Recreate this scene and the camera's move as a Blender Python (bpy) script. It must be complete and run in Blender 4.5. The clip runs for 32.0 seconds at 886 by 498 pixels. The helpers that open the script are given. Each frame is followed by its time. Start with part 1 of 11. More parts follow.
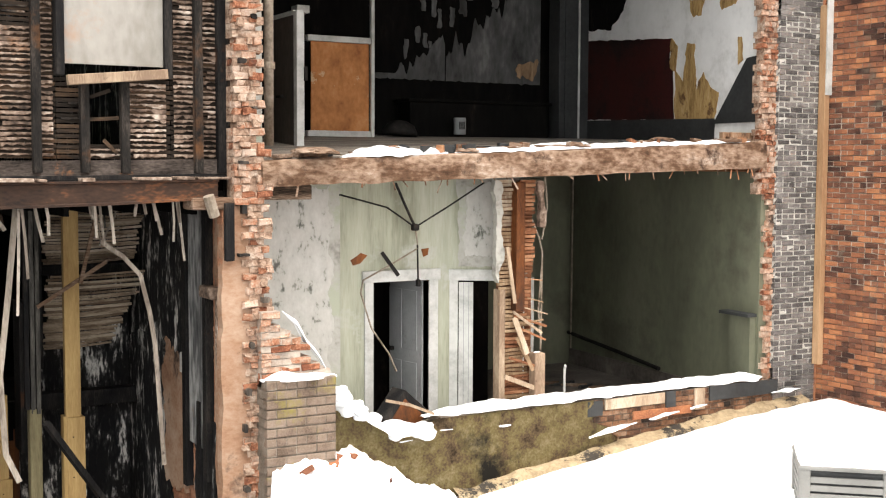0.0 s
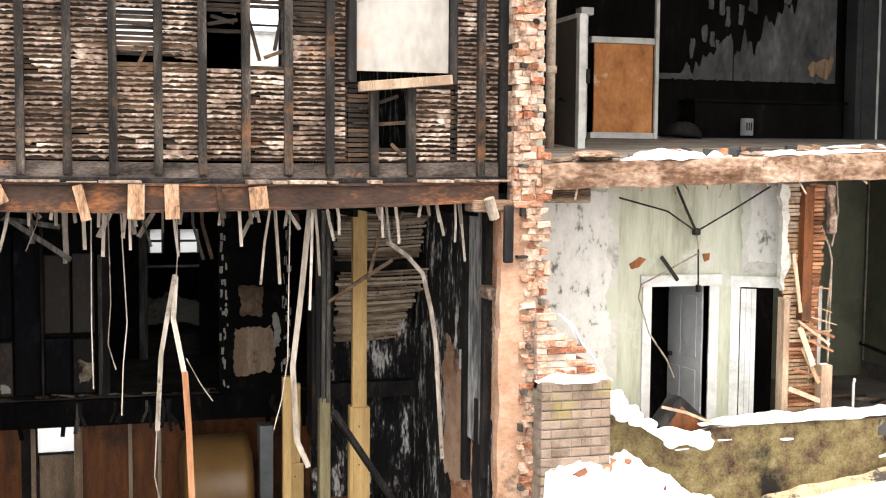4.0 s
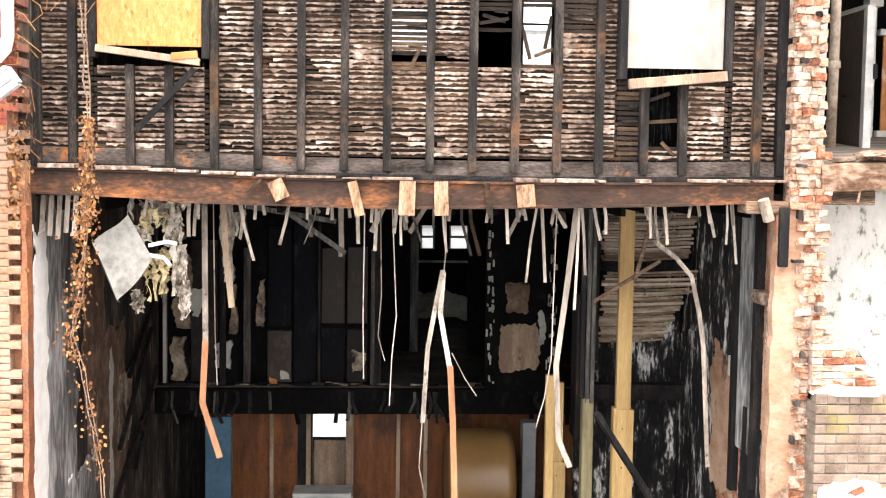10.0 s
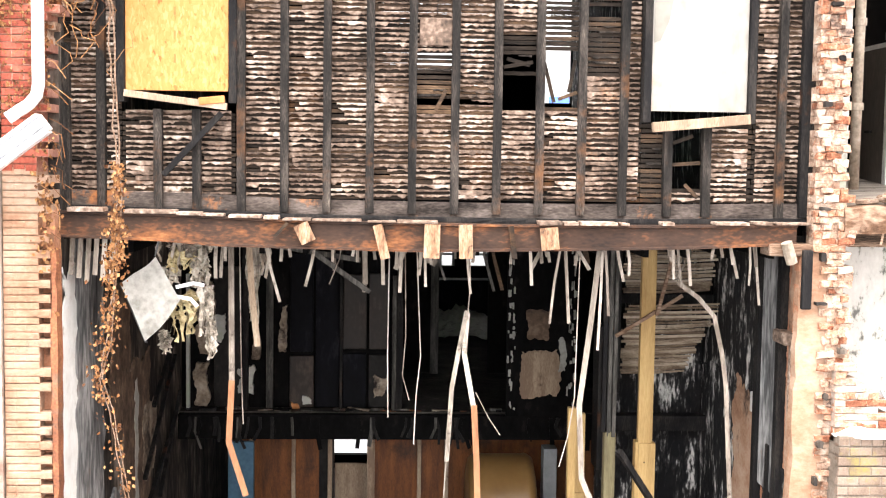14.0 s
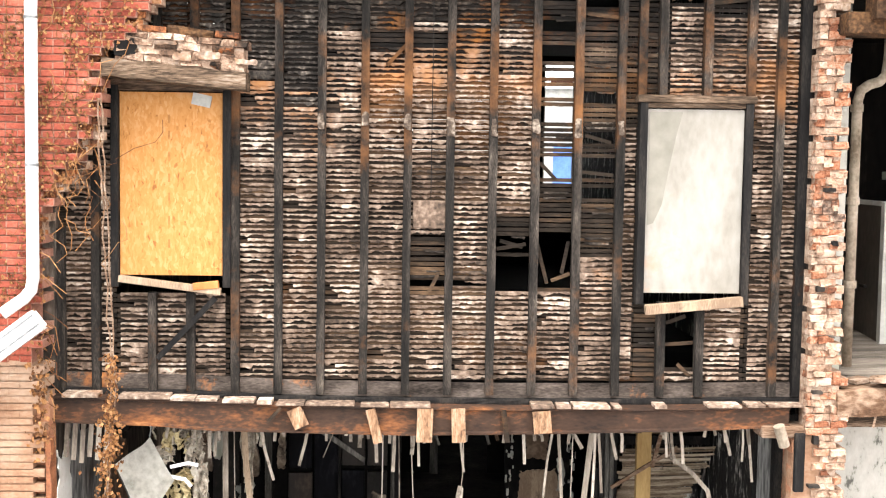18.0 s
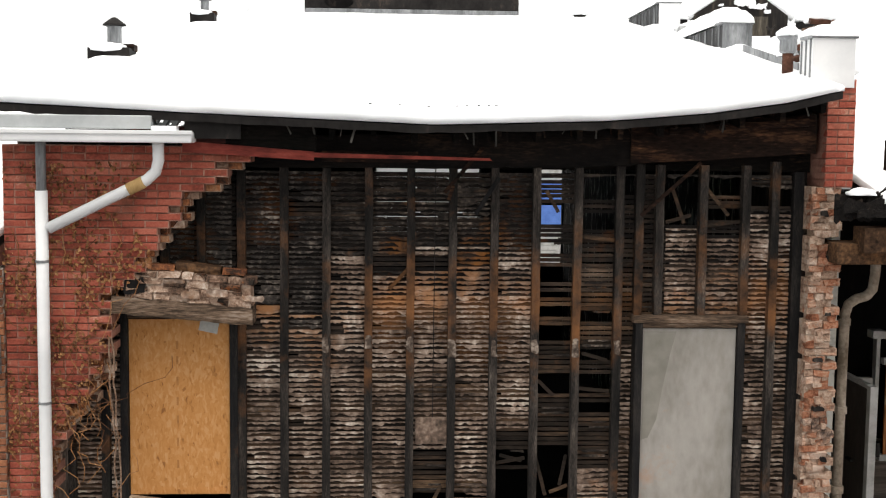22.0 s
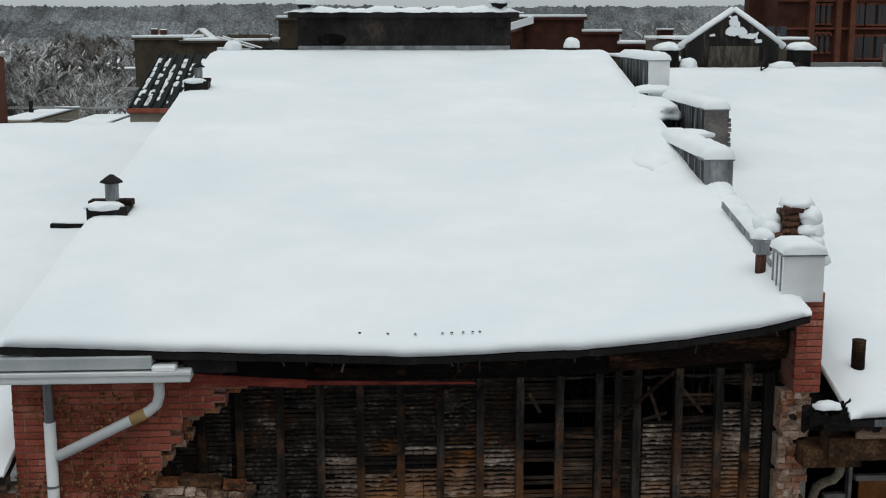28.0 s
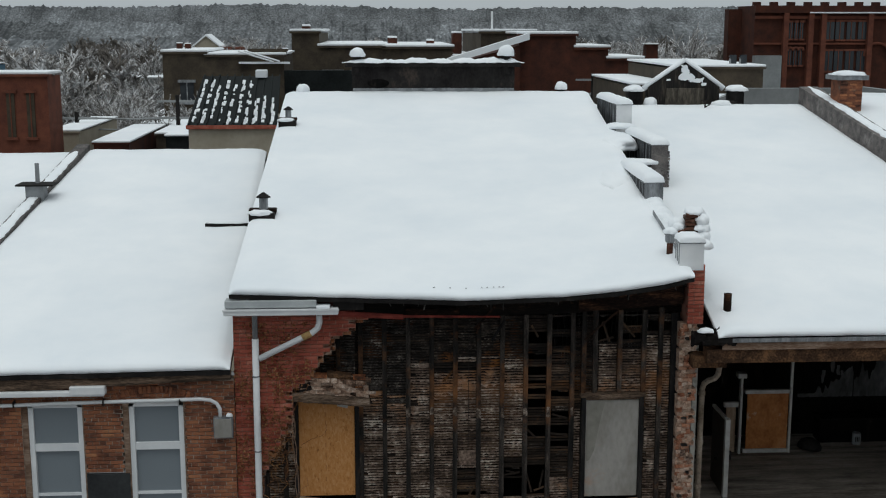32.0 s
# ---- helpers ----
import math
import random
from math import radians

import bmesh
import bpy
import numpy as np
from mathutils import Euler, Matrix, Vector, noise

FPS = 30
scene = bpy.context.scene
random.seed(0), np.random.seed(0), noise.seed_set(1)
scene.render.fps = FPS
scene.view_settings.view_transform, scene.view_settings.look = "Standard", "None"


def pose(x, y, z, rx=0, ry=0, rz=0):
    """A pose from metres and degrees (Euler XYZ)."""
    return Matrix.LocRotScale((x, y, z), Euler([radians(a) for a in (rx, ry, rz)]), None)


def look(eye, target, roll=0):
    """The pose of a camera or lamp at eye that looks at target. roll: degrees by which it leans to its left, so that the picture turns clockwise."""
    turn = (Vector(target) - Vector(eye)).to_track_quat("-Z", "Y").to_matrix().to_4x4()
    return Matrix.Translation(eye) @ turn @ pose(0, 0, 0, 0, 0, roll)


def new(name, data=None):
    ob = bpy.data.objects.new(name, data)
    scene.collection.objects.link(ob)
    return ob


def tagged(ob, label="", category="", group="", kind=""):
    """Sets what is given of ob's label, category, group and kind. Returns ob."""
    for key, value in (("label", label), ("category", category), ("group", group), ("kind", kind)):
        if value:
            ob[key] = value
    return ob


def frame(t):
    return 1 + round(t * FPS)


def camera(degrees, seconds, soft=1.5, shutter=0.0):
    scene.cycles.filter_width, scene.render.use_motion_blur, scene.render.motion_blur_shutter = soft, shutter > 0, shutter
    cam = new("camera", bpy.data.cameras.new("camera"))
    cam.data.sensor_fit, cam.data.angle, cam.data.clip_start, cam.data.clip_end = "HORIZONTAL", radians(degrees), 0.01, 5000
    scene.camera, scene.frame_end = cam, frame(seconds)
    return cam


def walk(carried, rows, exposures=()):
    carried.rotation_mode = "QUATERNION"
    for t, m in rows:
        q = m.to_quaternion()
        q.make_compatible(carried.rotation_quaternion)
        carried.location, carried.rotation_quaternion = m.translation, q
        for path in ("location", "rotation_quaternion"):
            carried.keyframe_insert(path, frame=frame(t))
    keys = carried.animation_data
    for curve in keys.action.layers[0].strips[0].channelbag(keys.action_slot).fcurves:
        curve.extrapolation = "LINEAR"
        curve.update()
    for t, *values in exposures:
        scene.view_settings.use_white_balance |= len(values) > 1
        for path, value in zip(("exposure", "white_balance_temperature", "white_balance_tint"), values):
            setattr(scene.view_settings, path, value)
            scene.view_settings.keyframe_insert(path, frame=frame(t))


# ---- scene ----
# ---- camera ----
cam = camera(40.35, 32.0, soft=1.15)
ROWS = [
    (0, 0.056, 0.208, 6.914, -29.75, -3.92, 0.25),
    (1, 0.112, 0.159, 6.934, -25.88, -3.87, 0.43),
    (2, 0.104, 0.184, 6.975, -22.28, -4.01, 0.43),
    (3, 0.150, 0.235, 6.955, -18.74, -3.88, 0.54),
    (3.5, 0.134, 0.186, 6.977, -17.54, -4.03, 0.49),
    (5.5, 0.079, 0.127, 6.969, -12.00, -4.12, 0.55),
    (6, 0.090, 0.132, 6.956, -10.88, -4.09, 0.60),
    (7, 0.084, 0.196, 6.943, -8.47, -4.16, 0.71),
    (8, 0.132, 0.228, 6.966, -6.33, -4.27, 0.71),
    (9, 0.157, 0.269, 6.958, -4.68, -4.32, 0.74),
    (10, 0.158, 0.224, 6.974, -3.45, -4.34, 0.81),
    (11, 0.165, 0.189, 7.036, -3.07, -4.36, 0.80),
    (12, 0.153, 0.130, 7.163, -2.80, -4.39, 0.84),
    (13, 0.123, 0.151, 7.240, -2.68, -4.39, 0.89),
    (13.5, 0.093, 0.156, 7.302, -2.70, -4.39, 0.84),
    (15.5, 0.025, 0.219, 7.899, -2.71, -4.61, 0.79),
    (16, 0.070, 0.177, 8.167, -2.70, -4.71, 0.85),
    (17, 0.155, 0.192, 8.698, -2.53, -4.79, 0.82),
    (18, 0.188, 0.249, 9.090, -2.32, -4.20, 0.84),
    (19, 0.227, 0.276, 9.690, -2.06, -4.58, 0.79),
    (20, 0.138, 0.168, 10.200, -2.50, -4.52, 0.68),
    (21, 0.039, 0.086, 10.726, -2.58, -4.54, 0.62),
    (22, -0.016, 0.124, 11.478, -3.12, -5.41, 0.62),
    (23, -0.024, 0.170, 12.053, -3.20, -5.66, 0.57),
    (23.5, -0.026, 0.207, 12.347, -3.33, -5.87, 0.56),
    (24, 0.030, 0.270, 12.630, -3.43, -6.09, 0.54),
    (24.5, 0.082, 0.257, 12.857, -3.45, -6.57, 0.44),
    (25, 0.147, 0.234, 13.125, -3.32, -7.21, 0.34),
    (25.5, 0.228, 0.223, 13.385, -3.17, -7.74, 0.26),
    (26, 0.246, 0.215, 13.653, -3.11, -8.25, 0.17),
    (26.5, 0.240, 0.232, 13.993, -3.10, -8.94, 0.11),
    (28.5, -0.015, -0.351, 14.728, -3.06, -10.47, -0.09),
    (29, -0.183, -1.053, 14.836, -3.05, -10.43, -0.11),
    (29.5, -0.339, -2.017, 14.977, -3.09, -10.40, -0.02),
    (30, -0.463, -3.023, 15.121, -3.10, -10.39, -0.01),
    (30.5, -0.607, -4.221, 15.301, -3.14, -10.42, 0.01),
    (31, -0.775, -5.499, 15.468, -3.24, -10.39, 0.03),
    (32, -1.072, -8.261, 15.980, -3.33, -10.40, 0.04),
]
# seconds, stops, white balance
EXPOSURE = [(0, 0.82, 6900, 10), (3.5, 1.28, 6900, 11), (6, 1.42, 6800, 12), (9, 1.66, 6750, 13), (13, 1.93, 6700, 13), (16, 1.65, 6750, 12), (19, 1.48, 6900, 10), (20.5, 1.12, 6900, 10), (21.5, 0.2, 6900, 11),
            (22.5, -0.66, 6700, 9), (23.5, -1.15, 6400, 6), (25, -1.42, 6230, 5), (28, -1.6, 6150, 4), (32, -1.68, 6080, 4)]
walk(cam, [(t, pose(x, y, z, 90 + pitch, 0, yaw) @ pose(0, 0, 0, 0, 0, roll)) for t, x, y, z, yaw, pitch, roll in ROWS], EXPOSURE)

# ---- light: a snowy overcast day ----
world = bpy.data.worlds.new("overcast_sky")
scene.world = world
world.use_nodes = True
wn, wl = world.node_tree.nodes, world.node_tree.links
sky = wn.new("ShaderNodeTexSky")
sky.sky_type, sky.sun_disc = "NISHITA", False
sky.sun_elevation, sky.sun_rotation = radians(75), radians(200)
sky.air_density, sky.dust_density, sky.ozone_density = 1.0, 2.0, 1.0
grey = wn.new("ShaderNodeHueSaturation")
grey.inputs["Saturation"].default_value = 0.1
wl.new(sky.outputs["Color"], grey.inputs["Color"])
cloud = wn.new("ShaderNodeMixRGB")
cloud.inputs["Fac"].default_value = 0.85
cloud.inputs["Color2"].default_value = (10.0, 10.3, 10.5, 1)
wl.new(grey.outputs["Color"], cloud.inputs["Color1"])
wl.new(cloud.outputs["Color"], wn["Background"].inputs["Color"])
wn["Background"].inputs["Strength"].default_value = 0.15
sun = new("sun", bpy.data.lights.new("sun", "SUN"))
sun.data.energy, sun.data.angle, sun.data.color = 3.8, radians(60), (1.0, 0.97, 0.93)
sun.matrix_world = look((-4, 2, 45), (0, 12, 5))

# ---- building helpers ----
rnd = random.Random(7)


def box(bm, x0, x1, y0, y1, z0, z1, m=None):
    """An axis-aligned block, moved by m, added to bm."""
    v = [bm.verts.new(Vector(p) if m is None else m @ Vector(p)) for p in
         ((x0, y0, z0), (x1, y0, z0), (x1, y1, z0), (x0, y1, z0), (x0, y0, z1), (x1, y0, z1), (x1, y1, z1), (x0, y1, z1))]
    for f in ((3, 2, 1, 0), (4, 5, 6, 7), (0, 1, 5, 4), (1, 2, 6, 5), (2, 3, 7, 6), (3, 0, 4, 7)):
        bm.faces.new([v[i] for i in f])
    return v


def block(*a, m=None, bevel=0.0):
    bm = bmesh.new()
    box(bm, *a, m=m)
    if bevel:
        bmesh.ops.bevel(bm, geom=bm.edges[:], offset=bevel, segments=2, affect="EDGES", profile=0.6)
    return bm


def mesh_of(name, bm, mat, smooth=False):
    bmesh.ops.recalc_face_normals(bm, faces=bm.faces[:])
    me = bpy.data.meshes.new(name)
    bm.to_mesh(me)
    bm.free()
    me.materials.append(mat)
    if smooth:
        me.polygons.foreach_set("use_smooth", [True] * len(me.polygons))
    return me


def part(name, bm, mat, parent, label="", smooth=False):
    ob = new(name, mesh_of(name, bm, mat, smooth))
    ob.parent = parent
    if label:
        ob["label"] = label
    return ob


def thing(name, label, category, group="", kind="", at=(0, 0, 0)):
    ob = new(name)
    ob.empty_display_size = 0.1
    ob.location = at
    return tagged(ob, label, category, group, kind)


def solid(name, bm, mat, label, category, group="", kind="", smooth=False):
    return tagged(new(name, mesh_of(name, bm, mat, smooth)), label, category, group, kind)


def tube(bm, pts, r, n=10, r_end=None):
    """A round bar along points, with mitred turns and closed ends."""
    pts = [Vector(p) for p in pts]
    rings = []
    for i, p in enumerate(pts):
        d = (pts[min(i + 1, len(pts) - 1)] - pts[max(i - 1, 0)]).normalized()
        a = d.orthogonal().normalized() if not rings else (last - last.dot(d) * d).normalized()
        last, b = a, d.cross(a)
        rr = r if r_end is None else r + (r_end - r) * i / (len(pts) - 1)
        rings.append([bm.verts.new(p + rr * (math.cos(2 * math.pi * k / n) * a + math.sin(2 * math.pi * k / n) * b)) for k in range(n)])
    for r0, r1 in zip(rings, rings[1:]):
        for k in range(n):
            bm.faces.new((r0[k], r0[(k + 1) % n], r1[(k + 1) % n], r1[k]))
    bm.faces.new(rings[0][::-1])
    bm.faces.new(rings[-1])


def strip(bm, pts, w, th, up=(0, 0, 1)):
    """A flat batten of width w and thickness th along points."""
    pts = [Vector(p) for p in pts]
    rows = []
    for i, p in enumerate(pts):
        d = (pts[min(i + 1, len(pts) - 1)] - pts[max(i - 1, 0)]).normalized()
        side = d.cross(Vector((0, 1, 0.01))).normalized()
        nrm = side.cross(d)
        rows.append([bm.verts.new(p + a * w / 2 * side + b * th / 2 * nrm) for a, b in ((-1, -1), (1, -1), (1, 1), (-1, 1))])
    for a, b in zip(rows, rows[1:]):
        for k in range(4):
            bm.faces.new((a[k], a[(k + 1) % 4], b[(k + 1) % 4], b[k]))
    bm.faces.new(rows[0][::-1])
    bm.faces.new(rows[-1])


def lathe(bm, profile, n=20, m=None):
    """A turned shape from (radius, height) pairs round z."""
    rings = [[bm.verts.new((m or Matrix()) @ Vector((r * math.cos(2 * math.pi * k / n), r * math.sin(2 * math.pi * k / n), z))) for k in range(n)] for r, z in profile]
    for a, b in zip(rings, rings[1:]):
        for k in range(n):
            bm.faces.new((a[k], a[(k + 1) % n], b[(k + 1) % n], b[k]))
    bm.faces.new(rings[0][::-1])
    bm.faces.new(rings[-1])


def prism(bm, outline, axis, a, b):
    """A flat outline of 2D points pulled from a to b along an axis (the two other axes in order x, y, z)."""
    def at(p, q):
        v = list(p)
        v.insert("xyz".index(axis), q)
        return v
    lo, hi = [[bm.verts.new(at(p, q)) for p in outline] for q in (a, b)]
    bm.faces.new(lo)
    bm.faces.new(hi[::-1])
    n = len(outline)
    for k in range(n):
        bm.faces.new((lo[k], lo[(k + 1) % n], hi[(k + 1) % n], hi[k]))


def noise2(x, y, z=0.0):
    return noise.noise(Vector((x, y, z)))


def grid_sheet(bm, nx, ny, f):
    """A sheet of nx by ny cells whose corners f(u, v) gives, u and v from 0 to 1."""
    v = [[bm.verts.new(f(i / nx, j / ny)) for i in range(nx + 1)] for j in range(ny + 1)]
    for j in range(ny):
        for i in range(nx):
            bm.faces.new((v[j][i], v[j][i + 1], v[j + 1][i + 1], v[j + 1][i]))
    return v


def lerp(table, x):
    """Straight lines through (x, y) pairs."""
    if x <= table[0][0]:
        return table[0][1]
    for (x0, y0), (x1, y1) in zip(table, table[1:]):
        if x <= x1:
            return y0 + (y1 - y0) * (x - x0) / (x1 - x0)
    return table[-1][1]


# ---- materials ----
def material(name, rough=0.8, metal=0.0, spec=0.3):
    m = bpy.data.materials.new(name)
    m.use_nodes = True
    b = m.node_tree.nodes["Principled BSDF"]
    b.inputs["Roughness"].default_value, b.inputs["Metallic"].default_value = rough, metal
    b.inputs["Specular IOR Level"].default_value = spec
    return m, m.node_tree.nodes, m.node_tree.links, b


def surface(name, stops, scale=3.0, rough=0.85, metal=0.0, spec=0.3, grain=40.0, grain_amount=0.35, bump=0.3, depth=0.01, stretch=(1, 1, 1),
            stain=None, stain_scale=0.6, stain_edge=(0.5, 0.62), by_piece=0.0, rough_spread=0.15, scorch=None):
    """A worn surface: a colour ramp over noise at world size, fine grain, blotches of a second colour with their own edge,
    relief, and a shift of tone from piece to piece."""
    m, n, l, b = material(name, rough, metal, spec)
    geo = n.new("ShaderNodeNewGeometry")
    mp = n.new("ShaderNodeMapping")
    mp.inputs["Scale"].default_value = stretch
    l.new(geo.outputs["Position"], mp.inputs["Vector"])
    big, fine = n.new("ShaderNodeTexNoise"), n.new("ShaderNodeTexNoise")
    big.inputs["Scale"].default_value, big.inputs["Detail"].default_value, big.inputs["Roughness"].default_value = scale, 6, 0.62
    fine.inputs["Scale"].default_value, fine.inputs["Detail"].default_value = grain, 4
    l.new(mp.outputs["Vector"], big.inputs["Vector"])
    l.new(mp.outputs["Vector"], fine.inputs["Vector"])
    mix = n.new("ShaderNodeMath")
    mix.operation = "MULTIPLY_ADD"
    mix.inputs[1].default_value = grain_amount
    l.new(fine.outputs["Fac"], mix.inputs[0])
    l.new(big.outputs["Fac"], mix.inputs[2])
    fac = mix.outputs[0]
    shift = -0.5 * grain_amount
    if by_piece:
        info = n.new("ShaderNodeObjectInfo")
        both = n.new("ShaderNodeMath")
        both.operation = "ADD"
        l.new(info.outputs["Random"], both.inputs[0])
        l.new(geo.outputs["Random Per Island"], both.inputs[1])
        wrap = n.new("ShaderNodeMath")
        wrap.operation = "FRACT"
        l.new(both.outputs[0], wrap.inputs[0])
        add = n.new("ShaderNodeMath")
        add.operation = "MULTIPLY_ADD"
        add.inputs[1].default_value = by_piece
        l.new(wrap.outputs[0], add.inputs[0])
        l.new(fac, add.inputs[2])
        fac, shift = add.outputs[0], shift - by_piece / 2
    off = n.new("ShaderNodeMath")
    off.operation = "ADD"
    off.inputs[1].default_value = shift
    l.new(fac, off.inputs[0])
    ramp = n.new("ShaderNodeValToRGB")
    el = ramp.color_ramp.elements
    for i, (pos, col) in enumerate(stops):
        e = el[i] if i < 2 else el.new(pos)
        e.position, e.color = pos, (*col, 1)
    l.new(off.outputs[0], ramp.inputs["Fac"])
    colour = ramp.outputs["Color"]
    if stain:
        s = n.new("ShaderNodeTexNoise")
        s.inputs["Scale"].default_value, s.inputs["Detail"].default_value, s.inputs["Roughness"].default_value = stain_scale, 8, 0.7
        l.new(geo.outputs["Position"], s.inputs["Vector"])
        edge = n.new("ShaderNodeMapRange")
        edge.inputs["From Min"].default_value, edge.inputs["From Max"].default_value = stain_edge
        level = s.outputs["Fac"]
        if scorch:
            # the belt of height in which the fire left the wood brown, not black
            axes = n.new("ShaderNodeSeparateXYZ")
            l.new(geo.outputs["Position"], axes.inputs[0])
            away = n.new("ShaderNodeMath")
            away.operation = "SUBTRACT"
            away.inputs[1].default_value = scorch[0]
            size = n.new("ShaderNodeMath")
            size.operation = "ABSOLUTE"
            belt = n.new("ShaderNodeMapRange")
            belt.inputs["From Min"].default_value, belt.inputs["From Max"].default_value = 0.0, scorch[1]
            belt.inputs["To Min"].default_value, belt.inputs["To Max"].default_value = scorch[2], -0.05
            l.new(axes.outputs["Z"], away.inputs[0])
            l.new(away.outputs[0], size.inputs[0])
            l.new(size.outputs[0], belt.inputs["Value"])
            total = n.new("ShaderNodeMath")
            total.operation = "ADD"
            l.new(level, total.inputs[0])
            l.new(belt.outputs["Result"], total.inputs[1])
            level = total.outputs[0]
        l.new(level, edge.inputs["Value"])
        mx = n.new("ShaderNodeMixRGB")
        mx.inputs["Color2"].default_value = (*stain, 1)
        l.new(edge.outputs["Result"], mx.inputs["Fac"])
        l.new(colour, mx.inputs["Color1"])
        colour = mx.outputs["Color"]
    l.new(colour, b.inputs["Base Color"])
    rr = n.new("ShaderNodeMapRange")
    rr.inputs["To Min"].default_value, rr.inputs["To Max"].default_value = max(rough - rough_spread, 0.02), min(rough + rough_spread, 1)
    l.new(big.outputs["Fac"], rr.inputs["Value"])
    l.new(rr.outputs["Result"], b.inputs["Roughness"])
    if bump:
        bp = n.new("ShaderNodeBump")
        bp.inputs["Strength"].default_value, bp.inputs["Distance"].default_value = bump, depth
        l.new(mix.outputs[0], bp.inputs["Height"])
        l.new(bp.outputs["Normal"], b.inputs["Normal"])
    return m


SNOW = surface("snow", [(0.3, (0.80, 0.83, 0.86)), (0.7, (0.90, 0.91, 0.92))], scale=0.5, rough=0.7, grain=60, grain_amount=0.2, bump=0.25, depth=0.02, spec=0.2)
CHAR = surface("charred_wood", [(0.25, (0.004, 0.004, 0.005)), (0.5, (0.014, 0.013, 0.013)), (0.72, (0.042, 0.036, 0.032)), (0.88, (0.15, 0.13, 0.11))],
               scale=2.2, rough=0.8, grain=30, grain_amount=0.45, bump=0.8, depth=0.012, stretch=(3, 3, 0.6), stain=(0.12, 0.045, 0.016), stain_scale=0.8, stain_edge=(0.6, 0.74), spec=0.12)
STUD = surface("charred_stud", [(0.25, (0.006, 0.006, 0.006)), (0.5, (0.024, 0.021, 0.019)), (0.68, (0.070, 0.058, 0.050)), (0.88, (0.24, 0.205, 0.17))],
               scale=2.6, rough=0.85, grain=34, grain_amount=0.5, bump=0.8, depth=0.010, stretch=(4, 4, 0.7), by_piece=0.14, stain=(0.20, 0.088, 0.036), stain_scale=1.5, stain_edge=(0.50, 0.76), scorch=(9.8, 0.9, 0.11), spec=0.1)
ASHWOOD = surface("grey_burnt_wood", [(0.25, (0.012, 0.012, 0.012)), (0.5, (0.06, 0.056, 0.05)), (0.7, (0.15, 0.14, 0.125)), (0.88, (0.32, 0.30, 0.27))], scale=3, rough=0.9, grain=30, grain_amount=0.4, bump=0.6, depth=0.008, stretch=(4, 4, 0.5), spec=0.15)
LATH = surface("smoked_lath", [(0.25, (0.007, 0.006, 0.005)), (0.5, (0.030, 0.022, 0.017)), (0.68, (0.09, 0.056, 0.035)), (0.85, (0.22, 0.14, 0.085))],
               scale=0.9, rough=0.9, grain=24, grain_amount=0.4, bump=0.5, depth=0.004, stretch=(0.5, 2, 2.5), by_piece=0.26, stain=(0.20, 0.088, 0.034), stain_scale=0.9, stain_edge=(0.54, 0.74), scorch=(9.9, 1.0, 0.09), spec=0.12)
LATH_BLACK = surface("burnt_black_lath", [(0.25, (0.006, 0.006, 0.006)), (0.5, (0.022, 0.018, 0.016)), (0.68, (0.065, 0.047, 0.036)), (0.85, (0.20, 0.14, 0.10))],
               scale=0.9, rough=0.95, grain=24, grain_amount=0.4, bump=0.5, depth=0.004, stretch=(0.5, 2, 2.5), by_piece=0.26, stain=(0.11, 0.04, 0.013), stain_scale=0.9, stain_edge=(0.57, 0.70), spec=0.06)
KEYMAT = surface("plaster_keys", [(0.22, (0.050, 0.038, 0.031)), (0.43, (0.165, 0.115, 0.088)), (0.59, (0.315, 0.235, 0.186)), (0.77, (0.66, 0.565, 0.485))],
               scale=2.4, rough=0.95, grain=20, grain_amount=0.75, bump=0.7, depth=0.01, by_piece=0.2, stain=(0.42, 0.20, 0.09), stain_scale=1.1, stain_edge=(0.55, 0.76), scorch=(9.85, 0.55, 0.17), spec=0.1)
PINK_PLASTER = surface("thin_limewash_on_brick", [(0.25, (0.20, 0.10, 0.062)), (0.42, (0.31, 0.18, 0.115)), (0.60, (0.39, 0.26, 0.185)), (0.85, (0.50, 0.39, 0.305))],
               scale=1.8, rough=0.95, grain=20, grain_amount=0.35, bump=0.6, depth=0.012, stretch=(1, 1, 1.6), stain=(0.06, 0.042, 0.034), stain_scale=1.3, stain_edge=(0.58, 0.68), spec=0.1)
BEAM = surface("rusty_beam", [(0.3, (0.014, 0.010, 0.009)), (0.5, (0.055, 0.030, 0.02)), (0.62, (0.19, 0.075, 0.032)), (0.78, (0.46, 0.22, 0.09))],
               scale=1.6, rough=0.75, grain=25, grain_amount=0.3, bump=0.5, depth=0.006, stretch=(0.7, 1, 1.6), spec=0.2)
BRICK_RED = surface("red_painted_brick", [(0.25, (0.14, 0.032, 0.021)), (0.5, (0.325, 0.078, 0.051)), (0.72, (0.43, 0.14, 0.094)), (0.88, (0.54, 0.32, 0.235))],
                    scale=2.4, rough=0.88, grain=45, grain_amount=0.55, bump=0.7, depth=0.006, by_piece=0.26, stain=(0.12, 0.05, 0.03), stain_scale=1.8, stain_edge=(0.56, 0.72), spec=0.15)
MORTAR = surface("old_mortar", [(0.3, (0.30, 0.24, 0.20)), (0.7, (0.52, 0.45, 0.38))], scale=6, rough=0.95, grain=60, bump=0.5, depth=0.006, stain=(0.2, 0.13, 0.1), stain_scale=1.3)
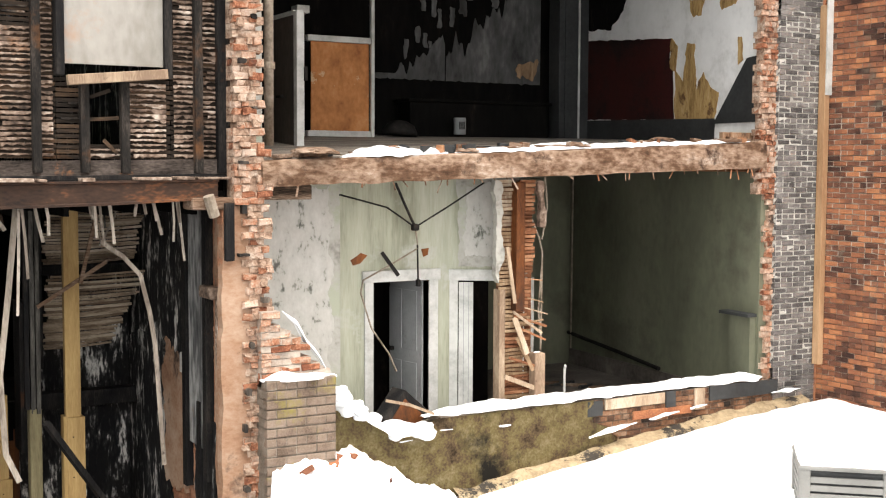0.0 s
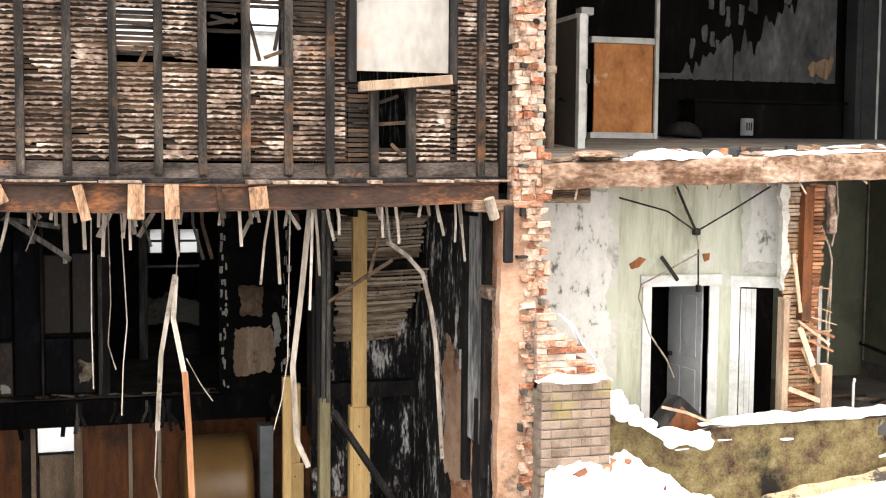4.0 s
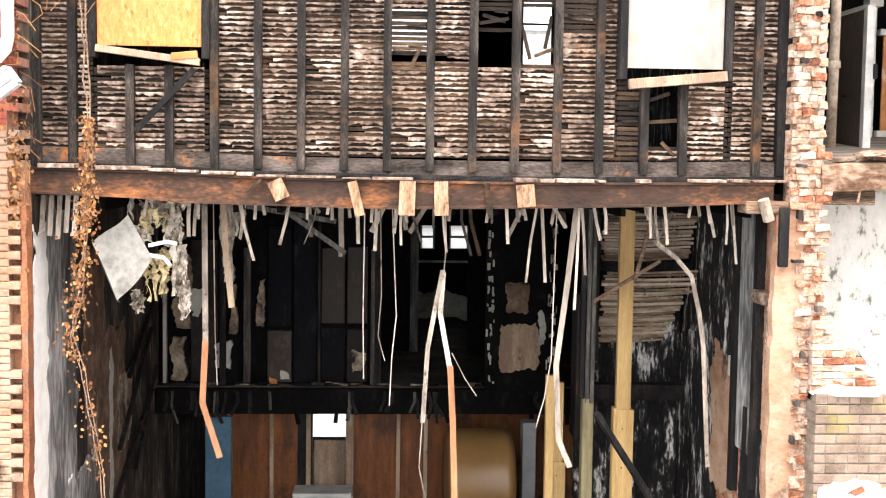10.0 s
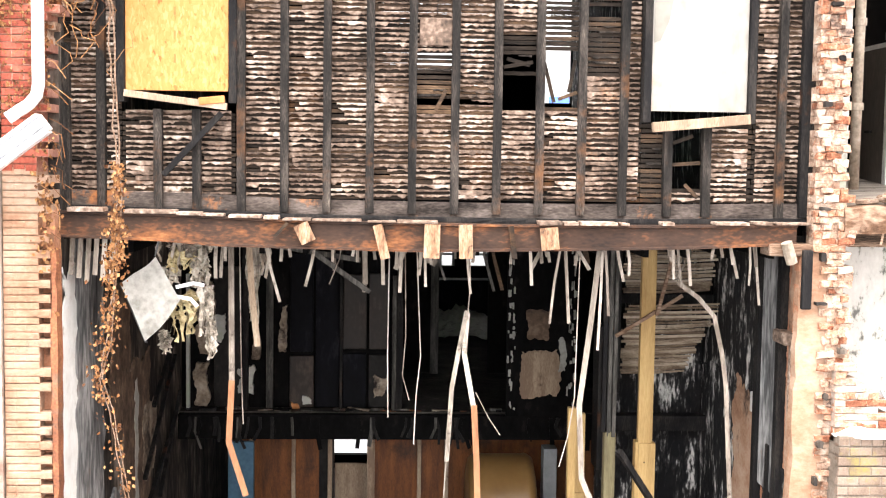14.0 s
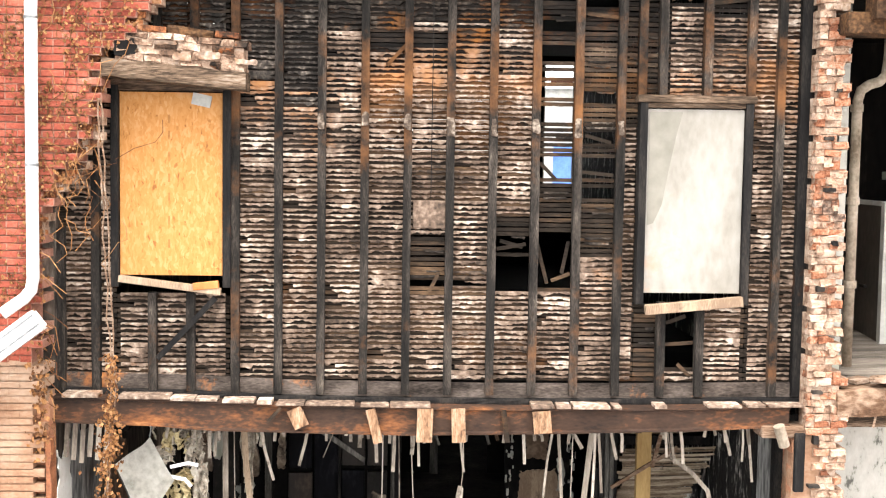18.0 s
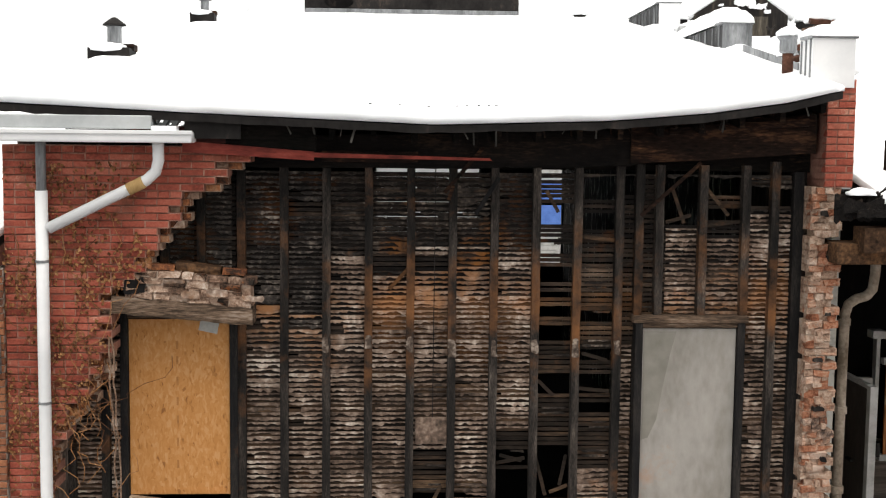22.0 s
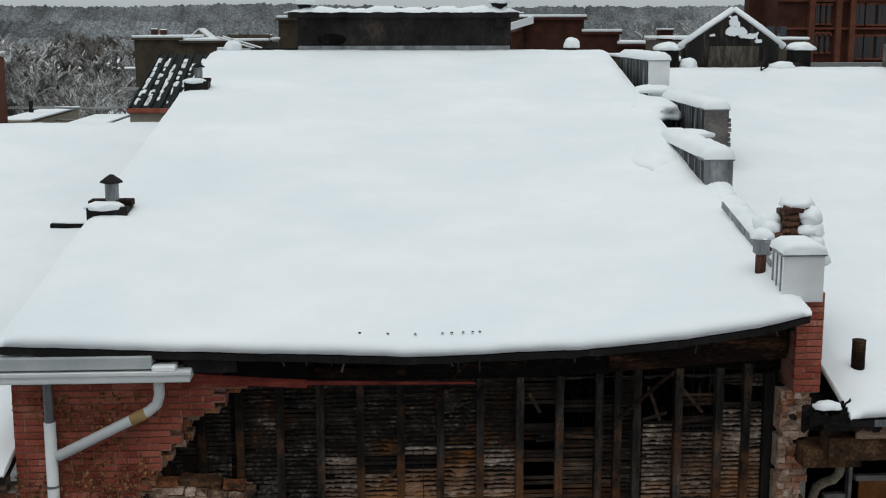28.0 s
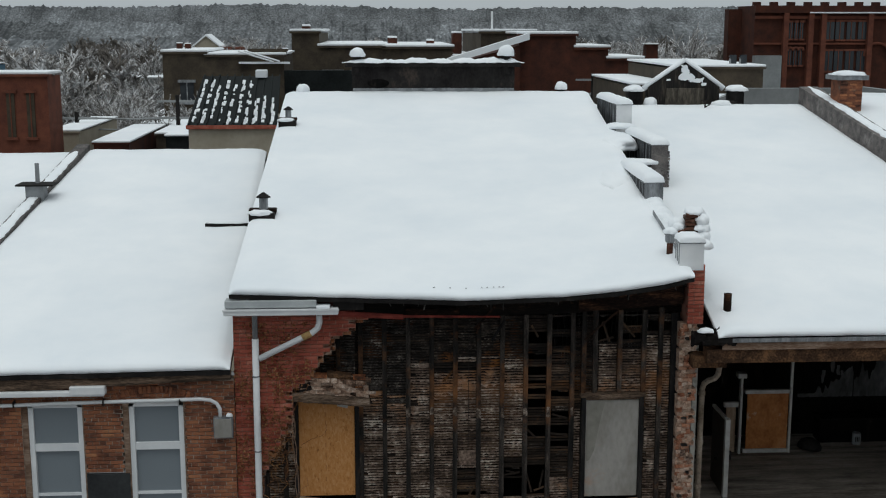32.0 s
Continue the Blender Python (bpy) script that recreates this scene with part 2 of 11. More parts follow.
BRICK_RAGGED = surface("broken_brick", [(0.2, (0.16, 0.060, 0.035)), (0.38, (0.33, 0.14, 0.08)), (0.54, (0.40, 0.24, 0.165)), (0.80, (0.52, 0.40, 0.325))],
                       scale=8, rough=0.95, grain=50, grain_amount=0.6, bump=1.0, depth=0.018, by_piece=0.5, spec=0.1, stain=(0.07, 0.05, 0.042), stain_scale=2.6, stain_edge=(0.55, 0.66))
BRICK_RUBBLE = surface("sooty_broken_brick", [(0.25, (0.022, 0.017, 0.014)), (0.44, (0.15, 0.09, 0.062)), (0.60, (0.36, 0.245, 0.18)), (0.82, (0.62, 0.52, 0.44))],
                       scale=6, rough=0.95, grain=50, grain_amount=0.5, bump=1.0, depth=0.014, by_piece=0.3, spec=0.12, stain=(0.32, 0.11, 0.04), stain_scale=3.5, stain_edge=(0.6, 0.68))
BRICK_PINK = surface("bare_pink_brick", [(0.25, (0.22, 0.088, 0.05)), (0.5, (0.41, 0.20, 0.12)), (0.75, (0.50, 0.29, 0.195)), (0.9, (0.62, 0.46, 0.36))],
                     scale=2.0, rough=0.95, grain=40, grain_amount=0.4, bump=0.6, depth=0.008, by_piece=0.12, spec=0.12, stain=(0.05, 0.04, 0.035), stain_scale=1.1, stain_edge=(0.60, 0.68))
BRICK_ORANGE = surface("weathered_orange_brick", [(0.2, (0.04, 0.022, 0.018)), (0.42, (0.15, 0.065, 0.042)), (0.62, (0.29, 0.115, 0.06)), (0.85, (0.46, 0.20, 0.095))],
                       scale=2.4, rough=0.92, grain=50, grain_amount=0.5, bump=0.8, depth=0.008, by_piece=0.5, spec=0.12, stain=(0.15, 0.125, 0.095), stain_scale=2.2, stain_edge=(0.56, 0.68))
BRICK_GREY = surface("sooty_grey_brick", [(0.25, (0.05, 0.046, 0.045)), (0.5, (0.12, 0.11, 0.106)), (0.72, (0.20, 0.18, 0.17)), (0.9, (0.32, 0.21, 0.16))],
                     scale=3.5, rough=0.92, grain=50, grain_amount=0.6, bump=0.9, depth=0.008, by_piece=0.3, stain=(0.30, 0.28, 0.265), stain_scale=2.0, stain_edge=(0.56, 0.70), spec=0.12)
PALE_MORTAR = surface("pale_lime_mortar", [(0.3, (0.36, 0.34, 0.31)), (0.55, (0.54, 0.52, 0.48)), (0.8, (0.66, 0.64, 0.60))], scale=4, rough=0.95, grain=50, grain_amount=0.4, bump=0.5, depth=0.006, stain=(0.12, 0.11, 0.10), stain_scale=1.6, stain_edge=(0.60, 0.72), spec=0.1)
BRICK_BUFF = surface("weathered_buff_brick", [(0.25, (0.10, 0.07, 0.052)), (0.5, (0.20, 0.148, 0.115)), (0.8, (0.29, 0.225, 0.18))],
                     scale=3.4, rough=0.95, grain=50, grain_amount=0.4, bump=0.6, depth=0.006, by_piece=0.2, stain=(0.22, 0.18, 0.06), stain_scale=1.6, stain_edge=(0.54, 0.64), spec=0.1)
DULL_MORTAR = surface("dull_brown_mortar", [(0.3, (0.10, 0.08, 0.06)), (0.55, (0.19, 0.155, 0.125)), (0.8, (0.30, 0.26, 0.215))], scale=5, rough=0.95, grain=50, grain_amount=0.4, bump=0.5, depth=0.006)
SOOT = surface("sooty_wall", [(0.3, (0.008, 0.007, 0.007)), (0.48, (0.034, 0.029, 0.026)), (0.60, (0.10, 0.082, 0.068)), (0.72, (0.27, 0.225, 0.19)), (0.9, (0.46, 0.42, 0.38))],
               scale=1.8, rough=0.92, grain=12, grain_amount=0.5, bump=0.6, depth=0.02, stretch=(1, 1, 0.35), spec=0.12)
BLISTER = surface("blistered_plaster", [(0.44, (0.005, 0.005, 0.006)), (0.54, (0.025, 0.024, 0.024)), (0.585, (0.17, 0.165, 0.16)), (0.64, (0.58, 0.56, 0.53))],
                  scale=6, rough=0.85, grain=30, grain_amount=0.45, bump=0.8, depth=0.02, stretch=(1, 1, 0.3), spec=0.2, stain=(0.01, 0.009, 0.009), stain_scale=1.2, stain_edge=(0.5, 0.6))
GREYWASH = surface("washed_soot_plaster", [(0.3, (0.025, 0.025, 0.026)), (0.46, (0.13, 0.13, 0.13)), (0.6, (0.40, 0.395, 0.385)), (0.8, (0.68, 0.67, 0.65))],
                   scale=1.4, rough=0.9, grain=14, grain_amount=0.45, bump=0.4, depth=0.01, stretch=(1, 1, 0.3), spec=0.15, stain=(0.20, 0.12, 0.07), stain_scale=1.3, stain_edge=(0.6, 0.72))
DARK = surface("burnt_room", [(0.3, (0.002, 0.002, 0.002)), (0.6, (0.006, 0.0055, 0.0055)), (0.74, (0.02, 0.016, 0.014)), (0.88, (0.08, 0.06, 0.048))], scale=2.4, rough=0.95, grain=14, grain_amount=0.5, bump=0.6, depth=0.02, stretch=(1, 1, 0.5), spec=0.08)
FLOOR_DARK = surface("sooty_floor_boards", [(0.3, (0.018, 0.016, 0.014)), (0.6, (0.06, 0.054, 0.048)), (0.85, (0.18, 0.16, 0.14))], scale=1.8, rough=0.95, grain=16, grain_amount=0.4, bump=0.4, depth=0.008, spec=0.1)
RED_MORTAR = surface("reddened_mortar", [(0.3, (0.20, 0.08, 0.058)), (0.6, (0.36, 0.185, 0.135)), (0.85, (0.52, 0.38, 0.31))], scale=5, rough=0.95, grain=50, grain_amount=0.4, bump=0.5, depth=0.006)
GREEN_PLASTER = surface("pale_green_plaster", [(0.3, (0.22, 0.225, 0.165)), (0.5, (0.35, 0.36, 0.28)), (0.8, (0.47, 0.475, 0.395))], scale=2.2, rough=0.85, grain=20, grain_amount=0.35, bump=0.2, depth=0.004,
                        stretch=(2, 2, 0.25), stain=(0.46, 0.46, 0.42), stain_scale=1.4, stain_edge=(0.54, 0.66))
GREY_PLASTER = surface("peeling_grey_plaster", [(0.3, (0.24, 0.23, 0.205)), (0.46, (0.38, 0.37, 0.335)), (0.75, (0.46, 0.45, 0.415))], scale=3.2, rough=0.9, grain=18, grain_amount=0.5, bump=0.5, depth=0.008, stain=(0.36, 0.38, 0.30), stain_scale=1.6, stain_edge=(0.54, 0.62))
OLIVE_WALL = surface("dull_olive_wall", [(0.3, (0.085, 0.088, 0.062)), (0.55, (0.14, 0.145, 0.10)), (0.8, (0.20, 0.20, 0.145))], scale=0.8, rough=0.7, grain=12, grain_amount=0.25, bump=0.15, depth=0.004,
                     stain=(0.06, 0.056, 0.042), stain_scale=0.8, stain_edge=(0.52, 0.75), stretch=(1, 1, 0.5))
WHITE_PAINT = surface("old_white_paint", [(0.3, (0.34, 0.34, 0.32)), (0.55, (0.53, 0.53, 0.51)), (0.85, (0.64, 0.64, 0.62))], scale=4, rough=0.55, grain=40, grain_amount=0.2, bump=0.15, depth=0.003)
GREY_PAINT = surface("grey_door_paint", [(0.3, (0.16, 0.17, 0.175)), (0.7, (0.30, 0.31, 0.32))], scale=2, rough=0.5, grain=40, grain_amount=0.2, bump=0.15, depth=0.003)
OLD_TIMBER = surface("weathered_timber", [(0.25, (0.07, 0.038, 0.024)), (0.45, (0.17, 0.105, 0.07)), (0.65, (0.31, 0.225, 0.17)), (0.85, (0.48, 0.41, 0.35))],
                     scale=2.0, rough=0.9, grain=20, grain_amount=0.55, bump=0.9, depth=0.015, stretch=(0.6, 2.5, 3.5), spec=0.12)
WOOD = surface("bare_wood", [(0.3, (0.21, 0.14, 0.095)), (0.55, (0.38, 0.285, 0.20)), (0.8, (0.54, 0.45, 0.355))], scale=2, rough=0.85, grain=30, grain_amount=0.45, bump=0.5, depth=0.006, stretch=(3, 3, 0.6), by_piece=0.3, stain=(0.09, 0.055, 0.035), stain_scale=4, stain_edge=(0.6, 0.72))
LUMBER = surface("new_yellow_lumber", [(0.3, (0.32, 0.19, 0.07)), (0.6, (0.52, 0.35, 0.15)), (0.85, (0.66, 0.49, 0.26))], scale=1.6, rough=0.7, grain=26, grain_amount=0.35, bump=0.3, depth=0.003, stretch=(4, 4, 0.5))


def strand_board(name):
    """Pressed strand board: overlapping long flakes in two directions, each with its own tone."""
    m, n, l, b = material(name, 0.7, 0.0, 0.25)
    geo = n.new("ShaderNodeNewGeometry")
    warp = n.new("ShaderNodeTexNoise")
    warp.inputs["Scale"].default_value = 7
    bend = n.new("ShaderNodeMixRGB")
    bend.blend_type, bend.inputs["Fac"].default_value = "ADD", 0.09
    l.new(geo.outputs["Position"], warp.inputs["Vector"])
    l.new(geo.outputs["Position"], bend.inputs["Color1"])
    l.new(warp.outputs["Color"], bend.inputs["Color2"])
    tones = []
    for turn, size in ((25, (48, 48, 16)), (-40, (38, 38, 18))):
        mp = n.new("ShaderNodeMapping")
        mp.inputs["Rotation"].default_value = (0, radians(turn), 0)
        mp.inputs["Scale"].default_value = size
        v = n.new("ShaderNodeTexVoronoi")
        v.inputs["Scale"].default_value = 1.0
        l.new(bend.outputs["Color"], mp.inputs["Vector"])
        l.new(mp.outputs["Vector"], v.inputs["Vector"])
        sep = n.new("ShaderNodeSeparateColor")
        l.new(v.outputs["Color"], sep.inputs[0])
        tones.append(sep.outputs[0])
    add = n.new("ShaderNodeMath")
    add.operation = "MULTIPLY_ADD"
    add.inputs[1].default_value = 0.55
    l.new(tones[0], add.inputs[0])
    half = n.new("ShaderNodeMath")
    half.operation = "MULTIPLY"
    half.inputs[1].default_value = 0.45
    l.new(tones[1], half.inputs[0])
    l.new(half.outputs[0], add.inputs[2])
    ramp = n.new("ShaderNodeValToRGB")
    el = ramp.color_ramp.elements
    for i, (pos, col) in enumerate(((0.0, (0.22, 0.085, 0.024)), (0.16, (0.45, 0.197, 0.056)), (0.6, (0.51, 0.238, 0.077)), (1.0, (0.56, 0.30, 0.13)))):
        e = el[i] if i < 2 else el.new(pos)
        e.position, e.color = pos, (*col, 1)
    l.new(add.outputs[0], ramp.inputs["Fac"])
    l.new(ramp.outputs["Color"], b.inputs["Base Color"])
    bp = n.new("ShaderNodeBump")
    bp.inputs["Strength"].default_value, bp.inputs["Distance"].default_value = 0.4, 0.003
    l.new(add.outputs[0], bp.inputs["Height"])
    l.new(bp.outputs["Normal"], b.inputs["Normal"])
    return m


def milky(name, col, share=0.75):
    """A thin sheet that lets daylight through, diffused."""
    m, n, l, b = material(name, 0.7)
    b.inputs["Base Color"].default_value = (*col, 1)
    thin = n.new("ShaderNodeBsdfTranslucent")
    thin.inputs["Color"].default_value = (*col, 1)
    mix = n.new("ShaderNodeMixShader")
    mix.inputs[0].default_value = share
    l.new(b.outputs[0], mix.inputs[1])
    l.new(thin.outputs[0], mix.inputs[2])
    l.new(mix.outputs[0], n["Material Output"].inputs["Surface"])
    return m


OSB = strand_board("osb_board")
MILKY = milky("frosted_window_pane", (0.88, 0.89, 0.9))

GREY_BOARD = surface("dusty_window_sheet", [(0.3, (0.22, 0.205, 0.18)), (0.6, (0.32, 0.30, 0.275)), (0.85, (0.38, 0.36, 0.33))], scale=2.2, rough=0.6, grain=14, grain_amount=0.45, bump=0.05, depth=0.003, stretch=(1, 1, 0.5), stain=(0.36, 0.235, 0.17), stain_scale=1.5, stain_edge=(0.55, 0.70))
WHITE_METAL = surface("white_metal", [(0.3, (0.66, 0.67, 0.68)), (0.7, (0.8, 0.8, 0.8))], scale=2, rough=0.4, grain=30, grain_amount=0.1, bump=0.05, depth=0.002)
ZINC = surface("weathered_zinc", [(0.3, (0.12, 0.125, 0.13)), (0.55, (0.25, 0.26, 0.27)), (0.8, (0.46, 0.47, 0.48))], scale=2.5, rough=0.55, metal=0.4, grain=20, grain_amount=0.3, bump=0.2, depth=0.004, stretch=(2, 2, 0.5))
BLACK_TIN = surface("black_tin", [(0.3, (0.008, 0.007, 0.007)), (0.6, (0.024, 0.022, 0.021)), (0.85, (0.08, 0.06, 0.048))], scale=2, rough=0.65, grain=20, bump=0.3, depth=0.006, stretch=(1, 1, 0.6), spec=0.07)
PIPE_IRON = surface("painted_iron_pipe", [(0.3, (0.10, 0.075, 0.05)), (0.55, (0.28, 0.23, 0.18)), (0.8, (0.45, 0.40, 0.34))], scale=4, rough=0.75, grain=30, bump=0.3, depth=0.004)
FLOOR = surface("dusty_floor", [(0.3, (0.06, 0.052, 0.045)), (0.6, (0.15, 0.13, 0.115)), (0.85, (0.28, 0.25, 0.22))], scale=1.5, rough=0.85, grain=16, bump=0.3, depth=0.006)
PANEL_BROWN = surface("brown_wood_panel", [(0.3, (0.05, 0.015, 0.004)), (0.6, (0.18, 0.058, 0.014)), (0.85, (0.30, 0.115, 0.032))], scale=1.6, rough=0.6, grain=30, grain_amount=0.4, bump=0.2, depth=0.003, stretch=(4, 4, 0.6), stain=(0.025, 0.011, 0.006), stain_scale=1.0, stain_edge=(0.52, 0.66))
SCORCHED_BLOCK = surface("scorched_block", [(0.3, (0.10, 0.05, 0.028)), (0.5, (0.27, 0.155, 0.09)), (0.75, (0.44, 0.31, 0.22))], scale=5, rough=0.9, grain=30, grain_amount=0.5, bump=0.6, depth=0.006, stretch=(3, 3, 0.7), stain=(0.03, 0.022, 0.018), stain_scale=3.5, stain_edge=(0.55, 0.66))
PLASTER_WHITE = surface("bright_plaster_edge", [(0.3, (0.66, 0.64, 0.60)), (0.6, (0.80, 0.79, 0.76))], scale=4, rough=0.9, grain=20, grain_amount=0.3, bump=0.4, depth=0.008, stain=(0.3, 0.22, 0.16), stain_scale=2.5, stain_edge=(0.62, 0.74))
ORANGE_BOARD = surface("stained_orange_board", [(0.3, (0.26, 0.09, 0.022)), (0.55, (0.47, 0.19, 0.06)), (0.8, (0.58, 0.30, 0.13))], scale=3, rough=0.6, grain=20, grain_amount=0.35, bump=0.15, depth=0.004, stretch=(1, 1, 0.7), stain=(0.56, 0.38, 0.23), stain_scale=2.2, stain_edge=(0.585, 0.61))
# Unseen alley ground, kept dark so that less light bounces onto the walls.
ASPHALT = surface("dark_ground", [(0.3, (0.05, 0.05, 0.05)), (0.5, (0.14, 0.14, 0.145)), (0.7, (0.45, 0.46, 0.48)), (0.85, (0.75, 0.77, 0.79))], scale=0.08, rough=0.8, grain=2, bump=0.2, depth=0.05)


BRICK_MOSS = surface("mossy_sooty_brick", [(0.25, (0.05, 0.034, 0.022)), (0.43, (0.16, 0.11, 0.066)), (0.56, (0.24, 0.19, 0.085)), (0.78, (0.38, 0.30, 0.19))],
                     scale=4.5, rough=0.95, grain=40, grain_amount=0.45, bump=0.9, depth=0.012, stain=(0.028, 0.025, 0.021), stain_scale=1.1, stain_edge=(0.54, 0.66), spec=0.1)


def torn(bm, axis, a, b, u0, u1, z0, z1, seed, amp=0.06, step=0.05):
    """A flat patch between a and b along an axis, its four edges torn unevenly inwards."""
    amp = min(amp, 0.22 * min(u1 - u0, z1 - z0))
    nu, nz = max(4, min(40, int((u1 - u0) / step))), max(4, min(60, int((z1 - z0) / step)))

    def bite(p, k):
        return amp * max(0.0, 0.7 + 1.6 * noise2(p * 3 + seed, k, seed) + 0.9 * noise2(p * 14 + seed, k, 2))

    def spot(i, j, q):
        u, z = u0 + (u1 - u0) * i / nu, z0 + (z1 - z0) * j / nz
        lo, hi = u0 + bite(z, 0.3), u1 - bite(z, 5.7)
        bot, top = z0 + bite(u, 9.1), z1 - bite(u, 13.3)
        r = 0.35 * amp * (abs(2 * i / nu - 1) ** 8 + abs(2 * j / nz - 1) ** 8 > 1.4)
        c = [lo + (hi - lo) * i / nu, bot + (top - bot) * j / nz]
        c[0] += r * (1 if i < nu / 2 else -1)
        c.insert("xyz".index(axis), q)
        return c
    grid, rear = [[[bm.verts.new(spot(i, j, q)) for i in range(nu + 1)] for j in range(nz + 1)] for q in (a, b)]
    for sheet in (grid, rear):
        for j in range(nz):
            for i in range(nu):
                bm.faces.new((sheet[j][i], sheet[j][i + 1], sheet[j + 1][i + 1], sheet[j + 1][i]))
    ring = [(i, 0) for i in range(nu)] + [(nu, j) for j in range(nz)] + [(i, nz) for i in range(nu, 0, -1)] + [(0, j) for j in range(nz, 0, -1)]
    back = [rear[j][i] for i, j in ring]
    front = [grid[j][i] for i, j in ring]
    for k in range(len(ring)):
        n = (k + 1) % len(ring)
        bm.faces.new((front[k], front[n], back[n], back[k]))
    return bm

# ---- ground ----
bm = bmesh.new()
grid_sheet(bm, 40, 40, lambda u, v: Vector((-2500 + 5000 * u, -700 + 5000 * v, 0.0)))
ground = solid("ground", bm, ASPHALT, "flat snow-covered ground of the town reaching the hills", "ground", kind="structure")


# ---- roofs under snow ----
def snow_sheet(name, label, x_lo, x_hi, y0, y1, z_eave, z_back, thick=0.13, lift=0.02, nx=70, ny=60, seed=0.0, back_round=0.25):
    """Snow lying on a roof: x_lo and x_hi give the edges at y, z_eave(x) the underside at the eave, z_back(x) the underside at the ridge."""
    def under(x, y):
        k = (y - y0) / (y1 - y0)
        return z_eave(x) * (1 - k) + z_back(x) * k
    ys = [y0 + 0.05, y0 - 0.015, y0 - 0.03, y0 - 0.01, y0 + 0.05, y0 + 0.16] + [y0 + 0.16 + (y1 - y0 - 0.16) * (j / ny) ** 1.25 for j in range(1, ny + 1)]
    hs = [0.0, 0.012, 0.06, 0.10, thick * 0.95, thick]
    bm = bmesh.new()
    rows = []
    for j, y in enumerate(ys):
        h = hs[j] if j < len(hs) else thick
        row = []
        for i in range(-2, nx + 3):
            u = min(max(i / nx, 0), 1)
            x = x_lo(y) + (x_hi(y) - x_lo(y)) * u
            e = min(u, 1 - u) * (x_hi(y) - x_lo(y))
            edge = 1.0 if e > 0.2 else 0.45 + 0.55 * math.sqrt(max(e, 0) / 0.2)
            low = i in (-2, nx + 2)
            z = under(x, max(y, y0)) + (0 if low else h * edge)
            if not low and j > 0:
                z += lift * noise2(x * 0.8 + seed, y * 0.8, 3.1) * min(1, h / thick) + 0.010 * noise2(x * 5, y * 5, seed) * min(1, h / thick)
            if j <= 4:
                y_ = y + 0.022 * noise2(x * 4.0 + seed, 0.3, j * 0.25) + 0.012 * noise2(x * 17 + seed, 1.3, 0)
            else:
                y_ = y
            row.append(bm.verts.new((x, y_, z)))
        rows.append(row)
    top = rows[-1]
    rows.append([bm.verts.new((v.co.x, y1 + 0.12, v.co.z - 0.10)) for v in top])
    rows.append([bm.verts.new((v.co.x, y1 + 0.15, v.co.z - 0.35)) for v in top])
    for a, b in zip(rows, rows[1:]):
        for k in range(len(a) - 1):
            bm.faces.new((a[k], a[k + 1], b[k + 1], b[k]))
    return solid(name, bm, SNOW, label, "snow", kind="stuff", smooth=True)


EAVE = [(-3.45, 11.72), (-1.65, 11.64), (0.48, 11.56), (2.06, 11.61), (3.0, 11.69), (3.7, 11.79), (4.25, 11.92)]
main_lo, main_hi = lambda y: -3.43 - (y - 11) * 0.010, lambda y: 4.22 + (y - 11) * 0.066
snow_sheet("roof_snow", "thick smooth snow blanket on the sagging roof of the burnt house", main_lo, main_hi, 11.0, 27.3,
           lambda x: lerp(EAVE, x), lambda x: 14.02, thick=0.13, nx=90, ny=70)
left_lo, left_hi = lambda y: -8.95 + (y - 17) * 0.05, lambda y: -3.45 - (y - 11) * 0.035
snow_sheet("roof_snow", "deep snow on the low roof of the adjoining brick house", left_lo, left_hi, 11.0, 24.0,
           lambda x: 10.41 + 0.012 * (x + 7.2), lambda x: 12.66, nx=60, ny=50, seed=9.0, thick=0.15)
snow_sheet("roof_snow", "snow on the roof beyond the parapet", lambda y: -16.0, lambda y: -9.25 + (y - 17) * 0.05, 11.0, 24.6,
           lambda x: 10.2, lambda x: 12.55, nx=30, ny=40, seed=21.0)
right_lo, right_hi = lambda y: 4.66 + (y - 11) * 0.085, lambda y: 11.75
snow_sheet("roof_snow", "deep snow on the roof of the gutted house", right_lo, right_hi, 10.98, 27.0,
           lambda x: 10.88 + 0.02 * noise2(x, 0.5), lambda x: 13.60, nx=60, ny=55, seed=33.0, thick=0.15)


def deck(name, label, x0, x1, y0, y1, zf, z1, th=0.12, n=30, mat=BLACK_TIN):
    """A roof deck below its snow, with a ragged dark front edge."""
    bm = bmesh.new()
    a = []
    for i in range(n + 1):
        u = i / n
        xa, xb = x0(y0) + (x1(y0) - x0(y0)) * u, x0(y1) + (x1(y1) - x0(y1)) * u
        j = 0.012 * noise2(xa * 6, 2.0)
        a.append([bm.verts.new(p) for p in ((xa, y0 - 0.005 + j, zf(xa) - 0.004), (xb, y1, z1), (xb, y1, z1 - th), (xa, y0 + j, zf(xa) - th + 0.02 * noise2(xa * 9, 5.0)))])
    for p, q in zip(a, a[1:]):
        for k in range(4):
            bm.faces.new((p[k], q[k], q[(k + 1) % 4], p[(k + 1) % 4]))
    bm.faces.new(a[0][::-1])
    bm.faces.new(a[-1])
    return solid(name, bm, mat, label, "roof", kind="structure")


